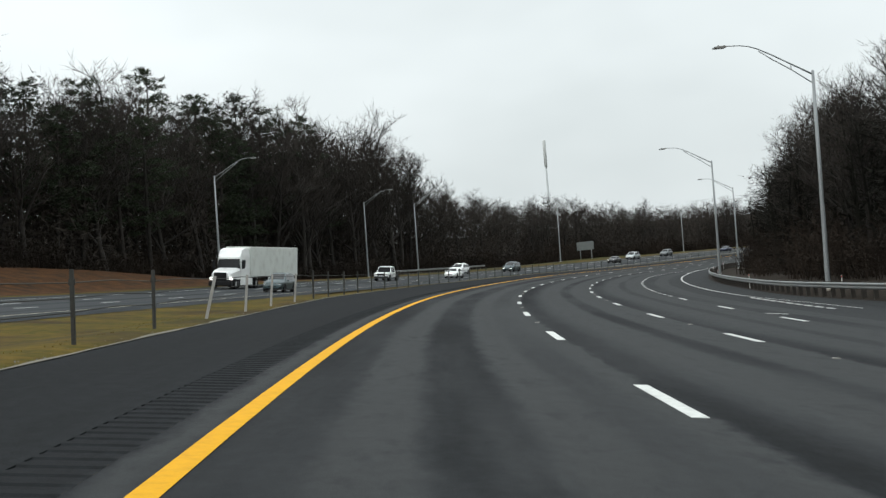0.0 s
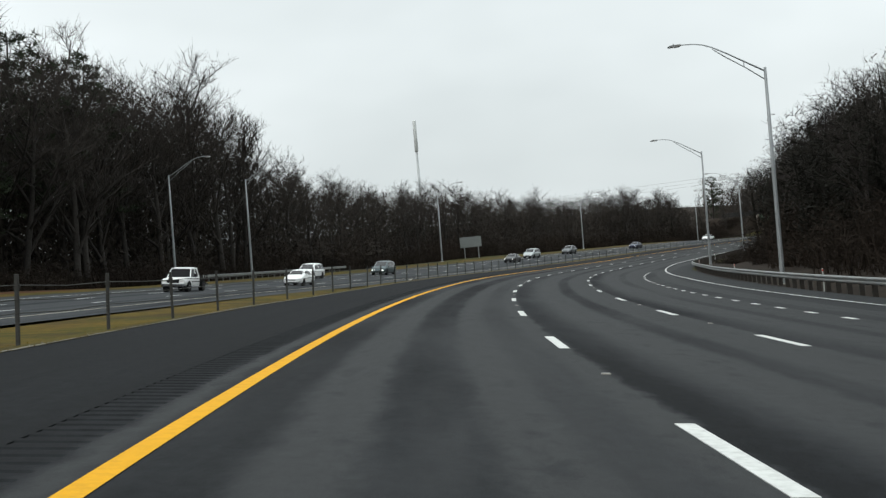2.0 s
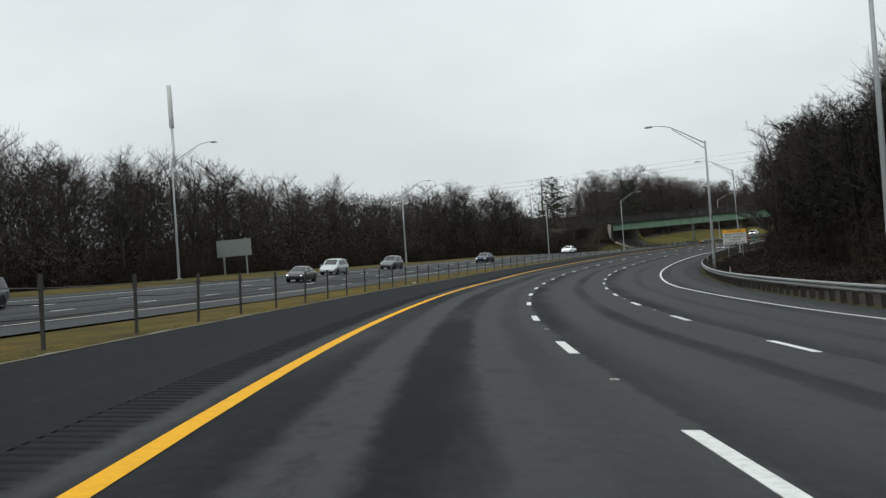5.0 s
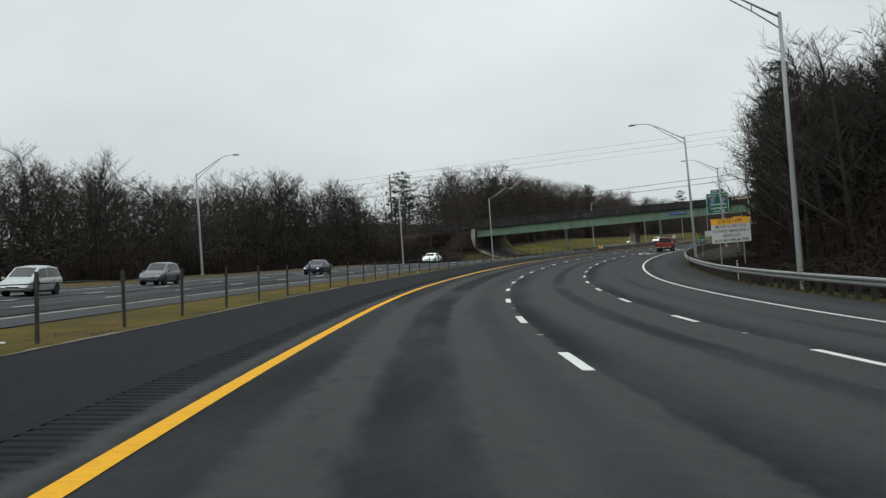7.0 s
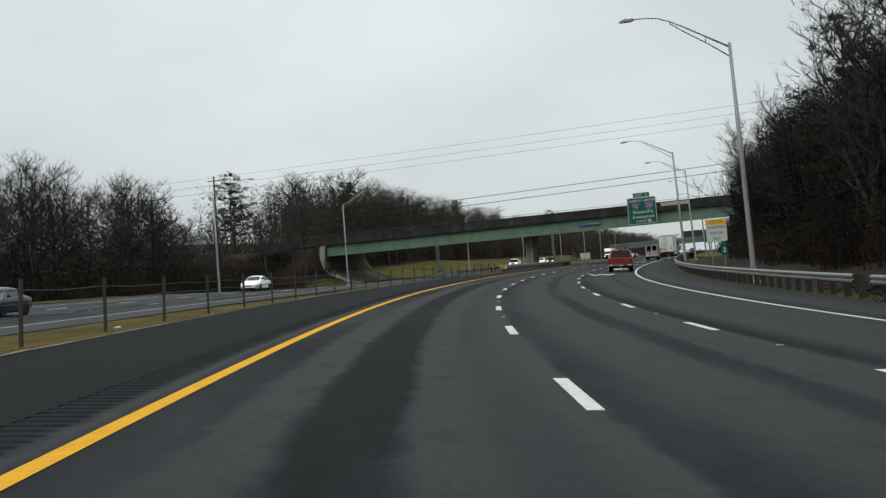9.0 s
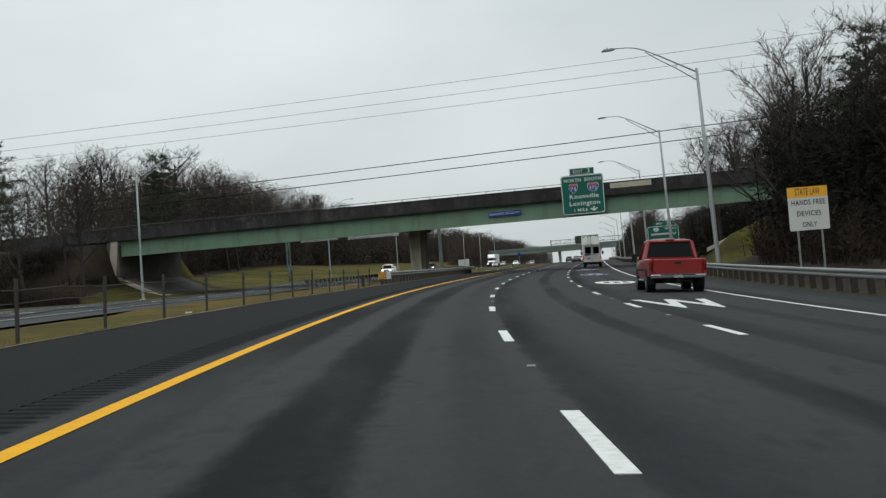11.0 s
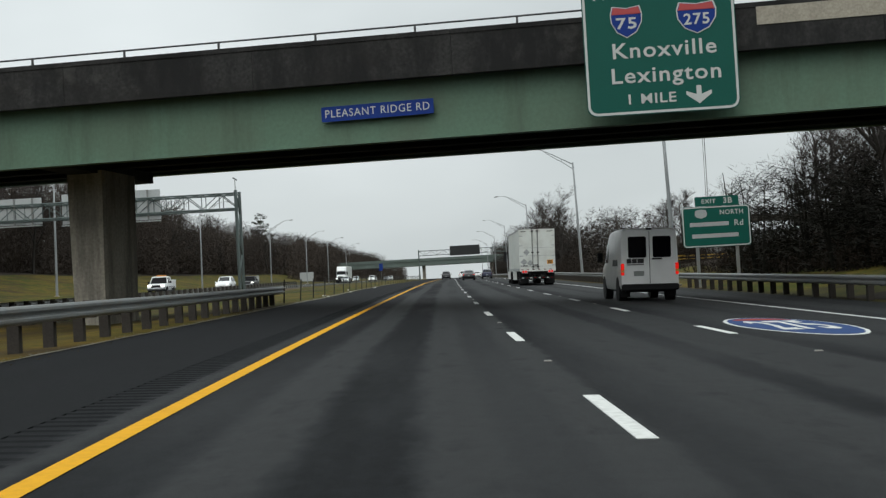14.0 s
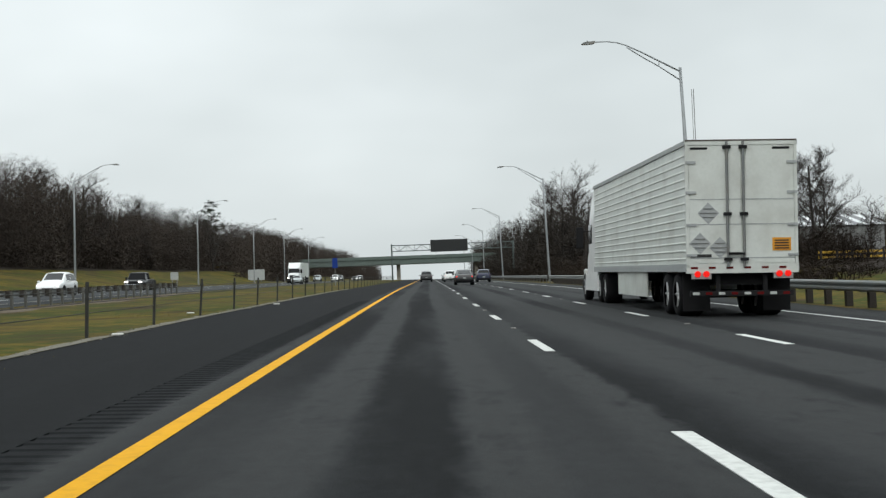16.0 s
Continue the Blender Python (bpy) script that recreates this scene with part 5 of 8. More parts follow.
def pine_tree(seed, height, width):
    """Meshes of an evergreen: straight trunk, uneven boughs carrying tufts of needles."""
    rg = random.Random(seed)
    wood, fine = Shape(), Slivers()
    wood.tube([(0, 0, -0.4), (0.25, 0.1, height * 0.5), (0, 0.2, height * 0.97)], [height * 0.014, height * 0.009, 0.03], 7, False)
    z = height * 0.26
    while z < height * 0.97:
        f = z / height
        for k_ in range(rg.randint(3, 5)):
            reach = width * min(1.0, (1.04 - f) * 2.2) ** 0.8 * rg.uniform(0.35, 1.15) + 0.3
            az = rg.uniform(0, 6.28)
            d = Vector((math.cos(az), math.sin(az), rg.uniform(-0.1, 0.5)))
            a = Vector((0.15, 0.1, z)); b = a + d * reach
            wood.tube([a, b], [0.05 * (1.2 - f), 0.015], 3, False)
            for _ in range(int(4 + reach * 3.6)):
                hub = a.lerp(b, rg.uniform(0.3, 1.05)) + Vector((rg.uniform(-1, 1), rg.uniform(-1, 1), rg.uniform(-0.4, 0.7))) * 0.35
                for _ in range(12):
                    e = Vector((rg.uniform(-1, 1), rg.uniform(-1, 1), rg.uniform(-0.6, 0.9)))
                    fine.blade(hub + e * 0.08, hub + e * rg.uniform(0.22, 0.46), 0.042, rg)
        z += rg.uniform(0.5, 0.9)
    return wood.mesh("trunk", M["bark"], True), mesh("crown", fine.v, fine.f, M["needle"])


def thicket(seed, w, h, n_):
    rg = random.Random(seed)
    sl = Slivers()
    for _ in range(n_):
        a = Vector((rg.uniform(-w, w), rg.uniform(-w * 0.5, w * 0.5), -0.2))
        hh = h * rg.uniform(0.35, 1.0)
        b = a + Vector((rg.uniform(-0.8, 0.8), rg.uniform(-0.8, 0.8), hh))
        sl.blade(a, b, 0.035, rg)
        for _ in range(5):
            o = a.lerp(b, rg.uniform(0.1, 0.95))
            sl.blade(o, o + Vector((rg.uniform(-1, 1), rg.uniform(-1, 1), rg.uniform(-0.1, 0.9))) * rg.uniform(0.5, 1.2), 0.03, rg)
    return mesh("thicket", sl.v, sl.f, M["brush"])


def woodland(seed, height, w, d, trees, fill=2500, thick=0.66, reach_up=0.9, stuff="tangle"):
    """A clump of close-set bare trees, their tangled lower branches and undergrowth, one mesh."""
    rg = random.Random(seed)
    sl = Slivers()
    for _ in range(trees):
        o = Vector((rg.uniform(-w, w), rg.uniform(-d, d), -0.3))
        hh = height * rg.uniform(0.7, 1.05)
        top = o + Vector((rg.uniform(-0.9, 0.9), rg.uniform(-0.9, 0.9), hh * 0.82))
        sl.stem(o, top, 0.10, rg)
        for _ in range(18):
            f = rg.uniform(0.3, 1.0)
            a = o.lerp(top, f)
            az = rg.uniform(0, 6.28)
            b = a + Vector((math.cos(az), math.sin(az), rg.uniform(0.5, 1.4))) * hh * rg.uniform(0.07, 0.17) * (1.25 - 0.5 * f)
            sl.blade(a, b, 0.03, rg)
            for _ in range(12):
                c = a.lerp(b, rg.uniform(0.2, 1))
                sl.blade(c, c + Vector((rg.uniform(-1, 1), rg.uniform(-1, 1), rg.uniform(-0.2, 1.1))) * rg.uniform(0.5, 1.4), 0.014, rg)
    for _ in range(fill):
        z = height * reach_up * rg.random() ** 1.3
        a = Vector((rg.uniform(-w, w), rg.uniform(-d, d), z - 0.3))
        e = Vector((rg.uniform(-1, 1), rg.uniform(-1, 1), rg.uniform(-0.5, 1.0))).normalized()
        k_ = 1.15 - 0.9 * z / height
        sl.blade(a, a + e * rg.uniform(0.5, 1.2), thick * rg.uniform(0.1, 0.27) * k_, rg)
    return mesh("woodland", sl.v, sl.f, M[stuff])


KINDS = [bare_tree(11, 16, 0.75, 0.30), bare_tree(12, 17, 0.55, 0.35), bare_tree(13, 14, 0.9, 0.22), bare_tree(14, 18, 0.5, 0.42), bare_tree(15, 12, 0.8, 0.2, 1300), bare_tree(16, 15, 0.65, 0.28), bare_tree(23, 13, 1.2, 0.2, 3600)]
KH = [16, 17, 14, 18, 12, 15, 13]
OAK = bare_tree(21, 13, 1.3, 0.16, 5200)
FAR_KINDS = [bare_tree(17, 16, 0.75, 0.30, 1900), bare_tree(18, 15, 0.65, 0.28, 1900), bare_tree(22, 13, 1.25, 0.18, 2600)]
FAR_KH = [16, 15, 13]
PINES = [pine_tree(31, 17, 3.4), pine_tree(32, 13, 2.9)]
THICKETS = [thicket(41, 4.2, 3.4, 190), thicket(42, 4.6, 2.6, 180), thicket(43, 4.2, 4.6, 200)]
rng = random.Random(77)


def plant(s, u, height, kind=None, pine=False, name="tree", label="leafless grey-brown broadleaf tree at the highway's edge", group="roadside woods", far=False):
    q = at(s, u, -0.1)
    if pine:
        i = rng.randrange(2)
        tr, cr, h0 = PINES[i][0], PINES[i][1], (17, 13)[i]
        label = "dark evergreen pine standing among bare trees"
    elif far:
        i = rng.randrange(3) if kind is None else kind
        tr, cr, h0 = FAR_KINDS[i][0], FAR_KINDS[i][1], FAR_KH[i]
    else:
        i = rng.randrange(len(KINDS)) if kind is None else kind
        tr, cr, h0 = KINDS[i][0], KINDS[i][1], KH[i]
    k_ = height / h0
    ob = tagged(empty(name, pose(q.x, q.y, q.z, rng.uniform(-3, 3), rng.uniform(-3, 3), rng.uniform(0, 360)) @ Matrix.Diagonal((k_ * rng.uniform(0.9, 1.15), k_ * rng.uniform(0.9, 1.15), k_, 1))), label, "tree", "" if far else group, kind="stuff" if far else "")
    part("trunk", tr, ob)
    part("crown", cr, ob)
    return ob


def brush(s, u, k_=1.0):
    q = at(s, u, -0.1)
    ob = new("thicket", rng.choice(THICKETS))
    ob.matrix_basis = pose(q.x, q.y, q.z, 0, 0, heading(s) + 90 + rng.uniform(-25, 25)) @ Matrix.Diagonal((1.1, 1.0, k_, 1))
    tagged(ob, "tangled brown winter undergrowth along the wood's edge", "undergrowth", kind="stuff")


WOODS = [woodland(51 + i, 15, 8.5, 4.5 + 0.25 * i, 7, 3700, 0.42) for i in range(3)]

HAZE_WOODS = [woodland(62 + i, 15, 8.5, 4.5, 7, 3700, 0.42, stuff="haze_tangle") for i in range(2)]
THIN_WOODS = [woodland(70 + i, 15, 8.5, 4.5, 6, 1300, 0.8) for i in range(2)]
THIN_HILL = [woodland(72 + i, 15, 8.5, 4.5, 5, 1500, 0.75, 0.93, "hill_tangle") for i in range(2)]
FAR_WOODS = [woodland(58 + i, 15, 8.5, 4.5, 7, 3600, 0.46, 0.93, "hill_tangle") for i in range(2)]
HILL_WOODS = [woodland(66 + i, 15, 8.5, 4.5, 9, 8000, 0.27, 0.93, "hill_tangle") for i in range(2)]
FINE_WOODS = [woodland(54 + i, 15, 8.5, 4.5, 8, 3400, 0.38, 0.9, "shade_tangle") for i in range(2)]


def wood_clump(s, u, height, fine=False, far=False, pale=False, hill=False):
    q = at(s, u, -0.2)
    if u > 34 or u < -70 or s > 1000:
        forms = THIN_HILL if far or hill else THIN_WOODS
    else:
        forms = FAR_WOODS if far else HILL_WOODS if hill else FINE_WOODS if fine else HAZE_WOODS if pale else WOODS
    ob = new("woodland", rng.choice(forms))
    ob.matrix_basis = pose(q.x, q.y, q.z, 0, 0, heading(s) + 90 + rng.choice((0, 180)) + rng.uniform(-10, 10)) @ Matrix.Diagonal((1.05, 1.0, height / 13.4, 1))
    tagged(ob, "dense leafless woodland behind the roadside trees", "woodland", kind="stuff")


def row(s0, s1, u0, u1, gap, h0, h1, pines=0.0, far=False):
    s = s0
    while s < s1:
        plant(s + rng.uniform(-gap, gap) * 0.4, rng.uniform(u0, u1), rng.uniform(h0, h1), pine=rng.random() < pines, far=far)
        s += gap


def clumps(s0, s1, u, gap, h0, h1, fine=False):
    for s in np.arange(s0, s1, gap):
        wood_clump(s + rng.uniform(-2, 2), u + rng.uniform(-2, 2), rng.uniform(h0, h1), fine)


# tops of the woods beyond the far carriageway, as heights in the world
LEFT_S = [40, 133, 153, 167, 183, 199, 213, 228, 241, 248, 268, 291, 317, 345, 375, 388, 410, 424, 442, 457, 480]
LEFT_Z = [27.5, 29.5, 33.0, 32.0, 35.5, 35.0, 32.0, 37.0, 35.0, 25.2, 24.2, 21.0, 22.8, 22.0, 21.6, 19.8, 22.4, 24.0, 24.2, 18.5, 19.0]


def left_row(s0, s1, u0, u1, gap, k_, pines=0.0):
    s = s0
    while s < s1:
        s_, u = s + rng.uniform(-gap, gap) * 0.4, rng.uniform(u0, u1)
        plant(s_, u, max(6.0, (tab(s_, LEFT_S, LEFT_Z) - surface(s_, u)) * k_ * rng.uniform(0.88, 1.04)), rng.choice((0, 2, 5, 6, 6)) if s_ > 246 else None, pine=rng.random() < pines)
        s += gap


def left_clumps(s0, s1, u, gap, k_, lift=0.0):
    for s in np.arange(s0, s1, gap):
        s_, u_ = s + rng.uniform(-2, 2), u + rng.uniform(-2, 2)
        wood_clump(s_, u_, max(6.0, (tab(s_, LEFT_S, LEFT_Z) + lift - surface(s_, u_)) * k_ * rng.uniform(0.93, 1.04)), pale=s_ > 246)


left_row(84, 246, -49, -51.5, 5.4, 0.80, 0.2)
left_row(90, 200, -52.5, -56, 4.4, 1.0, 0.55)
left_row(200, 243, -52.5, -56, 4.6, 1.0, 0.15)
left_clumps(80, 243, -54.5, 11.5, 0.8)
left_clumps(84, 243, -61, 11.5, 0.93)
left_clumps(90, 236, -72, 14, 0.85, 2.5)
left_clumps(96, 250, -57, 10, 0.5)
left_row(248, 470, -48.5, -52, 6.2, 0.88)
left_row(250, 462, -53.5, -57, 6.0, 1.02)
left_clumps(250, 470, -52.5, 12.5, 0.70)
left_clumps(252, 484, -62, 13, 0.82, 0.5)
left_clumps(300, 500, -82, 15, 0.85, 2.5)
# the hill past the overpass: tops of its woods, as heights in the world
HILL_S = [520, 545, 583, 626, 680, 746, 800, 930, 975, 1065, 1400, 1900]
HILL_Z = [28.0, 33.5, 37.5, 38.0, 37.5, 37.5, 36.0, 36.5, 35.0, 39.5, 42.0, 46.0]


def hill_row(s0, s1, u0, u1, gap, drop, pines=0.0):
    s = s0
    while s < s1:
        s_, u = s + rng.uniform(-gap, gap) * 0.4, rng.uniform(u0, u1)
        plant(s_, u, max(6.0, tab(s_, HILL_S, HILL_Z) - drop - surface(s_, u) + rng.uniform(-4.0, 0.8)), rng.choice((0, 2, 2)), pine=rng.random() < pines, far=True)
        s += gap


def hill_clumps(s0, s1, u, gap, drop):
    for s in np.arange(s0, s1, gap):
        s_, u_ = s + rng.uniform(-2, 2), u + rng.uniform(-2, 2)
        wood_clump(s_, u_, max(6.0, tab(s_, HILL_S, HILL_Z) - drop - surface(s_, u_) + rng.uniform(-3.0, 1.5)), far=s > 720, hill=True)


hill_row(545, 860, -59, -62, 11.0, 8.5, 0.02)
hill_row(550, 1000, -66, -71, 10.5, 0.5, 0.02)
hill_clumps(538, 900, -62, 12.5, 8.5)
hill_clumps(540, 1000, -70, 13, 6.5)
hill_clumps(560, 1000, -84, 15, 4.0)
hill_clumps(900, 1500, -56, 16, 5.0)
hill_clumps(850, 930, -42, 12, 9.0)
hill_clumps(1500, 2200, -64, 24, 0.0)
hill_clumps(1000, 1700, -72, 17, 4.0)
hill_row(870, 1400, -56, -64, 15, 1.0)
# beside the near carriageway
row(60, 330, 25, 28, 5.0, 9.8, 13.5)
row(66, 450, 31, 36, 6.5, 13, 17, 0.0, True)
row(372, 450, 25.5, 29, 5.0, 11.5, 15.5, 0.05)
row(331, 346, 23.5, 26, 4.0, 12, 15)
row(346, 372, 23.5, 26, 5.0, 14, 18, 0.6)
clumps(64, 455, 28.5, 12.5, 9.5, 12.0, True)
clumps(70, 458, 38, 13, 12.5, 15.5)
row(690, 745, 20, 25, 9, 11, 14)
row(745, 900, 20, 25, 13, 7.5, 11)
clumps(700, 745, 24, 13, 8, 11)
clumps(745, 920, 24, 13, 6.5, 8.5)
clumps(690, 920, 35, 14, 9, 13)
clumps(920, 1400, 34, 17, 16, 21)
# behind the overpass's near ramp and down its slope
row(512, 560, 27.5, 33, 6.0, 8, 11.5)
row(512, 548, 33, 40, 6.0, 10, 14)
clumps(520, 560, 37, 11, 7, 9, True)
clumps(516, 552, 29.5, 8, 5.5, 8, True)
clumps(505, 600, 50, 12, 8, 11)
clumps(580, 660, 84, 13, 8, 10)
clumps(640, 780, 98, 14, 9, 12)
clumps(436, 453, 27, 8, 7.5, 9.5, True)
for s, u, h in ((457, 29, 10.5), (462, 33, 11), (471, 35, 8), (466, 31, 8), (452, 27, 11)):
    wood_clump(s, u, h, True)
# brown undergrowth on the slope beside the overpass's far end
for i in range(26):
    brush(rng.uniform(424, 462), rng.uniform(-52, -43.5), rng.uniform(0.3, 0.6))
row(108, 136, 25.5, 28.5, 6, 13, 15.5)
row(222, 248, 25.5, 28.5, 5, 13, 15.5)
row(250, 298, 25.5, 28.5, 5, 10.5, 13)
row(292, 330, 23.5, 27, 5, 13, 16)
for _ in range(60):
    brush(rng.uniform(232, 345), rng.uniform(17.6, 22.0), rng.uniform(0.12, 0.4))
# trees that stand out
for s, u, h, k_ in ((512, 36, 14, None), (540, 46, 13, 2), (552, 36, 9, 4), (470, 46, 15, 2), (460, 31, 14, 2), (466, 27, 11, 4), (472, 35, 12, 0), (640, 45, 6, 4), (655, 46, 6.5, 2)):
    plant(s, u, h, k_, label="spreading leafless tree on the grass slope")
for s, u, k_ in ((514, 30, 1.0), (520, 33, 1.15), (529, 30, 1.05), (545, 31, 0.9), (620, 33.4, 0.8), (616.5, 31.2, 0.72), (623, 35.0, 0.62), (613, 28.5, 0.6), (738, 23.2, 1.42), (304, 23, 0.95), (317, 22.5, 1.0), (329, 22.8, 0.95), (340, 23, 0.9)):
    q = at(s, u, -0.1)
    ob = tagged(empty("tree", pose(q.x, q.y, q.z, 0, 0, rng.uniform(0, 360)) @ Matrix.Scale(k_, 4)), "broad leafless oak with low spreading limbs", "tree", "roadside woods")
    part("trunk", OAK[0], ob); part("crown", OAK[1], ob)
for s, u, z in ((517, 25.5, 23), (524, 29.5, 25.5), (516, 29, 22.5), (518, 33, 24.5), (519, 38, 21), (537, 36, 22), (549, 36, 22), (590, -58, 28.3), (640, -58, 27.6), (593, -57, 28.5), (486, -43.5, 22), (490, -47, 21), (484, -49, 20), (500, -53, 24.5), (504, -50, 24), (446, 23.5, 21), (452, 25, 22.5), (458, 23.5, 20.5), (464, 25.5, 19.5), (471, 28, 19), (728, 26, 28)):
    plant(s, u, z - surface(s, u), rng.choice((0, 2, 5)), label="tall leafless tree beside the overpass's ramp")
for s, u, z in ((524, -46.5, 25.8), (529, -49, 24.0)):
    plant(s, u, z - surface(s, u), pine=True)
for _ in range(44):
    brush(rng.uniform(470, 496), rng.uniform(-62, -44), rng.uniform(0.3, 0.75))
plant(943, -69.7, 41.0 - surface(943, -69.7), pine=True)
plant(545, -80, 14, pine=True)
plant(508, -64, 15, pine=True)
for s in np.arange(452, 468, 4.0):
    brush(s, 24.5 + rng.uniform(-0.6, 3), rng.uniform(0.7, 1.2))
for s in np.arange(518, 570, 5.0):
    brush(s, 28 + rng.uniform(-1, 3), rng.uniform(0.5, 0.9))
for s in np.arange(590, 640, 5.0):
    brush(s, 24 + rng.uniform(-1, 4), rng.uniform(0.3, 0.55))
for s in (610, 613, 616, 618, 620, 622, 625):
    brush(s, 31.5 + rng.uniform(-1, 2.5) + (s - 616) * 0.3, rng.uniform(0.8, 1.1))
for s in np.arange(84, 480, 7.0):
    brush(s, -58 + rng.uniform(-2, 2), rng.uniform(1.3, 1.9))
for s in np.arange(60, 215, 5.5):
    brush(s, (-50.0 if s < 175 else -47.0) + rng.uniform(-1.2, 1), rng.uniform(0.6, 1.2))
for s in np.arange(205, 476, 7.0):
    brush(s, -47.5 + rng.uniform(-1, 1.5), rng.uniform(0.8, 1.5))
for s in np.arange(530, 830, 8.0):
    brush(s, -60.5 + rng.uniform(-1, 1), rng.uniform(0.9, 1.4))
for s in np.arange(60, 452, 6.5):
    brush(s, 23.6 + rng.uniform(-0.6, 1.2), rng.uniform(0.6, 1.4))
for s in np.arange(640, 900, 9.0):
    brush(s, 20 + rng.uniform(-0.6, 1.2), rng.uniform(0.7, 1.3))

# ---- vehicles ----
def car_paint(name, rgb, metal=0.0, rough=0.35):
    m = mat(name, rgb, rough, metal, vary=0.06, scale=1.0, fine=30, bump=0.0, dirt=[c * 0.6 + 0.03 for c in rgb], dirt_amount=0.35, dirt_scale=1.2)
    b = m.node_tree.nodes["Principled BSDF"]
    b.inputs["Coat Weight"].default_value, b.inputs["Coat Roughness"].default_value = 0.3, 0.15
    return m


def glass_(name, rgb=(0.005, 0.006, 0.007), spec=0.4):
    m = bpy.data.materials.new(name); m.use_nodes = True
    b = m.node_tree.nodes["Principled BSDF"]
    b.inputs["Base Color"].default_value = (*rgb, 1)
    b.inputs["Roughness"].default_value, b.inputs["Specular IOR Level"].default_value = 0.08, spec
    return m


def glow(name, rgb, strength):
    m = bpy.data.materials.new(name); m.use_nodes = True
    b = m.node_tree.nodes["Principled BSDF"]
    b.inputs["Base Color"].default_value = (*rgb, 1)
    b.inputs["Emission Color"].default_value, b.inputs["Emission Strength"].default_value = (*rgb, 1), strength
    b.inputs["Roughness"].default_value = 0.2
    return m


M["c_white"] = car_paint("white_vehicle_paint", (0.84, 0.85, 0.84))
M["c_red"] = car_paint("red_vehicle_paint", (0.20, 0.006, 0.006))
M["c_black"] = car_paint("black_vehicle_paint", (0.012, 0.013, 0.015))
M["c_grey"] = car_paint("grey_vehicle_paint", (0.10, 0.11, 0.115), 0.4)
M["c_teal"] = car_paint("dark_teal_vehicle_paint", (0.035, 0.06, 0.065), 0.3)
M["c_blue"] = car_paint("blue_vehicle_paint", (0.010, 0.016, 0.045), 0.3)
M["c_silver"] = car_paint("silver_vehicle_paint", (0.38, 0.41, 0.41), 0.5)
M["rust_rail"] = mat("dull_brown_steel", (0.07, 0.055, 0.045), 0.7, 0.1, vary=0.3, scale=2, fine=20, bump=0.1)
M["trailer_white"] = mat("dusty_white_trailer_skin", (0.66, 0.69, 0.65), 0.38, 0.0, vary=0.1, scale=0.5, fine=14, bump=0.03, dirt=(0.42, 0.42, 0.38), dirt_amount=0.5, dirt_scale=1.1)
M["car_glass"] = glass_("tinted_vehicle_glass")
M["dark_glass"] = glass_("black_tinted_glass", (0.003, 0.003, 0.004), 0.12)
M["chrome"] = mat("dull_chrome", (0.30, 0.31, 0.32), 0.25, 0.9, vary=0.1, bump=0.0)
M["rim"] = mat("alloy_rim", (0.42, 0.42, 0.42), 0.4, 0.6, vary=0.2, bump=0.0)
M["dark_plastic"] = mat("dark_trim_plastic", (0.013, 0.013, 0.014), 0.75, spec=0.2, vary=0.15, bump=0.05)
M["tail"] = glow("lit_tail_lamp", (0.70, 0.012, 0.008), 0.75)
M["tail_off"] = mat("red_lamp_lens", (0.11, 0.006, 0.006), 0.25, vary=0.1, bump=0)
M["amber"] = mat("amber_lens", (0.6, 0.22, 0.02), 0.3, vary=0.1, bump=0)
M["head"] = glow("lit_headlamp", (1.0, 0.98, 0.92), 2.2)
M["head_off"] = mat("clear_lamp", (0.6, 0.6, 0.58), 0.15, vary=0.05, bump=0)
M["orange"] = mat("orange_label", (0.70, 0.30, 0.02), 0.5, vary=0.1, bump=0)
M["plate"] = mat("pale_number_plate", (0.26, 0.28, 0.27), 0.5, vary=0.1, bump=0)
_wheels = {}


def wheel(parent, x, y, r, w, rim=True, dual=False):
    """A wheel with tyre and rim, its axle along x."""
    key = (round(r, 2), round(w, 2), rim)
    if key not in _wheels:
        prof = [(-w / 2, r * 0.62), (-w / 2, r * 0.9), (-w * 0.38, r), (w * 0.38, r), (w / 2, r * 0.9), (w / 2, r * 0.62)]
        n_ = 20
        vs = [(px, q * math.cos(2 * math.pi * k_ / n_), q * math.sin(2 * math.pi * k_ / n_)) for px, q in prof for k_ in range(n_)]
        fs = [(a * n_ + k_, a * n_ + (k_ + 1) % n_, (a + 1) * n_ + (k_ + 1) % n_, (a + 1) * n_ + k_) for a in range(5) for k_ in range(n_)]
        tyre = mesh("tyre", vs, fs, M["black"], True)
        sh = Shape()
        for sx in (-1, 1):
            sh.tube([(sx * w * 0.30, 0, 0), (sx * w * 0.36, 0, 0)], [r * 0.62, r * 0.6], 18)
            sh.tube([(sx * w * 0.36, 0, 0), (sx * w * 0.46, 0, 0)], [r * 0.2, r * 0.16], 10)
            for a in range(5):
                c, s = math.cos(a * 1.2566), math.sin(a * 1.2566)
                sh.tube([(sx * w * 0.41, c * r * 0.1, s * r * 0.1), (sx * w * 0.40, c * r * 0.6, s * r * 0.6)], r * 0.08, 4)
        _wheels[key] = (tyre, sh.mesh("rim", M["rim"] if rim else M["dark_plastic"]))
    t, rm = _wheels[key]
    e = part("wheel", t, parent, m=Matrix.Translation((x, y, r)))
    part("rim", rm, e)
    return e


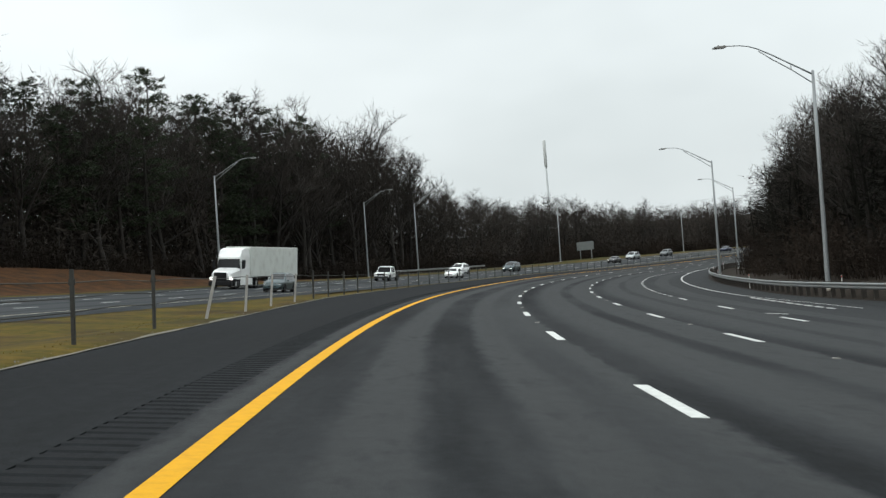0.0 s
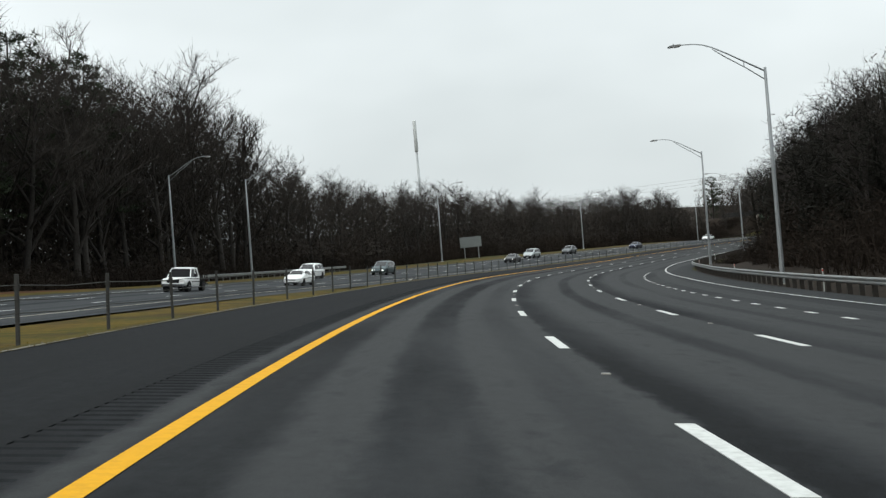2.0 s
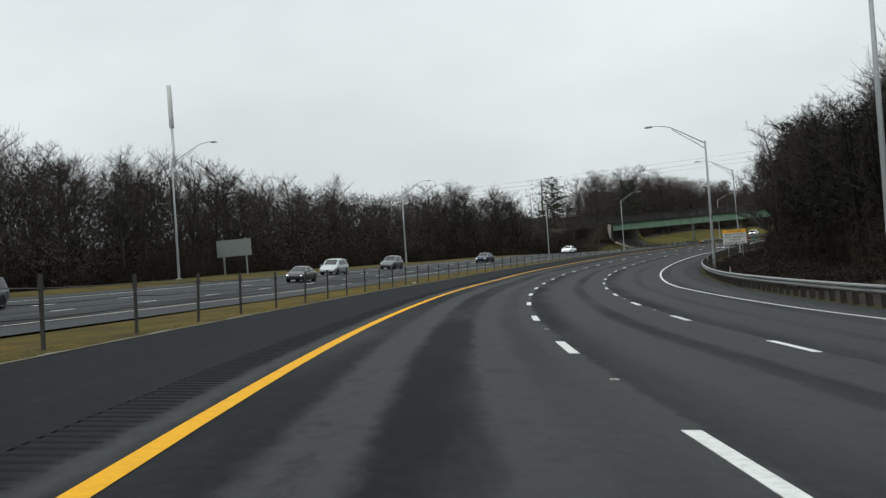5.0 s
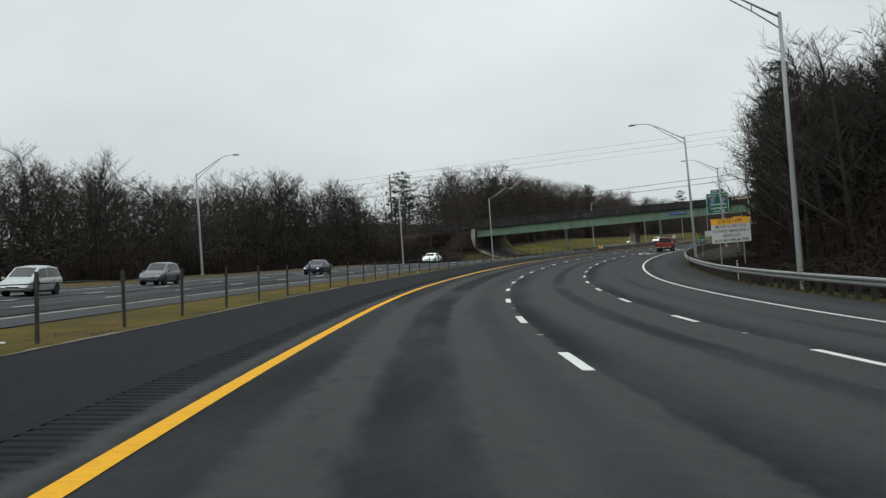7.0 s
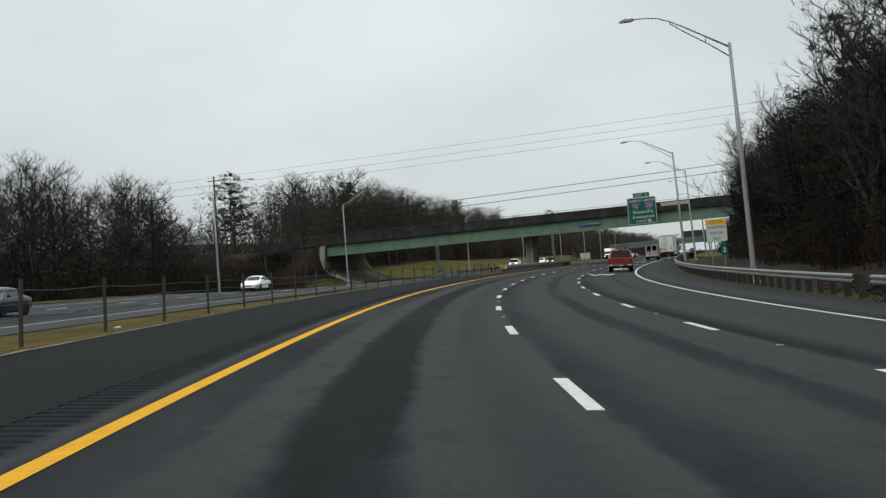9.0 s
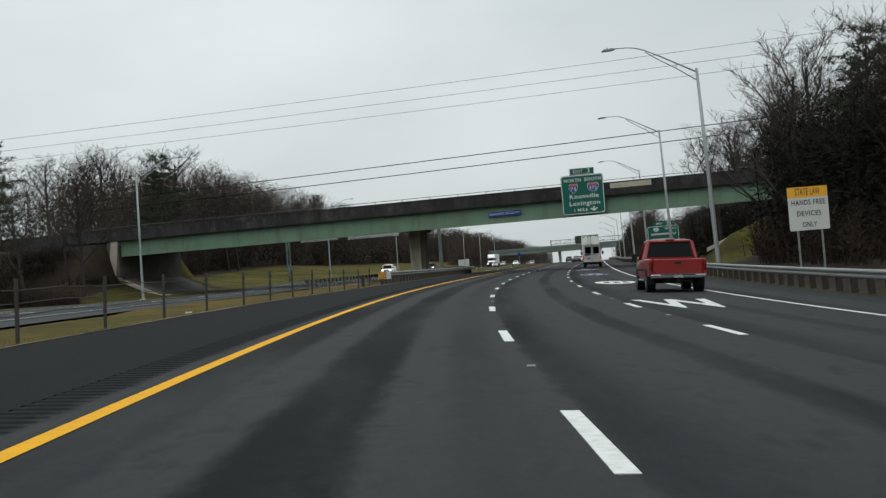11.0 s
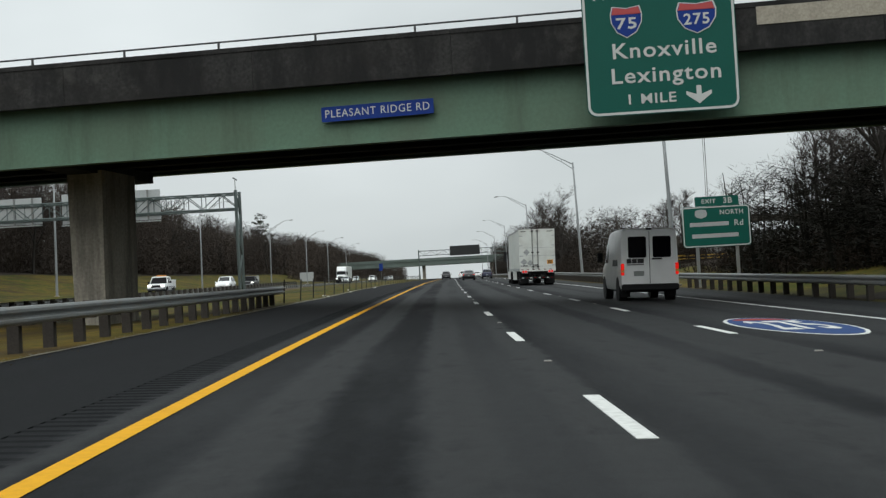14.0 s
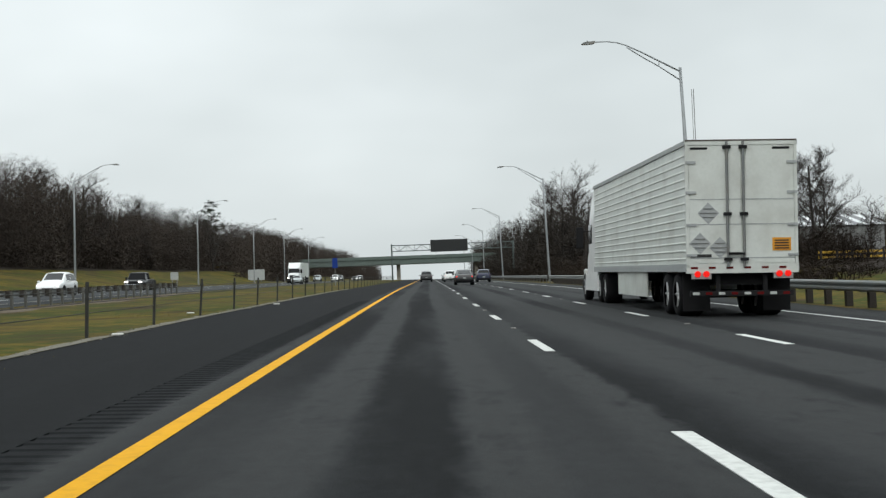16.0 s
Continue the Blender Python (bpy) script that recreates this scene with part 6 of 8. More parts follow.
def loft(rings, caps=True):
    """A closed skin through rings of equally many points."""
    n_ = len(rings[0])
    vs = [q for r in rings for q in r]
    fs = [(i * n_ + j, i * n_ + (j + 1) % n_, (i + 1) * n_ + (j + 1) % n_, (i + 1) * n_ + j) for i in range(len(rings) - 1) for j in range(n_)]
    if caps:
        fs += [tuple(range(n_ - 1, -1, -1)), tuple((len(rings) - 1) * n_ + j for j in range(n_))]
    return vs, fs


def body_ring(y, w, z0, z1, tuck=0.9, shoulder=0.94):
    """A body section: sills tucked in, flanks upright, rounded shoulders."""
    zm = z0 + (z1 - z0) * 0.45
    half = [(w * tuck, z0), (w * 0.985, z0 + 0.12), (w, zm), (w * 0.99, z1 - 0.1), (w * shoulder, z1 - 0.02), (w * 0.8, z1)]
    return [(x, y, z) for x, z in half] + [(-x, y, z) for x, z in reversed(half)]


def frustum(yb0, yb1, wb, zb, yt0, yt1, wt, zt):
    return [[(wb, yb0, zb), (wb, yb1, zb), (-wb, yb1, zb), (-wb, yb0, zb)], [(wt, yt0, zt), (wt, yt1, zt), (-wt, yt1, zt), (-wt, yt0, zt)]]


def glazing(ob, rings, label):
    """Windscreen, rear and side windows as panes of their own, between a lower and an upper ring of four corners."""
    lo, up = [[Vector(q) for q in r] for r in rings]
    mid = sum(lo + up, Vector()) / 8
    for name, i, j in (("side_window", 0, 1), ("windscreen", 1, 2), ("side_window", 2, 3), ("rear_window", 3, 0)):
        q = [lo[i], lo[j], up[j], up[i]]
        n_ = (q[1] - q[0]).cross(q[3] - q[0]).normalized()
        if n_.dot(q[0] - mid) < 0:
            n_.negate()
        me = mesh(name, q + [p_ - n_ * 0.05 for p_ in q], [(0, 1, 2, 3), (7, 6, 5, 4), (0, 4, 5, 1), (1, 5, 6, 2), (2, 6, 7, 3), (3, 7, 4, 0)], M["dark_glass"])
        part(name, me, ob, label)


# stations of a car's body from tail to nose: place along it, width, sill, belt line, top and width of the top
CAR_FORMS = {
    "sedan": dict(L=4.75, W=1.82, r=0.33, axles=(-1.38, 1.42), glass=(2, 3, 5, 6), rings=[
        (-2.37, 0.84, 0.42, 0.66, 0.74, 0.74), (-2.28, 0.93, 0.32, 0.88, 0.97, 0.78), (-1.72, 0.98, 0.25, 0.96, 1.04, 0.80), (-0.80, 1.0, 0.22, 0.95, 1.40, 0.70),
        (-0.15, 1.0, 0.22, 0.94, 1.46, 0.72), (0.42, 1.0, 0.22, 0.92, 1.39, 0.70), (1.22, 0.99, 0.22, 0.90, 0.99, 0.82), (1.85, 0.97, 0.24, 0.81, 0.88, 0.78), (2.22, 0.91, 0.28, 0.68, 0.74, 0.72), (2.37, 0.80, 0.36, 0.52, 0.58, 0.62)]),
    "suv": dict(L=4.65, W=1.88, r=0.36, axles=(-1.36, 1.40), glass=(1, 2, 4, 5), rings=[
        (-2.32, 0.90, 0.42, 0.78, 0.95, 0.82), (-2.26, 0.95, 0.36, 1.0, 1.12, 0.80), (-1.88, 0.99, 0.28, 1.03, 1.60, 0.72), (-0.9, 1.0, 0.26, 1.02, 1.70, 0.74),
        (0.22, 1.0, 0.26, 1.0, 1.64, 0.73), (1.10, 0.99, 0.26, 0.98, 1.09, 0.84), (1.82, 0.97, 0.28, 0.92, 0.99, 0.80), (2.18, 0.91, 0.32, 0.78, 0.84, 0.74), (2.33, 0.82, 0.40, 0.58, 0.64, 0.64)]),
    "minivan": dict(L=5.1, W=1.98, r=0.34, axles=(-1.55, 1.50), glass=(1, 2, 4, 5), rings=[
        (-2.55, 0.90, 0.42, 0.78, 0.95, 0.84), (-2.48, 0.95, 0.34, 1.0, 1.16, 0.82), (-2.12, 0.99, 0.26, 1.02, 1.64, 0.76), (-1.0, 1.0, 0.24, 1.02, 1.75, 0.78),
        (0.55, 1.0, 0.24, 1.0, 1.67, 0.76), (1.62, 0.98, 0.24, 0.96, 1.06, 0.84), (2.14, 0.95, 0.27, 0.83, 0.90, 0.80), (2.43, 0.88, 0.32, 0.67, 0.73, 0.72), (2.54, 0.78, 0.38, 0.50, 0.56, 0.62)]),
}


def car_ring(y, k_, sill, belt, top, kt, w):
    """One section of a car: sill, flank, belt line, roof rail and crown, on both sides."""
    half = [(0.86 * k_ * w, sill), (0.97 * k_ * w, sill + 0.1), (k_ * w, (sill + belt) / 2 + 0.06), (0.985 * k_ * w, belt - 0.06), (0.95 * k_ * w, belt), (kt * w, top - 0.05), (kt * 0.86 * w, top - 0.008), (kt * 0.45 * w, top + 0.012)]
    return [Vector((x, y, z)) for x, z in half] + [Vector((-x, y, z)) for x, z in reversed(half)]


def pane(name, grid, parent, label):
    """A curved pane: rows of points, pushed a little out of the body, with thickness."""
    nr, nc = len(grid), len(grid[0])
    vs = [q for r in grid for q in r]
    mid = sum(vs, Vector()) / len(vs)
    n_ = (grid[0][-1] - grid[0][0]).cross(grid[-1][0] - grid[0][0]).normalized()
    if n_.dot(mid - Vector((0, mid.y * 0.6, 0.7))) < 0:
        n_.negate()
    vs = [q + n_ * 0.012 for q in vs] + [q - n_ * 0.03 for q in vs]
    o = nr * nc
    fs = [(i * nc + j, i * nc + j + 1, (i + 1) * nc + j + 1, (i + 1) * nc + j) for i in range(nr - 1) for j in range(nc - 1)]
    rim = [j for j in range(nc)] + [i * nc + nc - 1 for i in range(1, nr)] + [(nr - 1) * nc + j for j in range(nc - 2, -1, -1)] + [i * nc for i in range(nr - 2, 0, -1)]
    fs += [(rim[i], rim[(i + 1) % len(rim)], rim[(i + 1) % len(rim)] + o, rim[i] + o) for i in range(len(rim))]
    return part(name, mesh(name, vs, fs, M["car_glass"]), parent, label)


def car(s, u, turn, paint_, label, kind="sedan", lit=False, scale=1.0, name=None, brake=False):
    """A passenger car: one drawn-out body with panes let into its upper part; y is forward."""
    P = CAR_FORMS[kind]
    L, W, r = P["L"], P["W"] / 2, P["r"]
    ob = tagged(empty(name or {"sedan": "car", "suv": "car", "minivan": "minivan"}[kind], lie(s, u, 0.0, turn) @ Matrix.Scale(scale, 4)), label, "car")
    rings = [car_ring(*q, W) for q in P["rings"]]
    me = mesh("body", *loft(rings), paint_, True)
    me.set_sharp_from_angle(angle=radians(38))
    part("body", me, ob)
    g0, g1, g2, g3 = P["glass"]
    across = lambda a, b, f: [a[i].lerp(b[i], f) for i in (5, 6, 7, 8, 9, 10)]

    def pinch(row_):
        c = sum(row_, Vector()) / len(row_)
        return [c + (q - c) * 0.93 for q in row_]
    pane("windscreen", [pinch(across(rings[g3], rings[g2], f)) for f in (0.10, 0.5, 0.94)], ob, "windscreen reflecting the grey sky")
    pane("rear_window", [pinch(across(rings[g0], rings[g1], f)) for f in (0.14, 0.5, 0.92)], ob, "dark rear window")
    cols = [(g0, 0.55)] + [(i, f) for i in range(g1, g2) for f in (0.0, 0.5)] + [(g2, 0.0), (g2, 0.55)]
    ys = [rings[i][4].lerp(rings[i + 1][4], f).y for i, f in cols]
    cuts = [ys[0], 0.35 * ys[0] + 0.65 * ys[-1] - 0.55, ys[-1]] if kind == "sedan" else [ys[0], 0.6 * ys[0] + 0.4 * ys[-1] - 0.35, 0.3 * ys[0] + 0.7 * ys[-1] - 0.45, ys[-1]]

    def side_at(y, sx):
        for i in range(len(rings) - 1):
            if rings[i][4].y <= y <= rings[i + 1][4].y:
                f = (y - rings[i][4].y) / (rings[i + 1][4].y - rings[i][4].y)
                lo, hi = (rings[i][k_].lerp(rings[i + 1][k_], f) for k_ in (4, 5))
                lo, hi = lo.lerp(hi, 0.08), lo.lerp(hi, 0.90)
                return [Vector((sx * q.x, q.y, q.z)) for q in (lo, hi)]
    for sx in (-1, 1):
        for a, b in zip(cuts, cuts[1:]):
            pane("side_window", [side_at(y, sx) for y in np.linspace(a + 0.035, b - 0.035, 6)], ob, "dark side window")
        for y in P["axles"]:
            wheel(ob, sx * (W - 0.115), y, r, 0.22)
            part("wheel_arch", Shape().tube([(sx * (W - 0.26), y, r + 0.02), (sx * (W * 1.0 + 0.004), y, r + 0.02)], r * 1.1, 20).mesh("wheel_arch", M["dark_plastic"]), ob)
        nose, tail = P["rings"][-2], P["rings"][1]
        yn, yt = nose[0], tail[0]
        part("headlamp", Shape().prism([(sx * W * 0.60 - 0.2, nose[3] - 0.13), (sx * W * 0.60 + 0.2, nose[3] - 0.10), (sx * W * 0.62 + 0.2, nose[3] + 0.0), (sx * W * 0.6 - 0.16, nose[3] - 0.02)], yn - 0.28, yn + 0.06).mesh("headlamp", M["head"] if lit else M["head_off"]), ob)
        part("tail_lamp", Shape().box(sx * W * 0.76 - 0.12, yt - 0.055, tail[3] - 0.2, sx * W * 0.76 + 0.12, yt + 0.12, tail[3] - 0.02, bevel=0.03).mesh("tail_lamp", M["tail"] if brake else M["tail_off"]), ob)
        ym = P["rings"][g3][0] - 0.32
        part("mirror", Shape().box(sx * (W + 0.09) - 0.1, ym, 0.97, sx * (W + 0.09) + 0.1, ym + 0.13, 1.1, bevel=0.03).mesh("mirror", paint_), ob)
        for y in (cuts[1] + 0.12, cuts[1] - 0.85):
            part("door_handle", Shape().box(sx * W - 0.016, y, 0.84, sx * W + 0.016, y + 0.18, 0.87).mesh("door_handle", M["dark_plastic"]), ob)
        part("sill_trim", Shape().box(sx * W * 0.95 - 0.03, P["axles"][0] + r, 0.2, sx * W * 0.95 + 0.03, P["axles"][1] - r, 0.3).mesh("sill_trim", M["dark_plastic"]), ob)
    yf, yr = P["rings"][-1][0], P["rings"][0][0]
    part("grille", Shape().box(-W * 0.42, yf - 0.2, 0.50, W * 0.42, yf + 0.012, 0.58, bevel=0.02).mesh("grille", M["dark_plastic"]), ob)
    part("air_intake", Shape().box(-W * 0.6, yf - 0.2, 0.27, W * 0.6, yf - 0.02, 0.41, bevel=0.03).mesh("air_intake", M["dark_plastic"]), ob)
    part("bumper", Shape().box(-W * 0.80, yr - 0.02, 0.36, W * 0.80, yr + 0.2, 0.54, bevel=0.05).mesh("bumper", M["dark_plastic"]), ob)
    part("number_plate", Shape().box(-0.16, yr - 0.032, 0.60, 0.16, yr - 0.005, 0.74).mesh("number_plate", M["plate"]), ob)
    return ob


def pickup(s, u, turn, paint_, label, L=5.4, W=2.0, H=1.85, flatbed=False, lit=False, utility=False):
    """A pickup: cab, open bed with tailgate, step bumper."""
    ob = tagged(empty("pickup_truck", lie(s, u, 0.0, turn)), label, "pickup truck")
    w = W / 2
    yb = -L / 2 + 0.12                 # back of the bed
    yc = yb + 1.95                     # back of the cab
    yf = L / 2
    rings = [body_ring(y, w * k_, z0, z1) for y, k_, z0, z1 in ((yc, 0.99, 0.42, 1.17), (yc + 0.4, 1, 0.42, 1.17), (yc + 1.6, 1, 0.42, 1.15), (yc + 1.9, 0.99, 0.42, 1.14), (yf - 0.45, 0.96, 0.45, 1.06), (yf - 0.12, 0.93, 0.5, 1.0), (yf, 0.88, 0.55, 0.9))]
    me = mesh("body", *loft(rings), paint_, True)
    me.set_sharp_from_angle(angle=radians(30))
    part("body", me, ob)
    # cab
    glazing(ob, frustum(yc + 0.03, yc + 2.05, w * 0.93, 1.1, yc + 0.22, yc + 1.45, w * 0.76, H - 0.04), "dark glass")
    part("roof", mesh("roof", *loft([[(w * 0.79, yc + 0.16, H - 0.09), (w * 0.79, yc + 1.5, H - 0.09), (-w * 0.79, yc + 1.5, H - 0.09), (-w * 0.79, yc + 0.16, H - 0.09)], [(w * 0.77, yc + 0.2, H - 0.01), (w * 0.77, yc + 1.45, H - 0.01), (-w * 0.77, yc + 1.45, H - 0.01), (-w * 0.77, yc + 0.2, H - 0.01)], [(w * 0.6, yc + 0.35, H + 0.03), (w * 0.6, yc + 1.3, H + 0.03), (-w * 0.6, yc + 1.3, H + 0.03), (-w * 0.6, yc + 0.35, H + 0.03)]]), paint_, True), ob)
    sh = Shape()
    for sx in (-1, 1):
        for a, b, r in ((yc + 0.05, yc + 0.24, 0.085), (yc + 2.02, yc + 1.43, 0.05), (yc + 0.75, yc + 0.75, 0.05)):
            part("pillar", Shape().tube([(sx * w * 0.93, a, 1.1), (sx * w * 0.77, b, H - 0.06)], r, 6).mesh("pillar", paint_), ob)
    part("cab_back", Shape().box(-w * 0.93, yc, 1.05, w * 0.93, yc + 0.06, 1.22).mesh("cab_back", paint_), ob)
    part("third_brake_lamp", Shape().box(-0.16, yc + 0.14, H - 0.03, 0.16, yc + 0.2, H + 0.015).mesh("third_brake_lamp", M["tail_off"]), ob)
    if flatbed:
        bed = part("flatbed", Shape().box(-w * 0.98, yb - 0.1, 0.88, w * 0.98, yc - 0.06, 0.98).mesh("flatbed", M["dark_plastic"]), ob, "dark steel flatbed")
        for k_ in range(4):
            part("stake", Shape().box(-w * 0.98, yb + k_ * 0.55, 0.98, -w * 0.92, yb + 0.08 + k_ * 0.55, 1.25).mesh("stake", M["dark_plastic"]), bed)
        part("headboard", Shape().box(-w * 0.95, yc - 0.12, 0.98, w * 0.95, yc - 0.07, 1.45).mesh("headboard", M["dark_plastic"]), ob)
    elif utility:
        part("service_box", Shape().box(-w, yb, 0.62, w, yc - 0.05, 1.5, bevel=0.03).mesh("service_box", paint_), ob, "white service box")
        part("light_bar", Shape().box(-0.5, yc + 0.5, H + 0.03, 0.5, yc + 0.75, H + 0.16, bevel=0.03).mesh("light_bar", M["amber"]), ob)
    else:
        sh = Shape()
        for sx in (-1, 1):
            a, b = sorted((sx * w * 0.99, sx * w * 0.86))
            sh.box(a, yb, 0.55, b, yc - 0.03, 1.17, bevel=0.035)
        sh.box(-w * 0.86, yb + 0.02, 0.62, w * 0.86, yc - 0.04, 0.7).box(-w * 0.86, yc - 0.1, 0.7, w * 0.86, yc - 0.04, 1.16)
        part("bed", sh.mesh("bed", paint_), ob)
        tg = part("tailgate", Shape().box(-w * 0.84, yb - 0.02, 0.62, w * 0.84, yb + 0.06, 1.16, bevel=0.02).mesh("tailgate", paint_), ob)
        part("handle", Shape().box(-0.12, yb - 0.035, 0.99, 0.12, yb - 0.018, 1.06).mesh("handle", M["dark_plastic"]), tg)
        for k_ in range(9):
            part("maker_bar", Shape().box(-0.56 + k_ * 0.125, yb - 0.03, 0.82, -0.47 + k_ * 0.125, yb - 0.018, 0.93).mesh("maker_bar", M["c_red"]), tg)
    for sx in (-1, 1):
        part("tail_lamp", Shape().box(sx * w * 0.935 - 0.05, yb - 0.022, 0.76, sx * w * 0.935 + 0.05, yb + 0.05, 1.10, bevel=0.02).mesh("tail_lamp", M["tail_off"]), ob)
        part("headlamp", Shape().box(sx * w * 0.7 - 0.2, yf - 0.2, 0.78, sx * w * 0.7 + 0.2, yf + 0.01, 0.96, bevel=0.03).mesh("headlamp", M["head"] if lit else M["head_off"]), ob)
        mr = part("mirror", Shape().box(sx * (w + 0.16) - 0.1, yc + 1.45, 1.12, sx * (w + 0.16) + 0.1, yc + 1.58, 1.38, bevel=0.03).mesh("mirror", M["dark_plastic"]), ob)
        part("side_trim", Shape().box(sx * w - 0.012, yb + 1.6, 0.74, sx * w + 0.012, yf - 1.5, 0.80).mesh("side_trim", M["dark_plastic"]), ob)
        part("door_handle", Shape().box(sx * w - 0.02, yc + 0.78, 1.0, sx * w + 0.02, yc + 0.95, 1.04).mesh("door_handle", M["chrome"]), ob)
        part("step_bar", Shape().tube([(sx * w * 0.95, yc - 0.1, 0.4), (sx * w * 0.95, yc + 2.0, 0.4)], 0.05, 8).mesh("step_bar", M["chrome"]), ob)
        part("mud_flap", Shape().box(sx * w * 0.84 - 0.12, yb + 0.55, 0.26, sx * w * 0.84 + 0.12, yb + 0.57, 0.6).mesh("mud_flap", M["dark_plastic"]), ob)
    part("bumper", Shape().box(-w * 0.97, yb - 0.17, 0.49, w * 0.97, yb - 0.03, 0.63, bevel=0.03).box(-w * 0.6, yb - 0.172, 0.63, w * 0.6, yb - 0.05, 0.65).mesh("bumper", M["chrome"]), ob, "dented chrome step bumper")
    part("number_plate", Shape().box(-0.15, yb - 0.184, 0.51, 0.15, yb - 0.171, 0.61).mesh("number_plate", M["plate"]), ob)
    part("tow_hitch", Shape().box(-0.04, yb - 0.32, 0.38, 0.04, yb - 0.1, 0.45).tube([(0, yb - 0.29, 0.45), (0, yb - 0.29, 0.53)], 0.035, 8).mesh("tow_hitch", M["dark_plastic"]), ob)
    part("frame", Shape().box(-w * 0.5, yb, 0.36, w * 0.5, yf - 0.6, 0.56).tube([(-w * 0.8, yb + 1.05, 0.37), (w * 0.8, yb + 1.05, 0.37)], 0.07, 8).mesh("frame", M["dark_plastic"]), ob)
    part("front_bumper", Shape().box(-w * 0.92, yf - 0.15, 0.42, w * 0.92, yf + 0.08, 0.66, bevel=0.04).mesh("front_bumper", M["chrome"]), ob)
    part("grille", Shape().box(-w * 0.5, yf - 0.1, 0.7, w * 0.5, yf + 0.015, 0.96, bevel=0.02).mesh("grille", M["dark_plastic"]), ob)
    for y in (yb + 1.05, yf - 0.95):
        for sx in (-1, 1):
            wheel(ob, sx * (w - 0.13), y, 0.38, 0.27)
            part("wheel_arch", Shape().tube([(sx * (w - 0.3), y, 0.42), (sx * (w + 0.004), y, 0.42)], 0.425, 18).mesh("wheel_arch", M["dark_plastic"]), ob)
    return ob


def cargo_van(s, u, turn, label):
    """A tall panel van, its rear doors with two dark windows."""
    ob = tagged(empty("cargo_van", lie(s, u, 0.0, turn)), label, "van")
    w, L = 0.97, 5.6
    yr, yf = -L / 2, L / 2

    def ring(y, k_, z0, z1, kt):
        half = [(w * k_ * 0.95, z0), (w * k_, z0 + 0.15), (w * k_, 1.1), (w * k_ * (0.5 + kt / 2), z1 * 0.75 + 0.25), (w * kt, z1 - 0.09), (w * kt * 0.9, z1)]
        return [(x, y, z) for x, z in half] + [(-x, y, z) for x, z in reversed(half)]
    rings = [ring(yr, 1, 0.42, 2.43, 0.93), ring(yr + 0.06, 1.0, 0.4, 2.46, 0.94), ring(-0.5, 1, 0.38, 2.47, 0.94), ring(yf - 1.9, 1, 0.38, 2.44, 0.88), ring(yf - 1.55, 1, 0.38, 2.3, 0.86), ring(yf - 0.95, 0.99, 0.38, 1.5, 0.9), ring(yf - 0.25, 0.95, 0.42, 1.15, 0.9), ring(yf, 0.86, 0.48, 0.85, 0.82)]
    me = mesh("body", *loft(rings), M["c_white"], True)
    me.set_sharp_from_angle(angle=radians(26))
    part("body", me, ob)
    for sx in (-1, 1):
        door = part("rear_door", Shape().add([(sx * 0.012, yr - 0.012, 0.55), (sx * 0.86, yr - 0.012, 0.55), (sx * 0.88, yr - 0.012, 1.2), (sx * 0.83, yr - 0.012, 2.35), (sx * 0.012, yr - 0.012, 2.36), (sx * 0.012, yr + 0.05, 0.55), (sx * 0.86, yr + 0.05, 0.55), (sx * 0.88, yr + 0.05, 1.2), (sx * 0.83, yr + 0.05, 2.35), (sx * 0.012, yr + 0.05, 2.36)],
                   [(0, 1, 2, 3, 4), (0, 5, 6, 1), (1, 6, 7, 2), (2, 7, 8, 3), (3, 8, 9, 4), (4, 9, 5, 0)]).mesh("rear_door", M["c_white"]), ob)
        part("window", Shape().prism([(q + sx * 0.42, z + 1.83) for q, z in rounded(0.62, 0.72, 0.06)], yr - 0.026, yr - 0.014).mesh("window", M["dark_glass"]), door, "black tinted window")
        for z in (0.75, 1.45, 2.1):
            part("hinge", Shape().box(sx * 0.86 - 0.05, yr - 0.03, z, sx * 0.86 + 0.03, yr - 0.013, z + 0.05).mesh("hinge", M["c_white"]), door)
        part("tail_lamp", Shape().box(sx * 0.92 - 0.055, yr - 0.03, 0.88, sx * 0.92 + 0.055, yr + 0.1, 1.28, bevel=0.02).mesh("tail_lamp", M["tail"]), ob, "lit red tail lamp")
        part("indicator", Shape().box(sx * 0.92 - 0.05, yr - 0.035, 0.98, sx * 0.92 + 0.05, yr + 0.05, 1.07).mesh("indicator", M["amber"]), ob)
        part("mirror", Shape().box(sx * 1.17 - 0.1, yf - 1.5, 1.35, sx * 1.17 + 0.1, yf - 1.38, 1.72, bevel=0.03).mesh("mirror", M["dark_plastic"]), ob)
        part("side_window", Shape().add([(sx * 0.968, yf - 1.5, 1.32), (sx * 0.968, yf - 2.15, 1.32), (sx * 0.915, yf - 2.15, 2.0), (sx * 0.918, yf - 1.72, 2.0), (sx * 0.985, yf - 1.5, 1.32), (sx * 0.985, yf - 2.15, 1.32), (sx * 0.932, yf - 2.15, 2.0), (sx * 0.935, yf - 1.72, 2.0)], [(0, 1, 2, 3), (7, 6, 5, 4), (0, 4, 5, 1), (1, 5, 6, 2), (2, 6, 7, 3), (3, 7, 4, 0)]).mesh("side_window", M["car_glass"]), ob)
        part("rub_strip", Shape().box(sx * 0.972 - 0.012, yr + 0.2, 0.86, sx * 0.972 + 0.012, yf - 0.9, 0.93).mesh("rub_strip", M["c_white"]), ob)
        part("mud_flap", Shape().box(sx * 0.78 - 0.15, yr + 0.42, 0.14, sx * 0.78 + 0.15, yr + 0.44, 0.6).mesh("mud_flap", M["dark_plastic"]), ob)
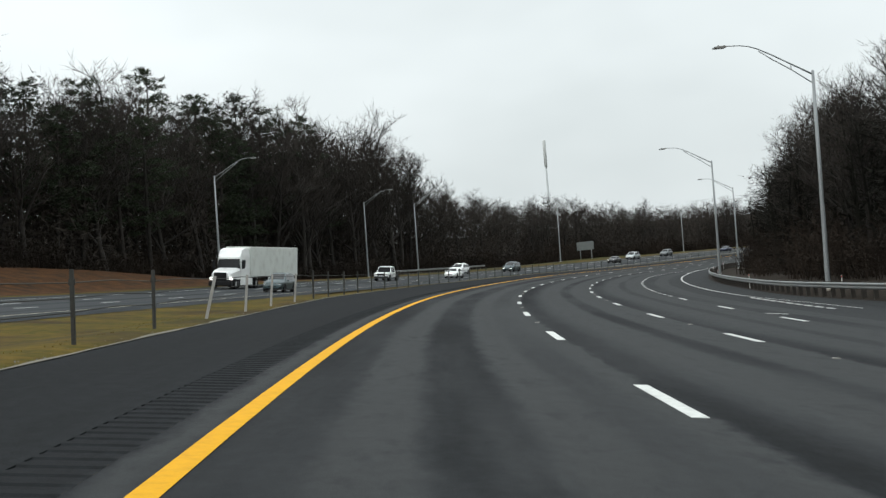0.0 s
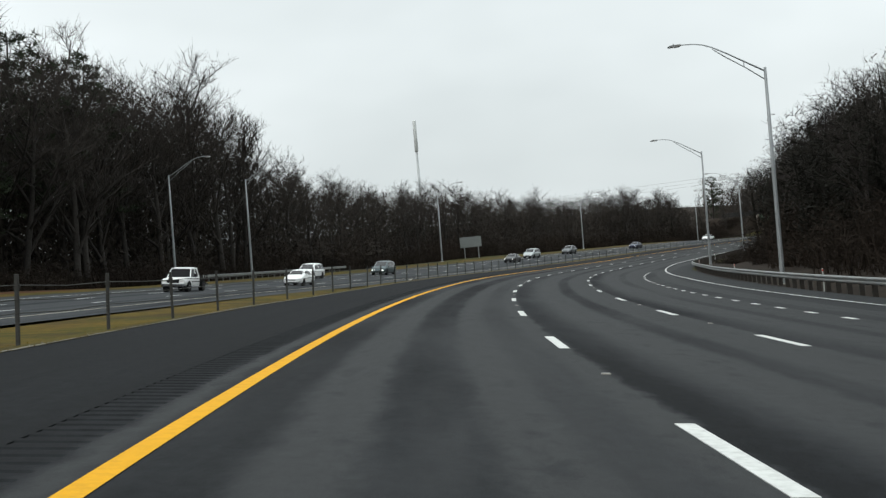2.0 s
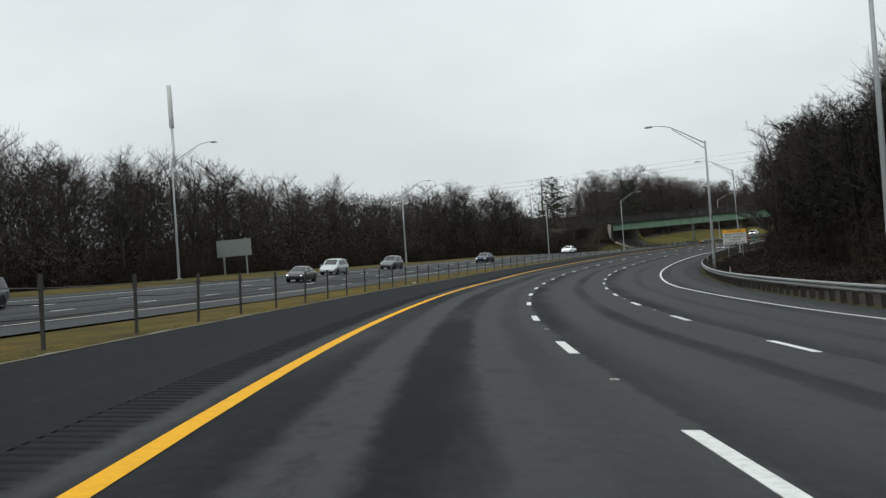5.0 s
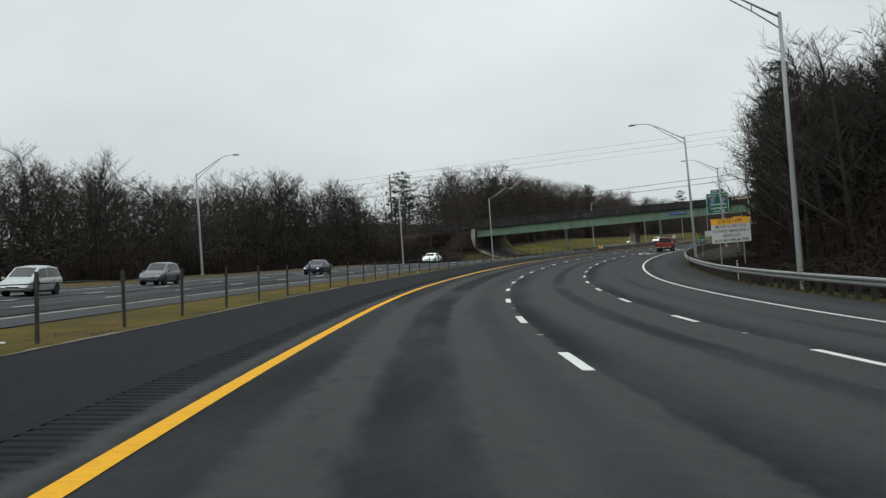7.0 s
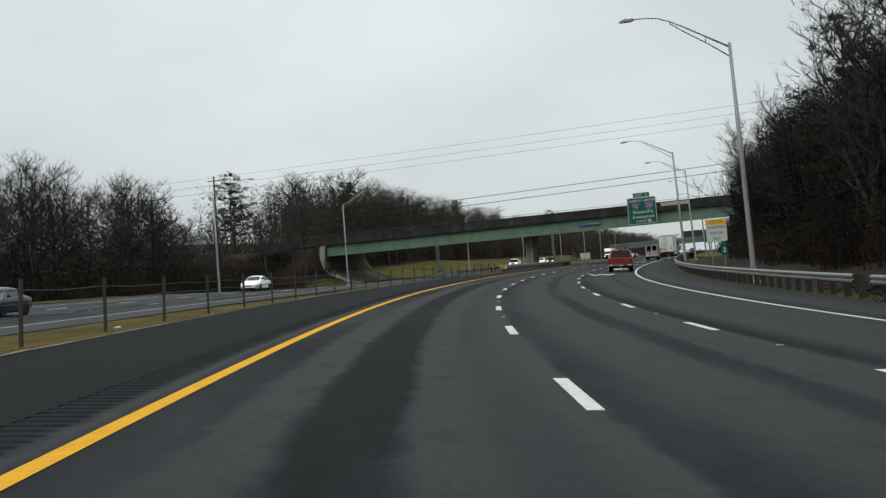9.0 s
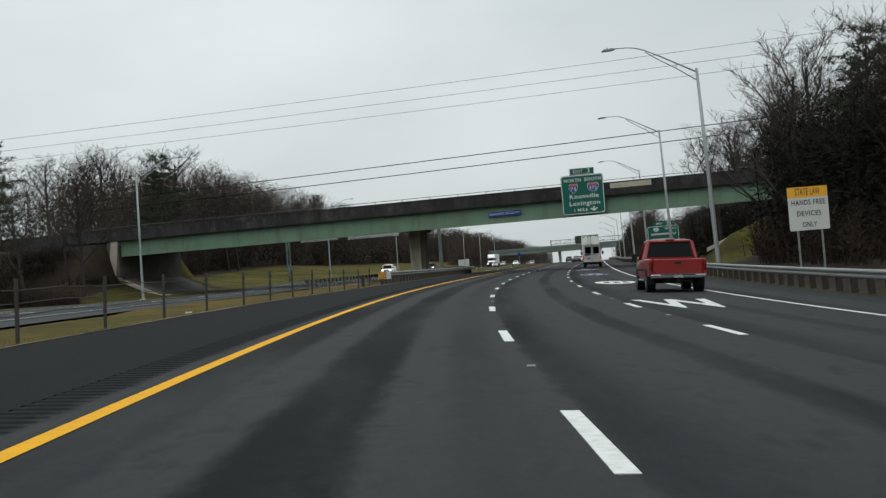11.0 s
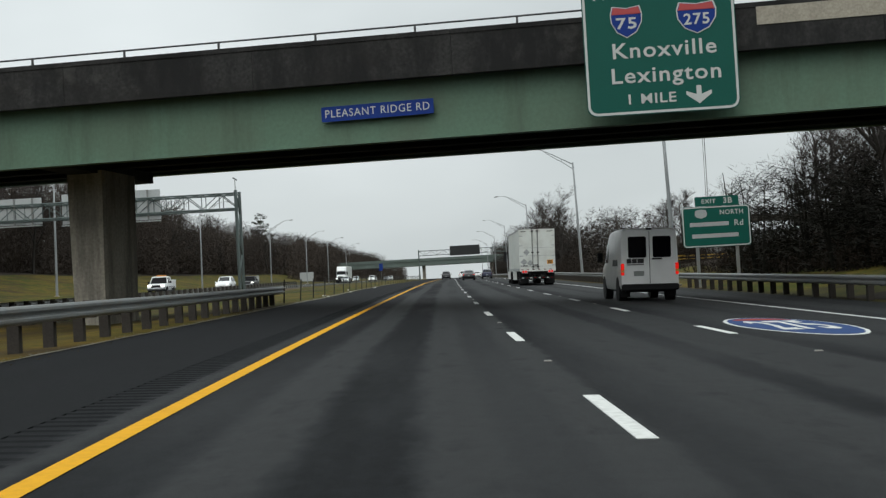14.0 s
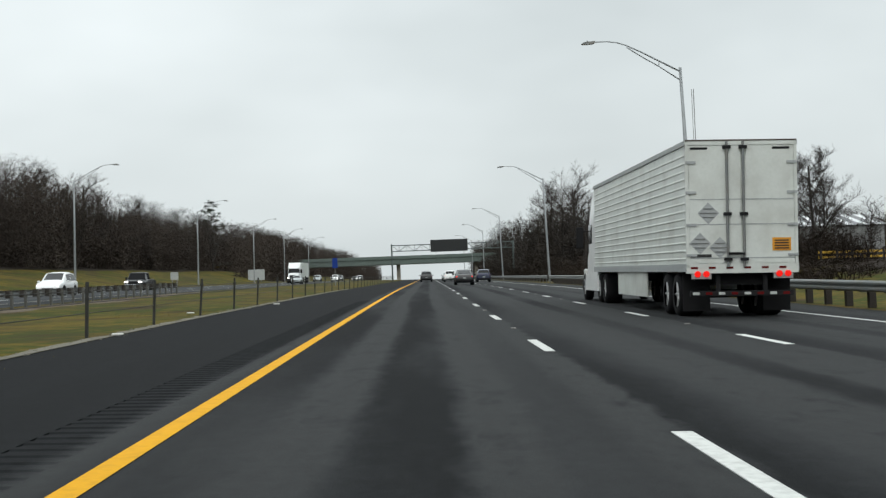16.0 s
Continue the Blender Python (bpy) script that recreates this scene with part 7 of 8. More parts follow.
    part("door_gap", Shape().box(-0.01, yr - 0.004, 0.55, 0.01, yr + 0.01, 2.36).mesh("door_gap", M["dark_plastic"]), ob)
    part("door_handle", Shape().box(0.08, yr - 0.04, 1.4, 0.42, yr - 0.014, 1.45).mesh("door_handle", M["dark_plastic"]), ob)
    part("bumper", Shape().box(-0.97, yr - 0.12, 0.36, 0.97, yr + 0.1, 0.58, bevel=0.04).mesh("bumper", M["dark_plastic"]), ob, "black plastic step bumper")
    part("number_plate", Shape().box(-0.55, yr - 0.025, 0.85, -0.2, yr - 0.014, 1.02).mesh("number_plate", M["plate"]), ob)
    part("roof_lamp", Shape().box(-0.1, yr - 0.03, 2.41, 0.1, yr + 0.03, 2.47, bevel=0.012).mesh("roof_lamp", M["dark_plastic"]), ob)
    # the firm's mark, as plain bars
    for x0, x1, z0, z1 in ((-0.78, -0.62, 1.28, 1.44), (-0.6, -0.44, 1.28, 1.44), (-0.42, -0.2, 1.28, 1.44), (-0.78, -0.2, 1.22, 1.25)):
        part("logo_bar", Shape().box(x0, yr - 0.024, z0, x1, yr - 0.014, z1).mesh("logo_bar", M["sign_black"]), ob)
    for y0, y1, z0, z1, mm in ((yr + 0.95, yr + 2.2, 1.72, 2.1, "c_grey"), (yr + 0.9, yr + 2.25, 1.5, 1.62, "c_grey"), (yr + 0.95, yr + 2.2, 1.2, 1.42, "sign_black")):
        k_ = lambda z: 0.973 - max(0, z - 1.1) * 0.07
        part("logo_bar", Shape().add([(-k_(z0) - 0.012, y0, z0), (-k_(z0) - 0.012, y1, z0), (-k_(z1) - 0.012, y1, z1), (-k_(z1) - 0.012, y0, z1), (-k_(z0) + 0.02, y0, z0), (-k_(z0) + 0.02, y1, z0), (-k_(z1) + 0.02, y1, z1), (-k_(z1) + 0.02, y0, z1)], [(0, 1, 2, 3), (7, 6, 5, 4), (0, 4, 5, 1), (1, 5, 6, 2), (2, 6, 7, 3), (3, 7, 4, 0)]).mesh("logo_bar", M[mm]), ob)
    part("underside", Shape().box(-0.8, yr + 0.2, 0.3, 0.8, yf - 0.4, 0.5).mesh("underside", M["dark_plastic"]), ob)
    for y in (yr + 1.0, yf - 1.0):
        for sx in (-1, 1):
            wheel(ob, sx * 0.85, y, 0.36, 0.24, rim=False)
            part("wheel_arch", Shape().tube([(sx * 0.7, y, 0.4), (sx * 0.976, y, 0.4)], 0.44, 18).mesh("wheel_arch", M["dark_plastic"]), ob)
    return ob


def tractor(ob, y0, paint_, lit=False):
    """A conventional lorry tractor whose back stands at y0, nose forward; parts go under ob."""
    w = 1.22
    cab = Shape()
    rings = [[(w * k_, y, 1.0), (w * k_, y, z * 0.8), (w * k_ * 0.93, y, z), (-w * k_ * 0.93, y, z), (-w * k_, y, z * 0.8), (-w * k_, y, 1.0)] for y, k_, z in ((y0 + 1.2, 0.98, 3.9), (y0 + 2.6, 1.0, 3.95), (y0 + 3.4, 0.99, 3.75), (y0 + 3.9, 0.97, 3.1))]
    part("cab", mesh("cab", *loft(rings), paint_), ob)
    rings = [[(w * k_, y, 0.95), (w * k_, y, z - 0.25), (w * k_ * 0.8, y, z), (-w * k_ * 0.8, y, z), (-w * k_, y, z - 0.25), (-w * k_, y, 0.95)] for y, k_, z in ((y0 + 3.85, 0.96, 2.1), (y0 + 4.8, 0.9, 1.95), (y0 + 5.9, 0.8, 1.75), (y0 + 6.2, 0.7, 1.55))]
    part("hood", mesh("hood", *loft(rings), paint_), ob)
    part("windscreen", mesh("windscreen", *loft([[(1.12, y0 + 4.12, 2.0), (-1.12, y0 + 4.12, 2.0), (-1.15, y0 + 3.8, 2.0), (1.15, y0 + 3.8, 2.0)], [(1.06, y0 + 3.98, 2.88), (-1.06, y0 + 3.98, 2.88), (-1.08, y0 + 3.5, 2.88), (1.08, y0 + 3.5, 2.88)]]), M["car_glass"]), ob)
    part("sun_visor", Shape().box(-1.1, y0 + 3.6, 2.9, 1.1, y0 + 4.05, 3.0).mesh("sun_visor", paint_), ob)
    part("grille", Shape().box(-0.62, y0 + 6.05, 0.7, 0.62, y0 + 6.3, 1.62, bevel=0.05).mesh("grille", M["dark_plastic"]), ob)
    part("bumper", Shape().box(-1.15, y0 + 5.9, 0.35, 1.15, y0 + 6.35, 0.78, bevel=0.06).mesh("bumper", M["dark_plastic"]), ob)
    for sx in (-1, 1):
        part("headlamp", Shape().box(sx * 0.9 - 0.22, y0 + 5.75, 0.92, sx * 0.9 + 0.22, y0 + 6.12, 1.18, bevel=0.05).mesh("headlamp", M["head"] if lit else M["head_off"]), ob)
        part("mirror", Shape().box(sx * 1.5 - 0.13, y0 + 4.0, 1.95, sx * 1.5 + 0.13, y0 + 4.14, 2.75, bevel=0.03).tube([(sx * 1.15, y0 + 4.0, 2.6), (sx * 1.5, y0 + 4.06, 2.6)], 0.025, 5).mesh("mirror", M["dark_plastic"]), ob)
        part("side_window", Shape().box(sx * w - 0.01, y0 + 2.75, 2.1, sx * w + 0.012, y0 + 3.6, 2.8).mesh("side_window", M["car_glass"]), ob)
        part("fairing", Shape().box(sx * w - 0.06, y0 + 0.9, 0.4, sx * w + 0.0, y0 + 4.2, 1.02).mesh("fairing", paint_), ob)
        wheel(ob, sx * 1.05, y0 + 5.1, 0.51, 0.3)
        for y in (y0 - 0.1, y0 + 1.2 - 0.02):
            wheel(ob, sx * 0.95, y - 0.35, 0.51, 0.55)
    part("chassis", Shape().box(-0.45, y0 - 1.2, 0.75, 0.45, y0 + 5.6, 1.0).mesh("chassis", M["dark_plastic"]), ob)


def box_trailer(ob, y0, L, smooth_side, lit):
    """A dry-van trailer whose back is at y0."""
    w, zb, zt = 1.3, 1.15, 4.1
    part("box", Shape().box(-w + 0.015, y0, zb, w - 0.015, y0 + L, zt, bevel=0.03).mesh("box", M["trailer_white"]), ob, "dusty white box")
    if not smooth_side:
        for sx in (-1, 1):
            for k_ in range(14):
                z = zb + 0.22 + k_ * 0.185
                part("side_rib", Shape().prism([(sx * (w - 0.016), z - 0.03), (sx * (w - 0.002), z - 0.012), (sx * (w - 0.002), z + 0.012), (sx * (w - 0.016), z + 0.03)], y0 + 0.1, y0 + L - 0.1).mesh("side_rib", M["trailer_white"]), ob)
            part("top_rail", Shape().box(sx * w - 0.02, y0, zt - 0.1, sx * w + 0.02, y0 + L, zt + 0.01).mesh("top_rail", M["alu"]), ob)
            part("bottom_rail", Shape().box(sx * w - 0.022, y0, zb - 0.08, sx * w + 0.022, y0 + L, zb + 0.1).mesh("bottom_rail", M["alu"]), ob)
    # rear frame and doors
    part("rear_frame", Shape().box(-w, y0 - 0.03, zt - 0.1, w, y0 + 0.08, zt + 0.02).box(-w, y0 - 0.03, zb - 0.12, w, y0 + 0.08, zb + 0.1).box(-w, y0 - 0.03, zb, -w + 0.07, y0 + 0.08, zt).box(w - 0.07, y0 - 0.03, zb, w, y0 + 0.08, zt).mesh("rear_frame", M["trailer_white"]), ob, "dusty white door frame")
    part("roof_cap", Shape().box(-w, y0 - 0.035, zt - 0.015, w, y0 + 0.1, zt + 0.03, bevel=0.01).mesh("roof_cap", M["rust_rail"]), ob, "brown steel edge over the doors")
    for sx in (-1, 1):
        a, b = sorted((sx * 0.012, sx * (w - 0.08)))
        door = part("rear_door", Shape().box(a, y0 - 0.02, zb + 0.11, b, y0 - 0.001, zt - 0.11).mesh("rear_door", M["trailer_white"]), ob)
        for x in (sx * 0.22,) if smooth_side else ((-0.34,) if sx < 0 else (0.04,)):
            part("lock_rod", Shape().tube([(x, y0 - 0.06, zb + 0.02), (x, y0 - 0.06, zt - 0.02)], 0.034, 8).mesh("lock_rod", M["galv"]), door)
            for z in (zb + 0.2, zb + 1.25, zt - 0.15):
                part("bracket", Shape().box(x - 0.09, y0 - 0.1, z - 0.035, x + 0.09, y0 - 0.021, z + 0.035).mesh("bracket", M["dark_plastic"]), door)
            part("lock_handle", Shape().box(x - 0.3 * (sx > 0), y0 - 0.1, zb + 0.3, x + 0.3 * (sx < 0), y0 - 0.07, zb + 0.36).mesh("lock_handle", M["dark_plastic"]), door)
        for z in (zb + 0.3, zb + 1.0, zb + 1.75, zt - 0.5):
            part("hinge", Shape().box(sx * (w - 0.12) - 0.12, y0 - 0.05, z - 0.03, sx * (w - 0.12) + 0.12, y0 - 0.021, z + 0.03).mesh("hinge", M["alu"]), door)
        for k_ in (0, 1):
            x = sx * (1.05 - k_ * 0.2)
            part("tail_lamp", Shape().tube([(x, y0 - 0.05, zb - 0.14), (x, y0 - 0.02, zb - 0.14)], 0.075, 12).mesh("tail_lamp", M["tail"] if lit else M["tail_off"]), ob, "red tail lamp")
        part("lamp_box", Shape().box(sx * 0.95 - 0.22, y0 - 0.02, zb - 0.25, sx * 0.95 + 0.22, y0 + 0.1, zb - 0.03).mesh("lamp_box", M["alu"]), ob)
        for y in (y0 + 1.5, y0 + 2.8):
            wheel(ob, sx * 0.95, y, 0.52, 0.6)
        part("mud_flap", Shape().box(sx * 0.95 - 0.32, y0 + 0.6, 0.14, sx * 0.95 + 0.32, y0 + 0.62, 1.1).mesh("mud_flap", M["dark_plastic"]), ob)
        part("side_skirt", Shape().box(sx * 1.24 - 0.02, y0 + 5.6, 0.38, sx * 1.24 + 0.02, y0 + L - 5.3, zb - 0.06).mesh("side_skirt", M["trailer_white"]), ob, "white side skirt")
    for k_ in range(6):
        part("reflector_strip", Shape().box(-1.2 + k_ * 0.41, y0 - 0.038, zb - 0.02, -1.04 + k_ * 0.41, y0 - 0.031, zb + 0.03).mesh("reflector_strip", M["tail_off"]), ob)
    for z in (zb + 1.58, zb + 1.0, zb + 0.22):
        part("door_seam", Shape().box(-w + 0.09, y0 - 0.026, z, w - 0.09, y0 - 0.021, z + 0.022).mesh("door_seam", M["alu"]), ob)
    if not smooth_side:
        for x in (-0.98, 0.93):
            part("door_vent", Shape().box(x - 0.2, y0 - 0.027, zt - 0.2, x + 0.2, y0 - 0.021, zt - 0.15).mesh("door_vent", M["dark_plastic"]), ob, "dark slot")
    part("underride_guard", Shape().box(-1.2, y0 + 0.05, 0.5, 1.2, y0 + 0.15, 0.62).box(-0.6, y0 + 0.08, 0.6, -0.5, y0 + 0.16, zb).box(0.5, y0 + 0.08, 0.6, 0.6, y0 + 0.16, zb).mesh("underride_guard", M["dark_plastic"]), ob, "bar with worn red and white tape")
    for k_ in range(8):
        part("tape", Shape().box(-1.15 + k_ * 0.3, y0 + 0.035, 0.53, -1.0 + k_ * 0.3, y0 + 0.048, 0.59).mesh("tape", M["tail_off"] if k_ % 2 else M["sign_white"]), ob)
    part("bogie", Shape().box(-0.6, y0 + 0.3, 0.75, 0.6, y0 + 4.6, 1.1).tube([(-0.9, y0 + 1.5, 0.52), (0.9, y0 + 1.5, 0.52)], 0.09, 8).tube([(-0.9, y0 + 2.8, 0.52), (0.9, y0 + 2.8, 0.52)], 0.09, 8).mesh("bogie", M["dark_plastic"]), ob, "dark running gear")
    part("landing_gear", Shape().box(-0.7, y0 + L - 3.2, 0.3, -0.58, y0 + L - 3.05, zb).box(0.58, y0 + L - 3.2, 0.3, 0.7, y0 + L - 3.05, zb).mesh("landing_gear", M["galv"]), ob)


def diamond(ob, x, z, y, r):
    part("placard", Shape().prism([(x - r, z), (x, z - r), (x + r, z), (x, z + r)], y - 0.03, y - 0.021).mesh("placard", M["alu"]), ob, "blank diamond placard holder")
    for k_ in range(3):
        zz = z - 0.1 + k_ * 0.1
        ww = (r - abs(zz - z)) * 0.8
        part("placard_slat", Shape().box(x - ww, y - 0.04, zz - 0.012, x + ww, y - 0.031, zz + 0.012).mesh("placard_slat", M["galv"]), ob)


# the lorry ahead in the third lane
lorry = tagged(empty("semi_trailer_truck", lie(545.9, 9.28)), "white articulated lorry with a ribbed dusty trailer, tail lamps lit", "truck")
box_trailer(lorry, 0.0, 16.1, False, True)
tractor(lorry, 14.6, M["c_white"])
for x, z, r in ((-0.78, 2.42, 0.25), (-0.98, 1.72, 0.25), (-0.52, 1.62, 0.25)):
    diamond(lorry, x, z, 0.0, r)
part("label_plate", Shape().box(0.7, -0.034, 1.54, 1.13, -0.021, 1.84).mesh("label_plate", M["orange"]), lorry, "orange warning label")
for k_ in range(4):
    part("label_bar", Shape().box(0.75, -0.042, 1.58 + k_ * 0.06, 1.08, -0.035, 1.61 + k_ * 0.06).mesh("label_bar", M["sign_black"]), lorry)
part("number_bar", Shape().box(-1.2, -0.034, 1.4, -0.72, -0.021, 1.47).mesh("number_bar", M["sign_black"]), lorry)
cargo_van(498.4, 9.5, 0, "white tall panel van with two black rear windows, tail lamps lit")
pickup(400.3 + 2.7, 10.1, 0, M["c_red"], "red extended-cab pickup truck with a chrome step bumper")
# traffic further on
car(640, 5.5, 0, M["c_black"], "black saloon car seen from behind", "sedan", brake=True)
car(688, 9.4, 0, M["c_blue"], "small dark blue hatchback in the outer lane", "suv")
car(722, 1.8, 0, M["c_black"], "dark sport utility car far ahead in the inner lane", "suv")
car(712, 5.4, 0, M["c_white"], "white sport utility car far ahead", "suv", brake=True)
car(752, 5.5, 0, M["c_silver"], "silver saloon far ahead in the middle lane", "sedan")
car(770, 9.2, 0, M["c_white"], "small white car far ahead in the outer lane", "sedan")
# oncoming traffic
semi = tagged(empty("semi_trailer_truck", lie(136.5, -28.2, 0, 180)), "white articulated lorry with a plain box trailer, headlamps lit", "truck")
box_trailer(semi, 0.0, 14.6, True, False)
tractor(semi, 13.1, M["c_white"], True)
car(112, -20.8, 180, M["c_teal"], "dark teal estate car on the far carriageway", "suv")
pickup(163, -24.5, 180, M["c_white"], "white pickup with a dark flatbed on the far carriageway", flatbed=True)
car(182, -20.8, 180, M["c_white"], "white saloon car on the far carriageway", "sedan")
car(207, -28.0, 180, M["c_white"], "white minivan on the far carriageway", "minivan")
car(224, -24.5, 180, M["c_teal"], "dark teal minivan with lit headlamps on the far carriageway", "minivan", lit=True)
car(278, -21.6, 180, M["c_black"], "black saloon on the far carriageway", "sedan", lit=True)
car(300, -25.3, 180, M["c_silver"], "silver minivan on the far carriageway", "minivan")
car(322, -25.4, 180, M["c_grey"], "dark grey sport utility car on the far carriageway", "suv")
car(353, -21.6, 180, M["c_blue"], "blue saloon with lit headlamps on the far carriageway", "sedan", lit=True)
car(410, -24.5, 180, M["c_white"], "white saloon beside the overpass on the far carriageway", "sedan")
pickup(590, -28.0, 180, M["c_white"], "white service truck with a box body and lit headlamps", utility=True, lit=True)
car(609, -24.5, 180, M["c_white"], "white sport utility car with lit headlamps beyond the guard rail", "suv", lit=True)
pickup(652, -28.2, 180, M["c_black"], "black crew pickup with lit headlamps beyond the overpass", L=5.7, lit=True)
far_semi = tagged(empty("semi_trailer_truck", lie(790, -24.5, 0, 180)), "distant white articulated lorry with lit headlamps", "truck")
box_trailer(far_semi, 0.0, 14.6, True, False)
tractor(far_semi, 13.1, M["c_white"], True)
car(742, -20.8, 180, M["c_silver"], "silver car far off on the oncoming side", "sedan", lit=True)
car(835, -20.8, 180, M["c_white"], "white car far off on the oncoming side", "suv", lit=True)
for s, u, paint_, lb in ((868, -28.0, "c_silver", "silver minivan far off on the oncoming side"), (905, -24.5, "c_grey", "grey minivan far off on the oncoming side"), (948, -20.8, "c_white", "white minivan far off near the distant overpass"), (985, -24.5, "c_black", "black minivan far off beyond the distant overpass")):
    car(s, u, 180, M[paint_], lb, "minivan", lit=True)

# ---- painted route marks in the exit lane ----
def road_text(text, s, u, length, width, parent, material):
    """Letters on the asphalt, drawn out along the lane."""
    cu = bpy.data.curves.new("lettering", "FONT")
    cu.body, cu.size, cu.align_x, cu.align_y, cu.offset, cu.resolution_u = text, 1.0, "CENTER", "CENTER", 0.02, 2
    cu.materials.append(material)
    ob = new("lettering", cu)
    ob.parent = parent
    bpy.context.view_layer.update()
    d = ob.dimensions
    ob.matrix_basis = lie(s, u, 0.016) @ Matrix.Diagonal((width / max(d.x, 0.01), length / max(d.y, 0.01), 1, 1))
    return ob


def oval(w, l, n_=28):
    return [(w * math.cos(6.2832 * i / n_) * (1 - 0.12 * max(0, -math.sin(6.2832 * i / n_))), l * math.sin(6.2832 * i / n_)) for i in range(n_)]


def flat(name, outline, z, m_, material, parent, label=""):
    me = mesh(name, [(x_, y_, z) for x_, y_ in outline] + [(x_, y_, z - 0.004) for x_, y_ in outline], [tuple(range(len(outline)))] + [(i, (i + 1) % len(outline), len(outline) + (i + 1) % len(outline), len(outline) + i) for i in range(len(outline))], material)
    return part(name, me, parent, label, m_)


M["mark_blue"] = paint("faded_blue_road_paint", (0.030, 0.062, 0.165), 0.4)
M["mark_red"] = paint("faded_red_road_paint", (0.27, 0.055, 0.045), 0.4)
M["mark_black"] = paint("black_road_paint", (0.022, 0.022, 0.023), 0.3)
lw = tagged(empty("lane_letter"), "large white letter painted on the exit lane's asphalt", "road marking", "painted lane marks")
road_text("W", 389.2, 8.75, 6.4, 2.15, lw, M["white_paint"])
us_ = tagged(empty("route_mark"), "route shield coloured grey for shade painted on the exit lane's asphalt", "road marking", "painted lane marks")
flat("field", oval(1.0, 3.3), 0.006, lie(419.4, 9.3), M["white_paint"], us_, "white shield field")
for k_ in (-0.42, 0.05, 0.5):
    flat("number_bar", [(-0.13, -1.3), (0.13, -1.3), (0.13, 1.5), (-0.13, 1.5)], 0.011, lie(419.4, 9.3 + k_), M["mark_black"], us_, "dark bar")
for s, number in ((447.0, "75"), (476.0, "275")):
    rm = tagged(empty("route_mark"), "faded blue interstate shield with white rim painted on asphalt", "road marking", "painted lane marks")
    m_ = lie(s, 9.2 if s < 460 else 8.95)
    flat("rim", oval(1.0, 3.6), 0.005, m_, M["white_paint"], rm, "white rim")
    flat("field", oval(0.93, 3.42), 0.010, m_, M["mark_blue"], rm, "faded blue field")
    flat("head", [(-0.6, 2.2), (0.6, 2.2), (0.42, 2.75), (0.0, 3.05), (-0.42, 2.75)], 0.014, m_, M["mark_red"], rm, "faded red band")
    road_text(number, s - 0.2, 9.2 if s < 460 else 8.95, 3.6, 1.15, rm, M["white_paint"])

# ---- raised markers between the lane dashes ----
MARKER = Shape().box(-0.05, -0.05, -0.01, 0.05, 0.05, 0.014, bevel=0.006).mesh("raised_marker", mat("worn_marker_plastic", (0.20, 0.19, 0.165), 0.4, vary=0.2))
for i in range(-1, 50):
    for u, o in ((3.66, 0.0), (7.32, 0.9)):
        if (i * 7 + int(u)) % 3 == 0:
            continue
        part("raised_marker", MARKER, road, m=lie(dash_phase(i) + o + 4.5, u + 0.02))

# ---- a white bar slanting across the lane that joins ----
bar = [at(41.7, 11.3, 0.007), at(40.9, 12.6, 0.007), at(39.5, 14.4, 0.007), at(37.5, 17.0, 0.007)]
bar += [at(41.3, 11.3, 0.007), at(40.4, 12.6, 0.007), at(39.1, 14.4, 0.007), at(37.2, 17.0, 0.007)]
part("cross_bar", mesh("cross_bar", bar, [(0, 1, 5, 4), (1, 2, 6, 5), (2, 3, 7, 6)], M["white_paint"]), road, "white bar slanting across the joining lane")

# ---- crumbled pale edge, grass and litter along the median ----
rg = random.Random(19)
cr = Shape()
for _ in range(3600):
    s = rg.uniform(0, 600) if rg.random() < 0.6 else rg.uniform(360, 590)
    edge = left_edge(s) - 0.07 + 0.10 * noise.noise(Vector((s * 0.5, 0, 0)))
    q = at(s, edge + rg.gauss(-0.08, 0.10), 0.0)
    r = rg.uniform(0.008, 0.026) * (1.0 + 0.9 * smooth(495, 515, s))
    a0 = rg.uniform(0, 6.28)
    cr.add([(q.x + r * math.cos(a0 + 2.1 * i) * rg.uniform(0.7, 1.3), q.y + r * math.sin(a0 + 2.1 * i) * rg.uniform(0.7, 1.3), q.z - 0.01) for i in range(3)] + [(q.x, q.y, q.z + r * 0.7)], [(0, 1, 3), (1, 2, 3), (2, 0, 3)])
ed = new("gravel", cr.mesh("gravel", M["crumbs"]))
tagged(ed, "pale crumbled stones along the shoulder's broken edge", "gravel", kind="stuff")

# the shoulder's ragged, bleached rim
bv, bf, ss_ = [], [], list(np.arange(-10, 620, 0.8))
for s in ss_:
    w_ = 0.03 + 0.16 * rg.random() * max(0.0, 0.45 + 1.1 * noise.noise(Vector((s * 0.16, 3.0, 0))))
    w_ += 0.22 * smooth(495, 515, s) * (0.5 + rg.random())
    e_ = left_edge(s) + 0.02 + 0.05 * noise.noise(Vector((s * 0.6, 0, 5)))
    bv += [at(s, e_, 0.012), at(s, e_ - w_, 0.012), at(s, e_ - w_ - 0.05, -0.08)]
for i in range(len(ss_) - 1):
    bf += [(3 * i, 3 * i + 1, 3 * i + 4, 3 * i + 3), (3 * i + 1, 3 * i + 2, 3 * i + 5, 3 * i + 4)]
tagged(new("shoulder_rim", mesh("shoulder_rim", bv, bf, M["crumbs"])), "bleached crumbling rim of the asphalt shoulder", "road edge", kind="structure")


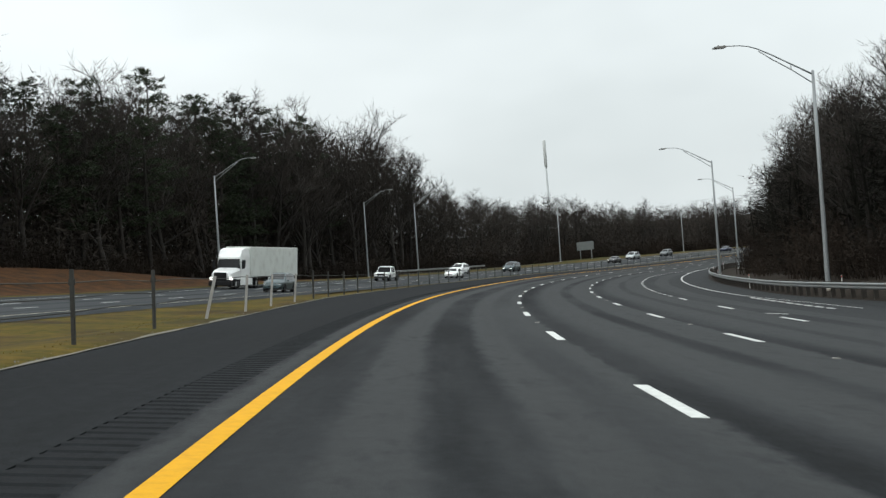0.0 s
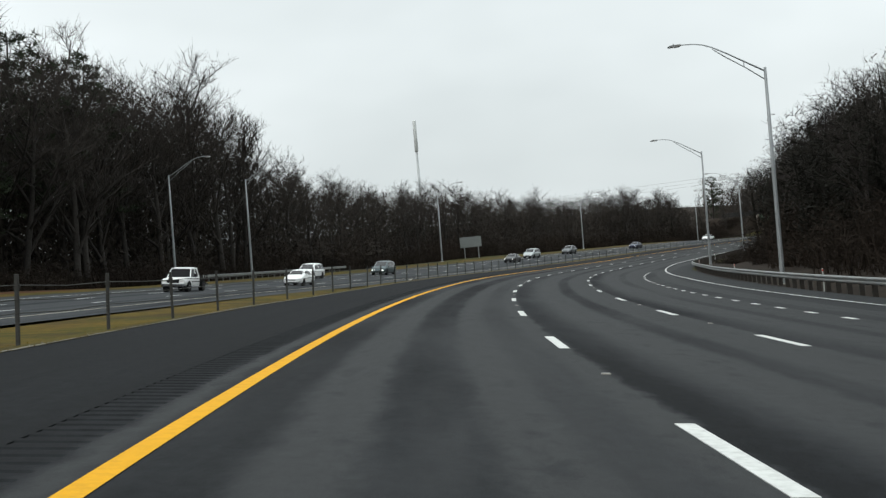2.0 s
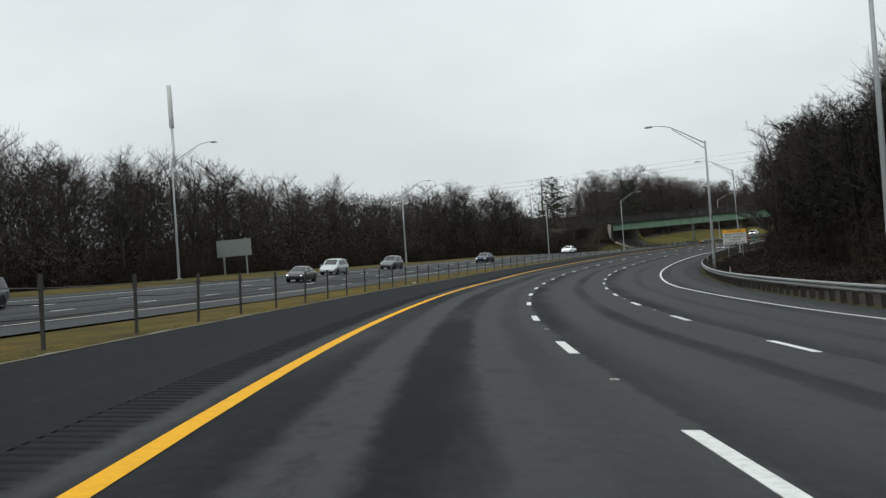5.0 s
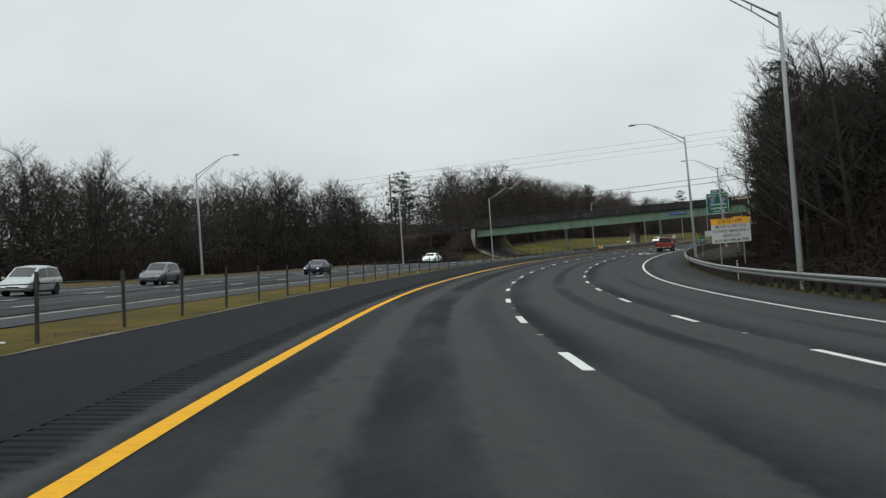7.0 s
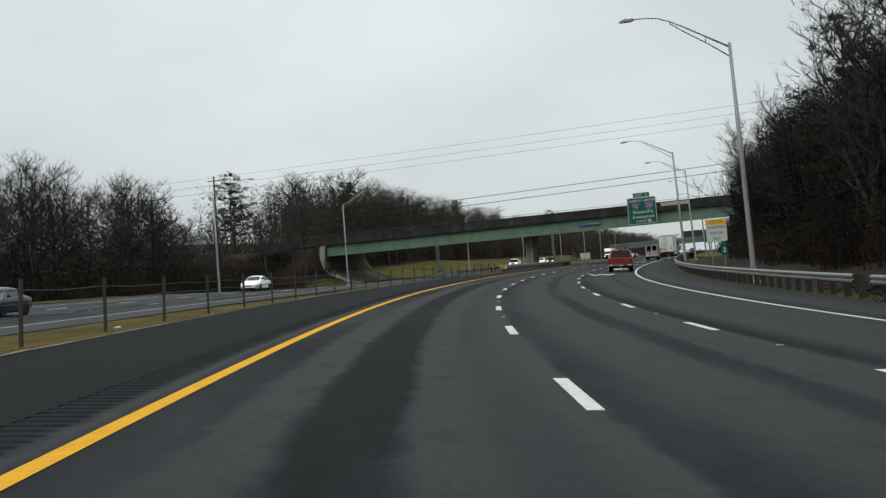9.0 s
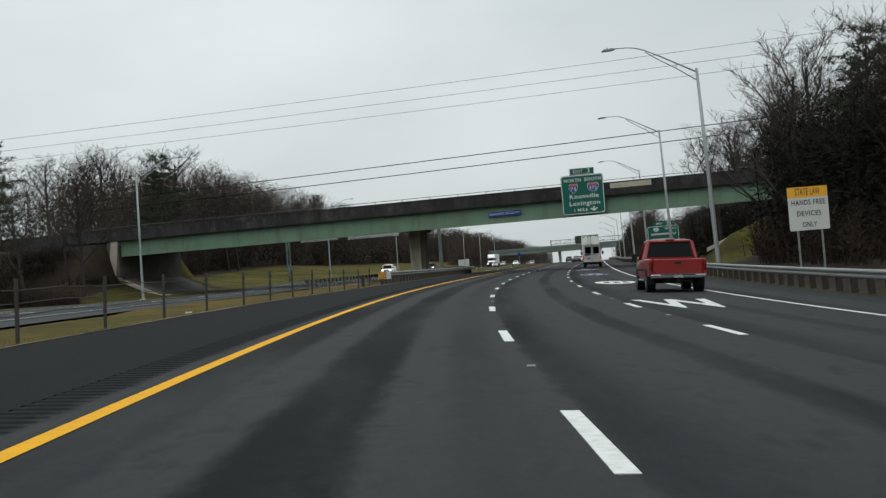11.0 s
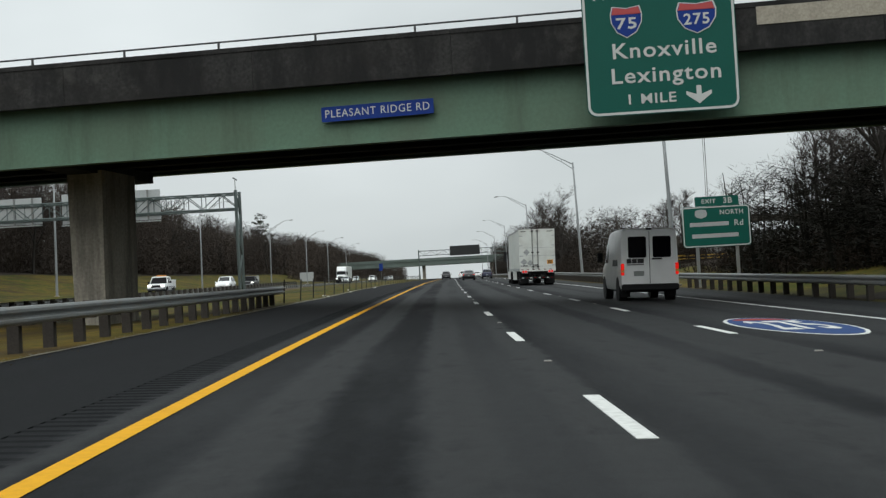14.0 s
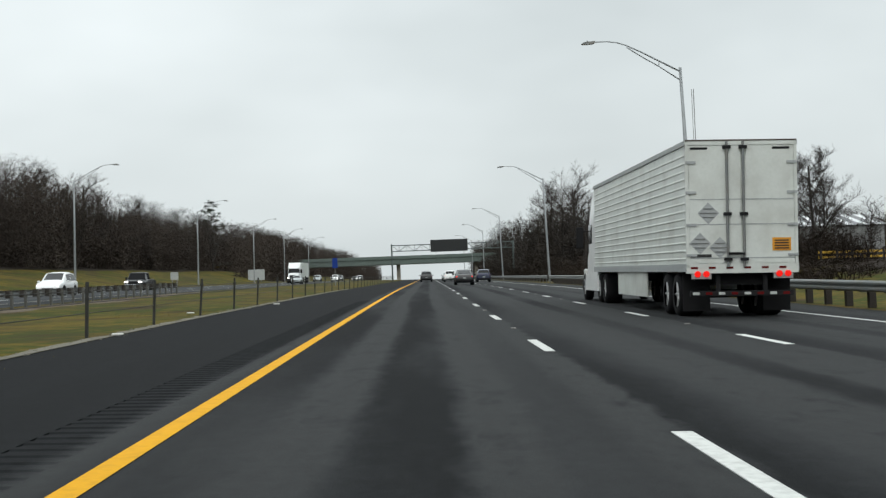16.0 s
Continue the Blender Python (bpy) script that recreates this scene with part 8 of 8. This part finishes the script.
def tuft_patch(seed, w, l, n_, h):
    r_ = random.Random(seed)
    sl = Slivers()
    for _ in range(n_):
        a = Vector((r_.uniform(-w, w), r_.uniform(-l, l), -0.03))
        k_ = 0.5 + 0.9 * max(0, noise.noise(Vector((a.x * 0.9, a.y * 0.9, seed))))
        for _ in range(3):
            e = Vector((r_.uniform(-0.6, 0.6), r_.uniform(-0.6, 0.6), 1.0))
            sl.blade(a, a + e * h * k_ * r_.uniform(0.5, 1.3), 0.007, r_)
    return mesh("grass", sl.v, sl.f, M["blades"])


TUFTS = [tuft_patch(61 + i, 1.3, 3.2, 160, 0.035) for i in range(3)]
for s in np.arange(4, 590, 6.0):
    for u in (-4.75, -7.2):
        q = lie(s + rg.uniform(-1, 1), u + rg.uniform(-0.15, 0.15), 0.0)
        ob = new("grass", rg.choice(TUFTS))
        ob.matrix_basis = q @ pose(0, 0, 0, 0, 0, rg.choice((0, 180)))
        tagged(ob, "tufts of dry yellow-green winter grass in the median", "grass", kind="stuff")
# bare gravelly earth under the rail along the far edge of the median
M["bare_earth"] = mat("bare_gravelly_earth", (0.115, 0.092, 0.072), 0.95, vary=0.45, scale=0.9, fine=9, bump=0.7, dirt=(0.05, 0.027, 0.016), dirt_amount=0.95, dirt_scale=0.35, spec=0.12)
ev, ef = [], []
r_ = random.Random(77)
for i in range(146):
    s = 468 + i
    for u, dz in ((-15.62 + r_.uniform(-0.1, 0.1), 0.0), (-15.2, 0.035), (-14.6, 0.03), (-14.0 + r_.uniform(-0.35, 0.5) + 1.6 * max(0.0, noise.noise(Vector((s * 0.09, 4.0, 1.0)))), -0.01)):
        ev.append(at(s, u, dz))
for i in range(145):
    for k_ in range(3):
        ef.append((4 * i + k_, 4 * i + k_ + 1, 4 * i + k_ + 5, 4 * i + k_ + 4))
tagged(new("bare_verge", mesh("bare_verge", ev, ef, M["bare_earth"], True)), "strip of bare gravelly earth under the median rail", "verge", kind="structure")
# scraps of litter
SCRAP = Shape().box(-0.11, -0.07, 0.0, 0.11, 0.07, 0.05, bevel=0.015).mesh("litter", mat("faded_white_plastic", (0.55, 0.55, 0.52), 0.6, vary=0.15))
for s, u in ((150, -4.4), (247, -5.2), (318, -4.6), (396, -6.0), (404, -8.1), (523, -3.9), (528, -4.6), (541, -4.0), (556, -5.3), (566, -3.8)):
    ob = part("litter", SCRAP, None, "", stand(s, u, 0.0, rg.uniform(0, 180)))
    tagged(ob, "crumpled white plastic scrap lying in the median grass", "litter", "roadside litter")

# ---- delineators on the near guard rail ----
M["red_reflector"] = mat("red_reflector", (0.5, 0.04, 0.02), 0.35, vary=0.1, bump=0)
for s in (66, 96, 126, 156, 196, 246, 296):
    dl = tagged(empty("delineator", stand(s, RAIL_U(s) + 0.4)), "white roadside marker post with a reflector", "marker post", "delineators")
    part("post", Shape().box(-0.03, -0.012, -0.2, 0.03, 0.012, 1.05, bevel=0.004).mesh("post", M["sign_white"]), dl)
    part("reflector", Shape().box(-0.025, -0.018, 0.92, 0.025, -0.012, 1.0).mesh("reflector", M["red_reflector"]), dl, "amber-red reflector")

# ---- a warehouse beyond the exit ----
wh = tagged(empty("warehouse", pose(398.7, 581.4, 11.0, 0, 0, -32.2)), "pale grey warehouse with a striped metal roof among bare trees", "building")
M["shed_wall"] = mat("pale_grey_cladding", (0.22, 0.225, 0.22), 0.7, vary=0.12, scale=0.5, fine=6, bump=0.05)
M["shed_roof"] = mat("white_roof_sheets", (0.62, 0.64, 0.64), 0.5, vary=0.1, scale=0.5, fine=6, bump=0.03)
M["shed_roof_dark"] = mat("grey_roof_sheets", (0.16, 0.165, 0.17), 0.6, vary=0.2, scale=0.5, fine=6, bump=0.03)
part("wall", Shape().prism([(-11.5, -3), (11.5, -3), (11.5, 5.4), (-11.5, 5.4)], -7, 7).mesh("wall", M["shed_wall"]), wh)
roof = part("roof", Shape().add([(-12, -7.5, 5.3), (12, -7.5, 5.3), (12, 0, 7.4), (-12, 0, 7.4), (12, 7.5, 5.3), (-12, 7.5, 5.3)], [(0, 1, 2, 3), (3, 2, 4, 5), (0, 3, 5), (1, 4, 2)]).mesh("roof", M["shed_roof_dark"]), wh, "striped metal roof")
SHEET = Shape().add([(-0.62, -7.55, 5.33), (0.62, -7.55, 5.33), (0.62, -0.02, 7.44), (-0.62, -0.02, 7.44), (-0.62, -7.55, 5.29), (0.62, -7.55, 5.29)], [(0, 1, 2, 3), (4, 5, 1, 0)]).mesh("roof_sheet", M["shed_roof"])
for i in range(9):
    part("roof_sheet", SHEET, roof, m=pose(-10.6 + 2.6 * i, 0, 0))
for i in range(2):
    part("loading_door", Shape().box(-1.6, -7.06, -2.8, 1.6, -7.0, 3.2).mesh("loading_door", M["shed_roof_dark"]), wh, "grey loading door", pose(-6 + 9.5 * i, 0, 0))
yf = tagged(empty("railing", stand(610.5, 35.5, 0.0, 18)), "low fence with yellow rails beside a grass bank", "fence")
M["rail_yellow"] = mat("yellow_rail_paint", (0.5, 0.31, 0.03), 0.6, vary=0.15)
for z in (0.25, 0.62):
    part("rail", Shape().box(-5.5, -0.05, z, 5.5, 0.05, z + 0.16).mesh("rail", M["rail_yellow"]), yf, "yellow rail")
for i in range(9):
    part("post", Shape().box(-0.07, -0.07, -0.8, 0.07, 0.07, 0.95, bevel=0.01).mesh("post", M["post_wood"]), yf, "", pose(-5.4 + 1.35 * i, -0.13, 0))

# ---- a thin lattice mast far off ----
lm = tagged(empty("lattice_mast", pose(1214.0, 1193.0, 15.0)), "very tall thin lattice mast far behind the trees", "mast")
for k_ in range(3):
    part("leg", Shape().tube([(1.2 * math.cos(2.094 * k_), 1.2 * math.sin(2.094 * k_), -10), (1.2 * math.cos(2.094 * k_), 1.2 * math.sin(2.094 * k_), 178)], 0.28, 5).mesh("leg", M["galv"]), lm)

# ---- a wooded hill far off, with two thin masts ----
hv, hf = [], []
for i in range(49):
    for j in range(13):
        a, c = (i / 48 - 0.5) * 2, j / 12
        z = 50 * (1 - a * a) ** 0.6 * math.sin(min(1.0, c * 1.2) * 1.5708) if abs(a) < 1 else 0
        z += 5.0 * noise.noise(Vector((a * 9, c * 4, 1))) + 3.4 * noise.noise(Vector((a * 40, c * 14, 2)))
        hv.append((1010 + 0.60 * a * -150 + 0.8 * c * 160, 950 + 0.8 * a * 150 + 0.60 * c * 160, 8 + max(-6, z)))
for i in range(48):
    for j in range(12):
        hf.append((i * 13 + j, i * 13 + j + 1, i * 13 + j + 14, i * 13 + j + 13))
tagged(new("distant_hill", mesh("distant_hill", hv, hf, M["litter"], True)), "wooded brown hill far beyond the highway", "hill", kind="structure")
for _ in range(70):
    a, c = rg.uniform(-0.85, 0.85), rg.uniform(0.15, 0.95)
    z = 50 * (1 - a * a) ** 0.6 * math.sin(min(1.0, c * 1.2) * 1.5708) + 8
    ob = new("woodland", rg.choice(THIN_HILL))
    ob.matrix_basis = pose(1010 - 90 * a + 128 * c, 950 + 120 * a + 96 * c, z - 2, 0, 0, rg.uniform(0, 180)) @ Matrix.Diagonal((1.2, 1.6, rg.uniform(0.75, 1.0), 1))
    tagged(ob, "leafless woodland on a distant hill", "woodland", kind="stuff")
for dx, h_ in ((0, 24), (14, 22)):
    am = tagged(empty("antenna_mast", pose(1082 + dx, 1013 - dx * 0.9, 58)), "thin antenna mast on a distant hill", "mast", "hilltop masts")
    part("pole", Shape().tube([(0, 0, -6), (0, 0, h_)], [0.5, 0.2], 6).mesh("pole", M["galv"]), am)
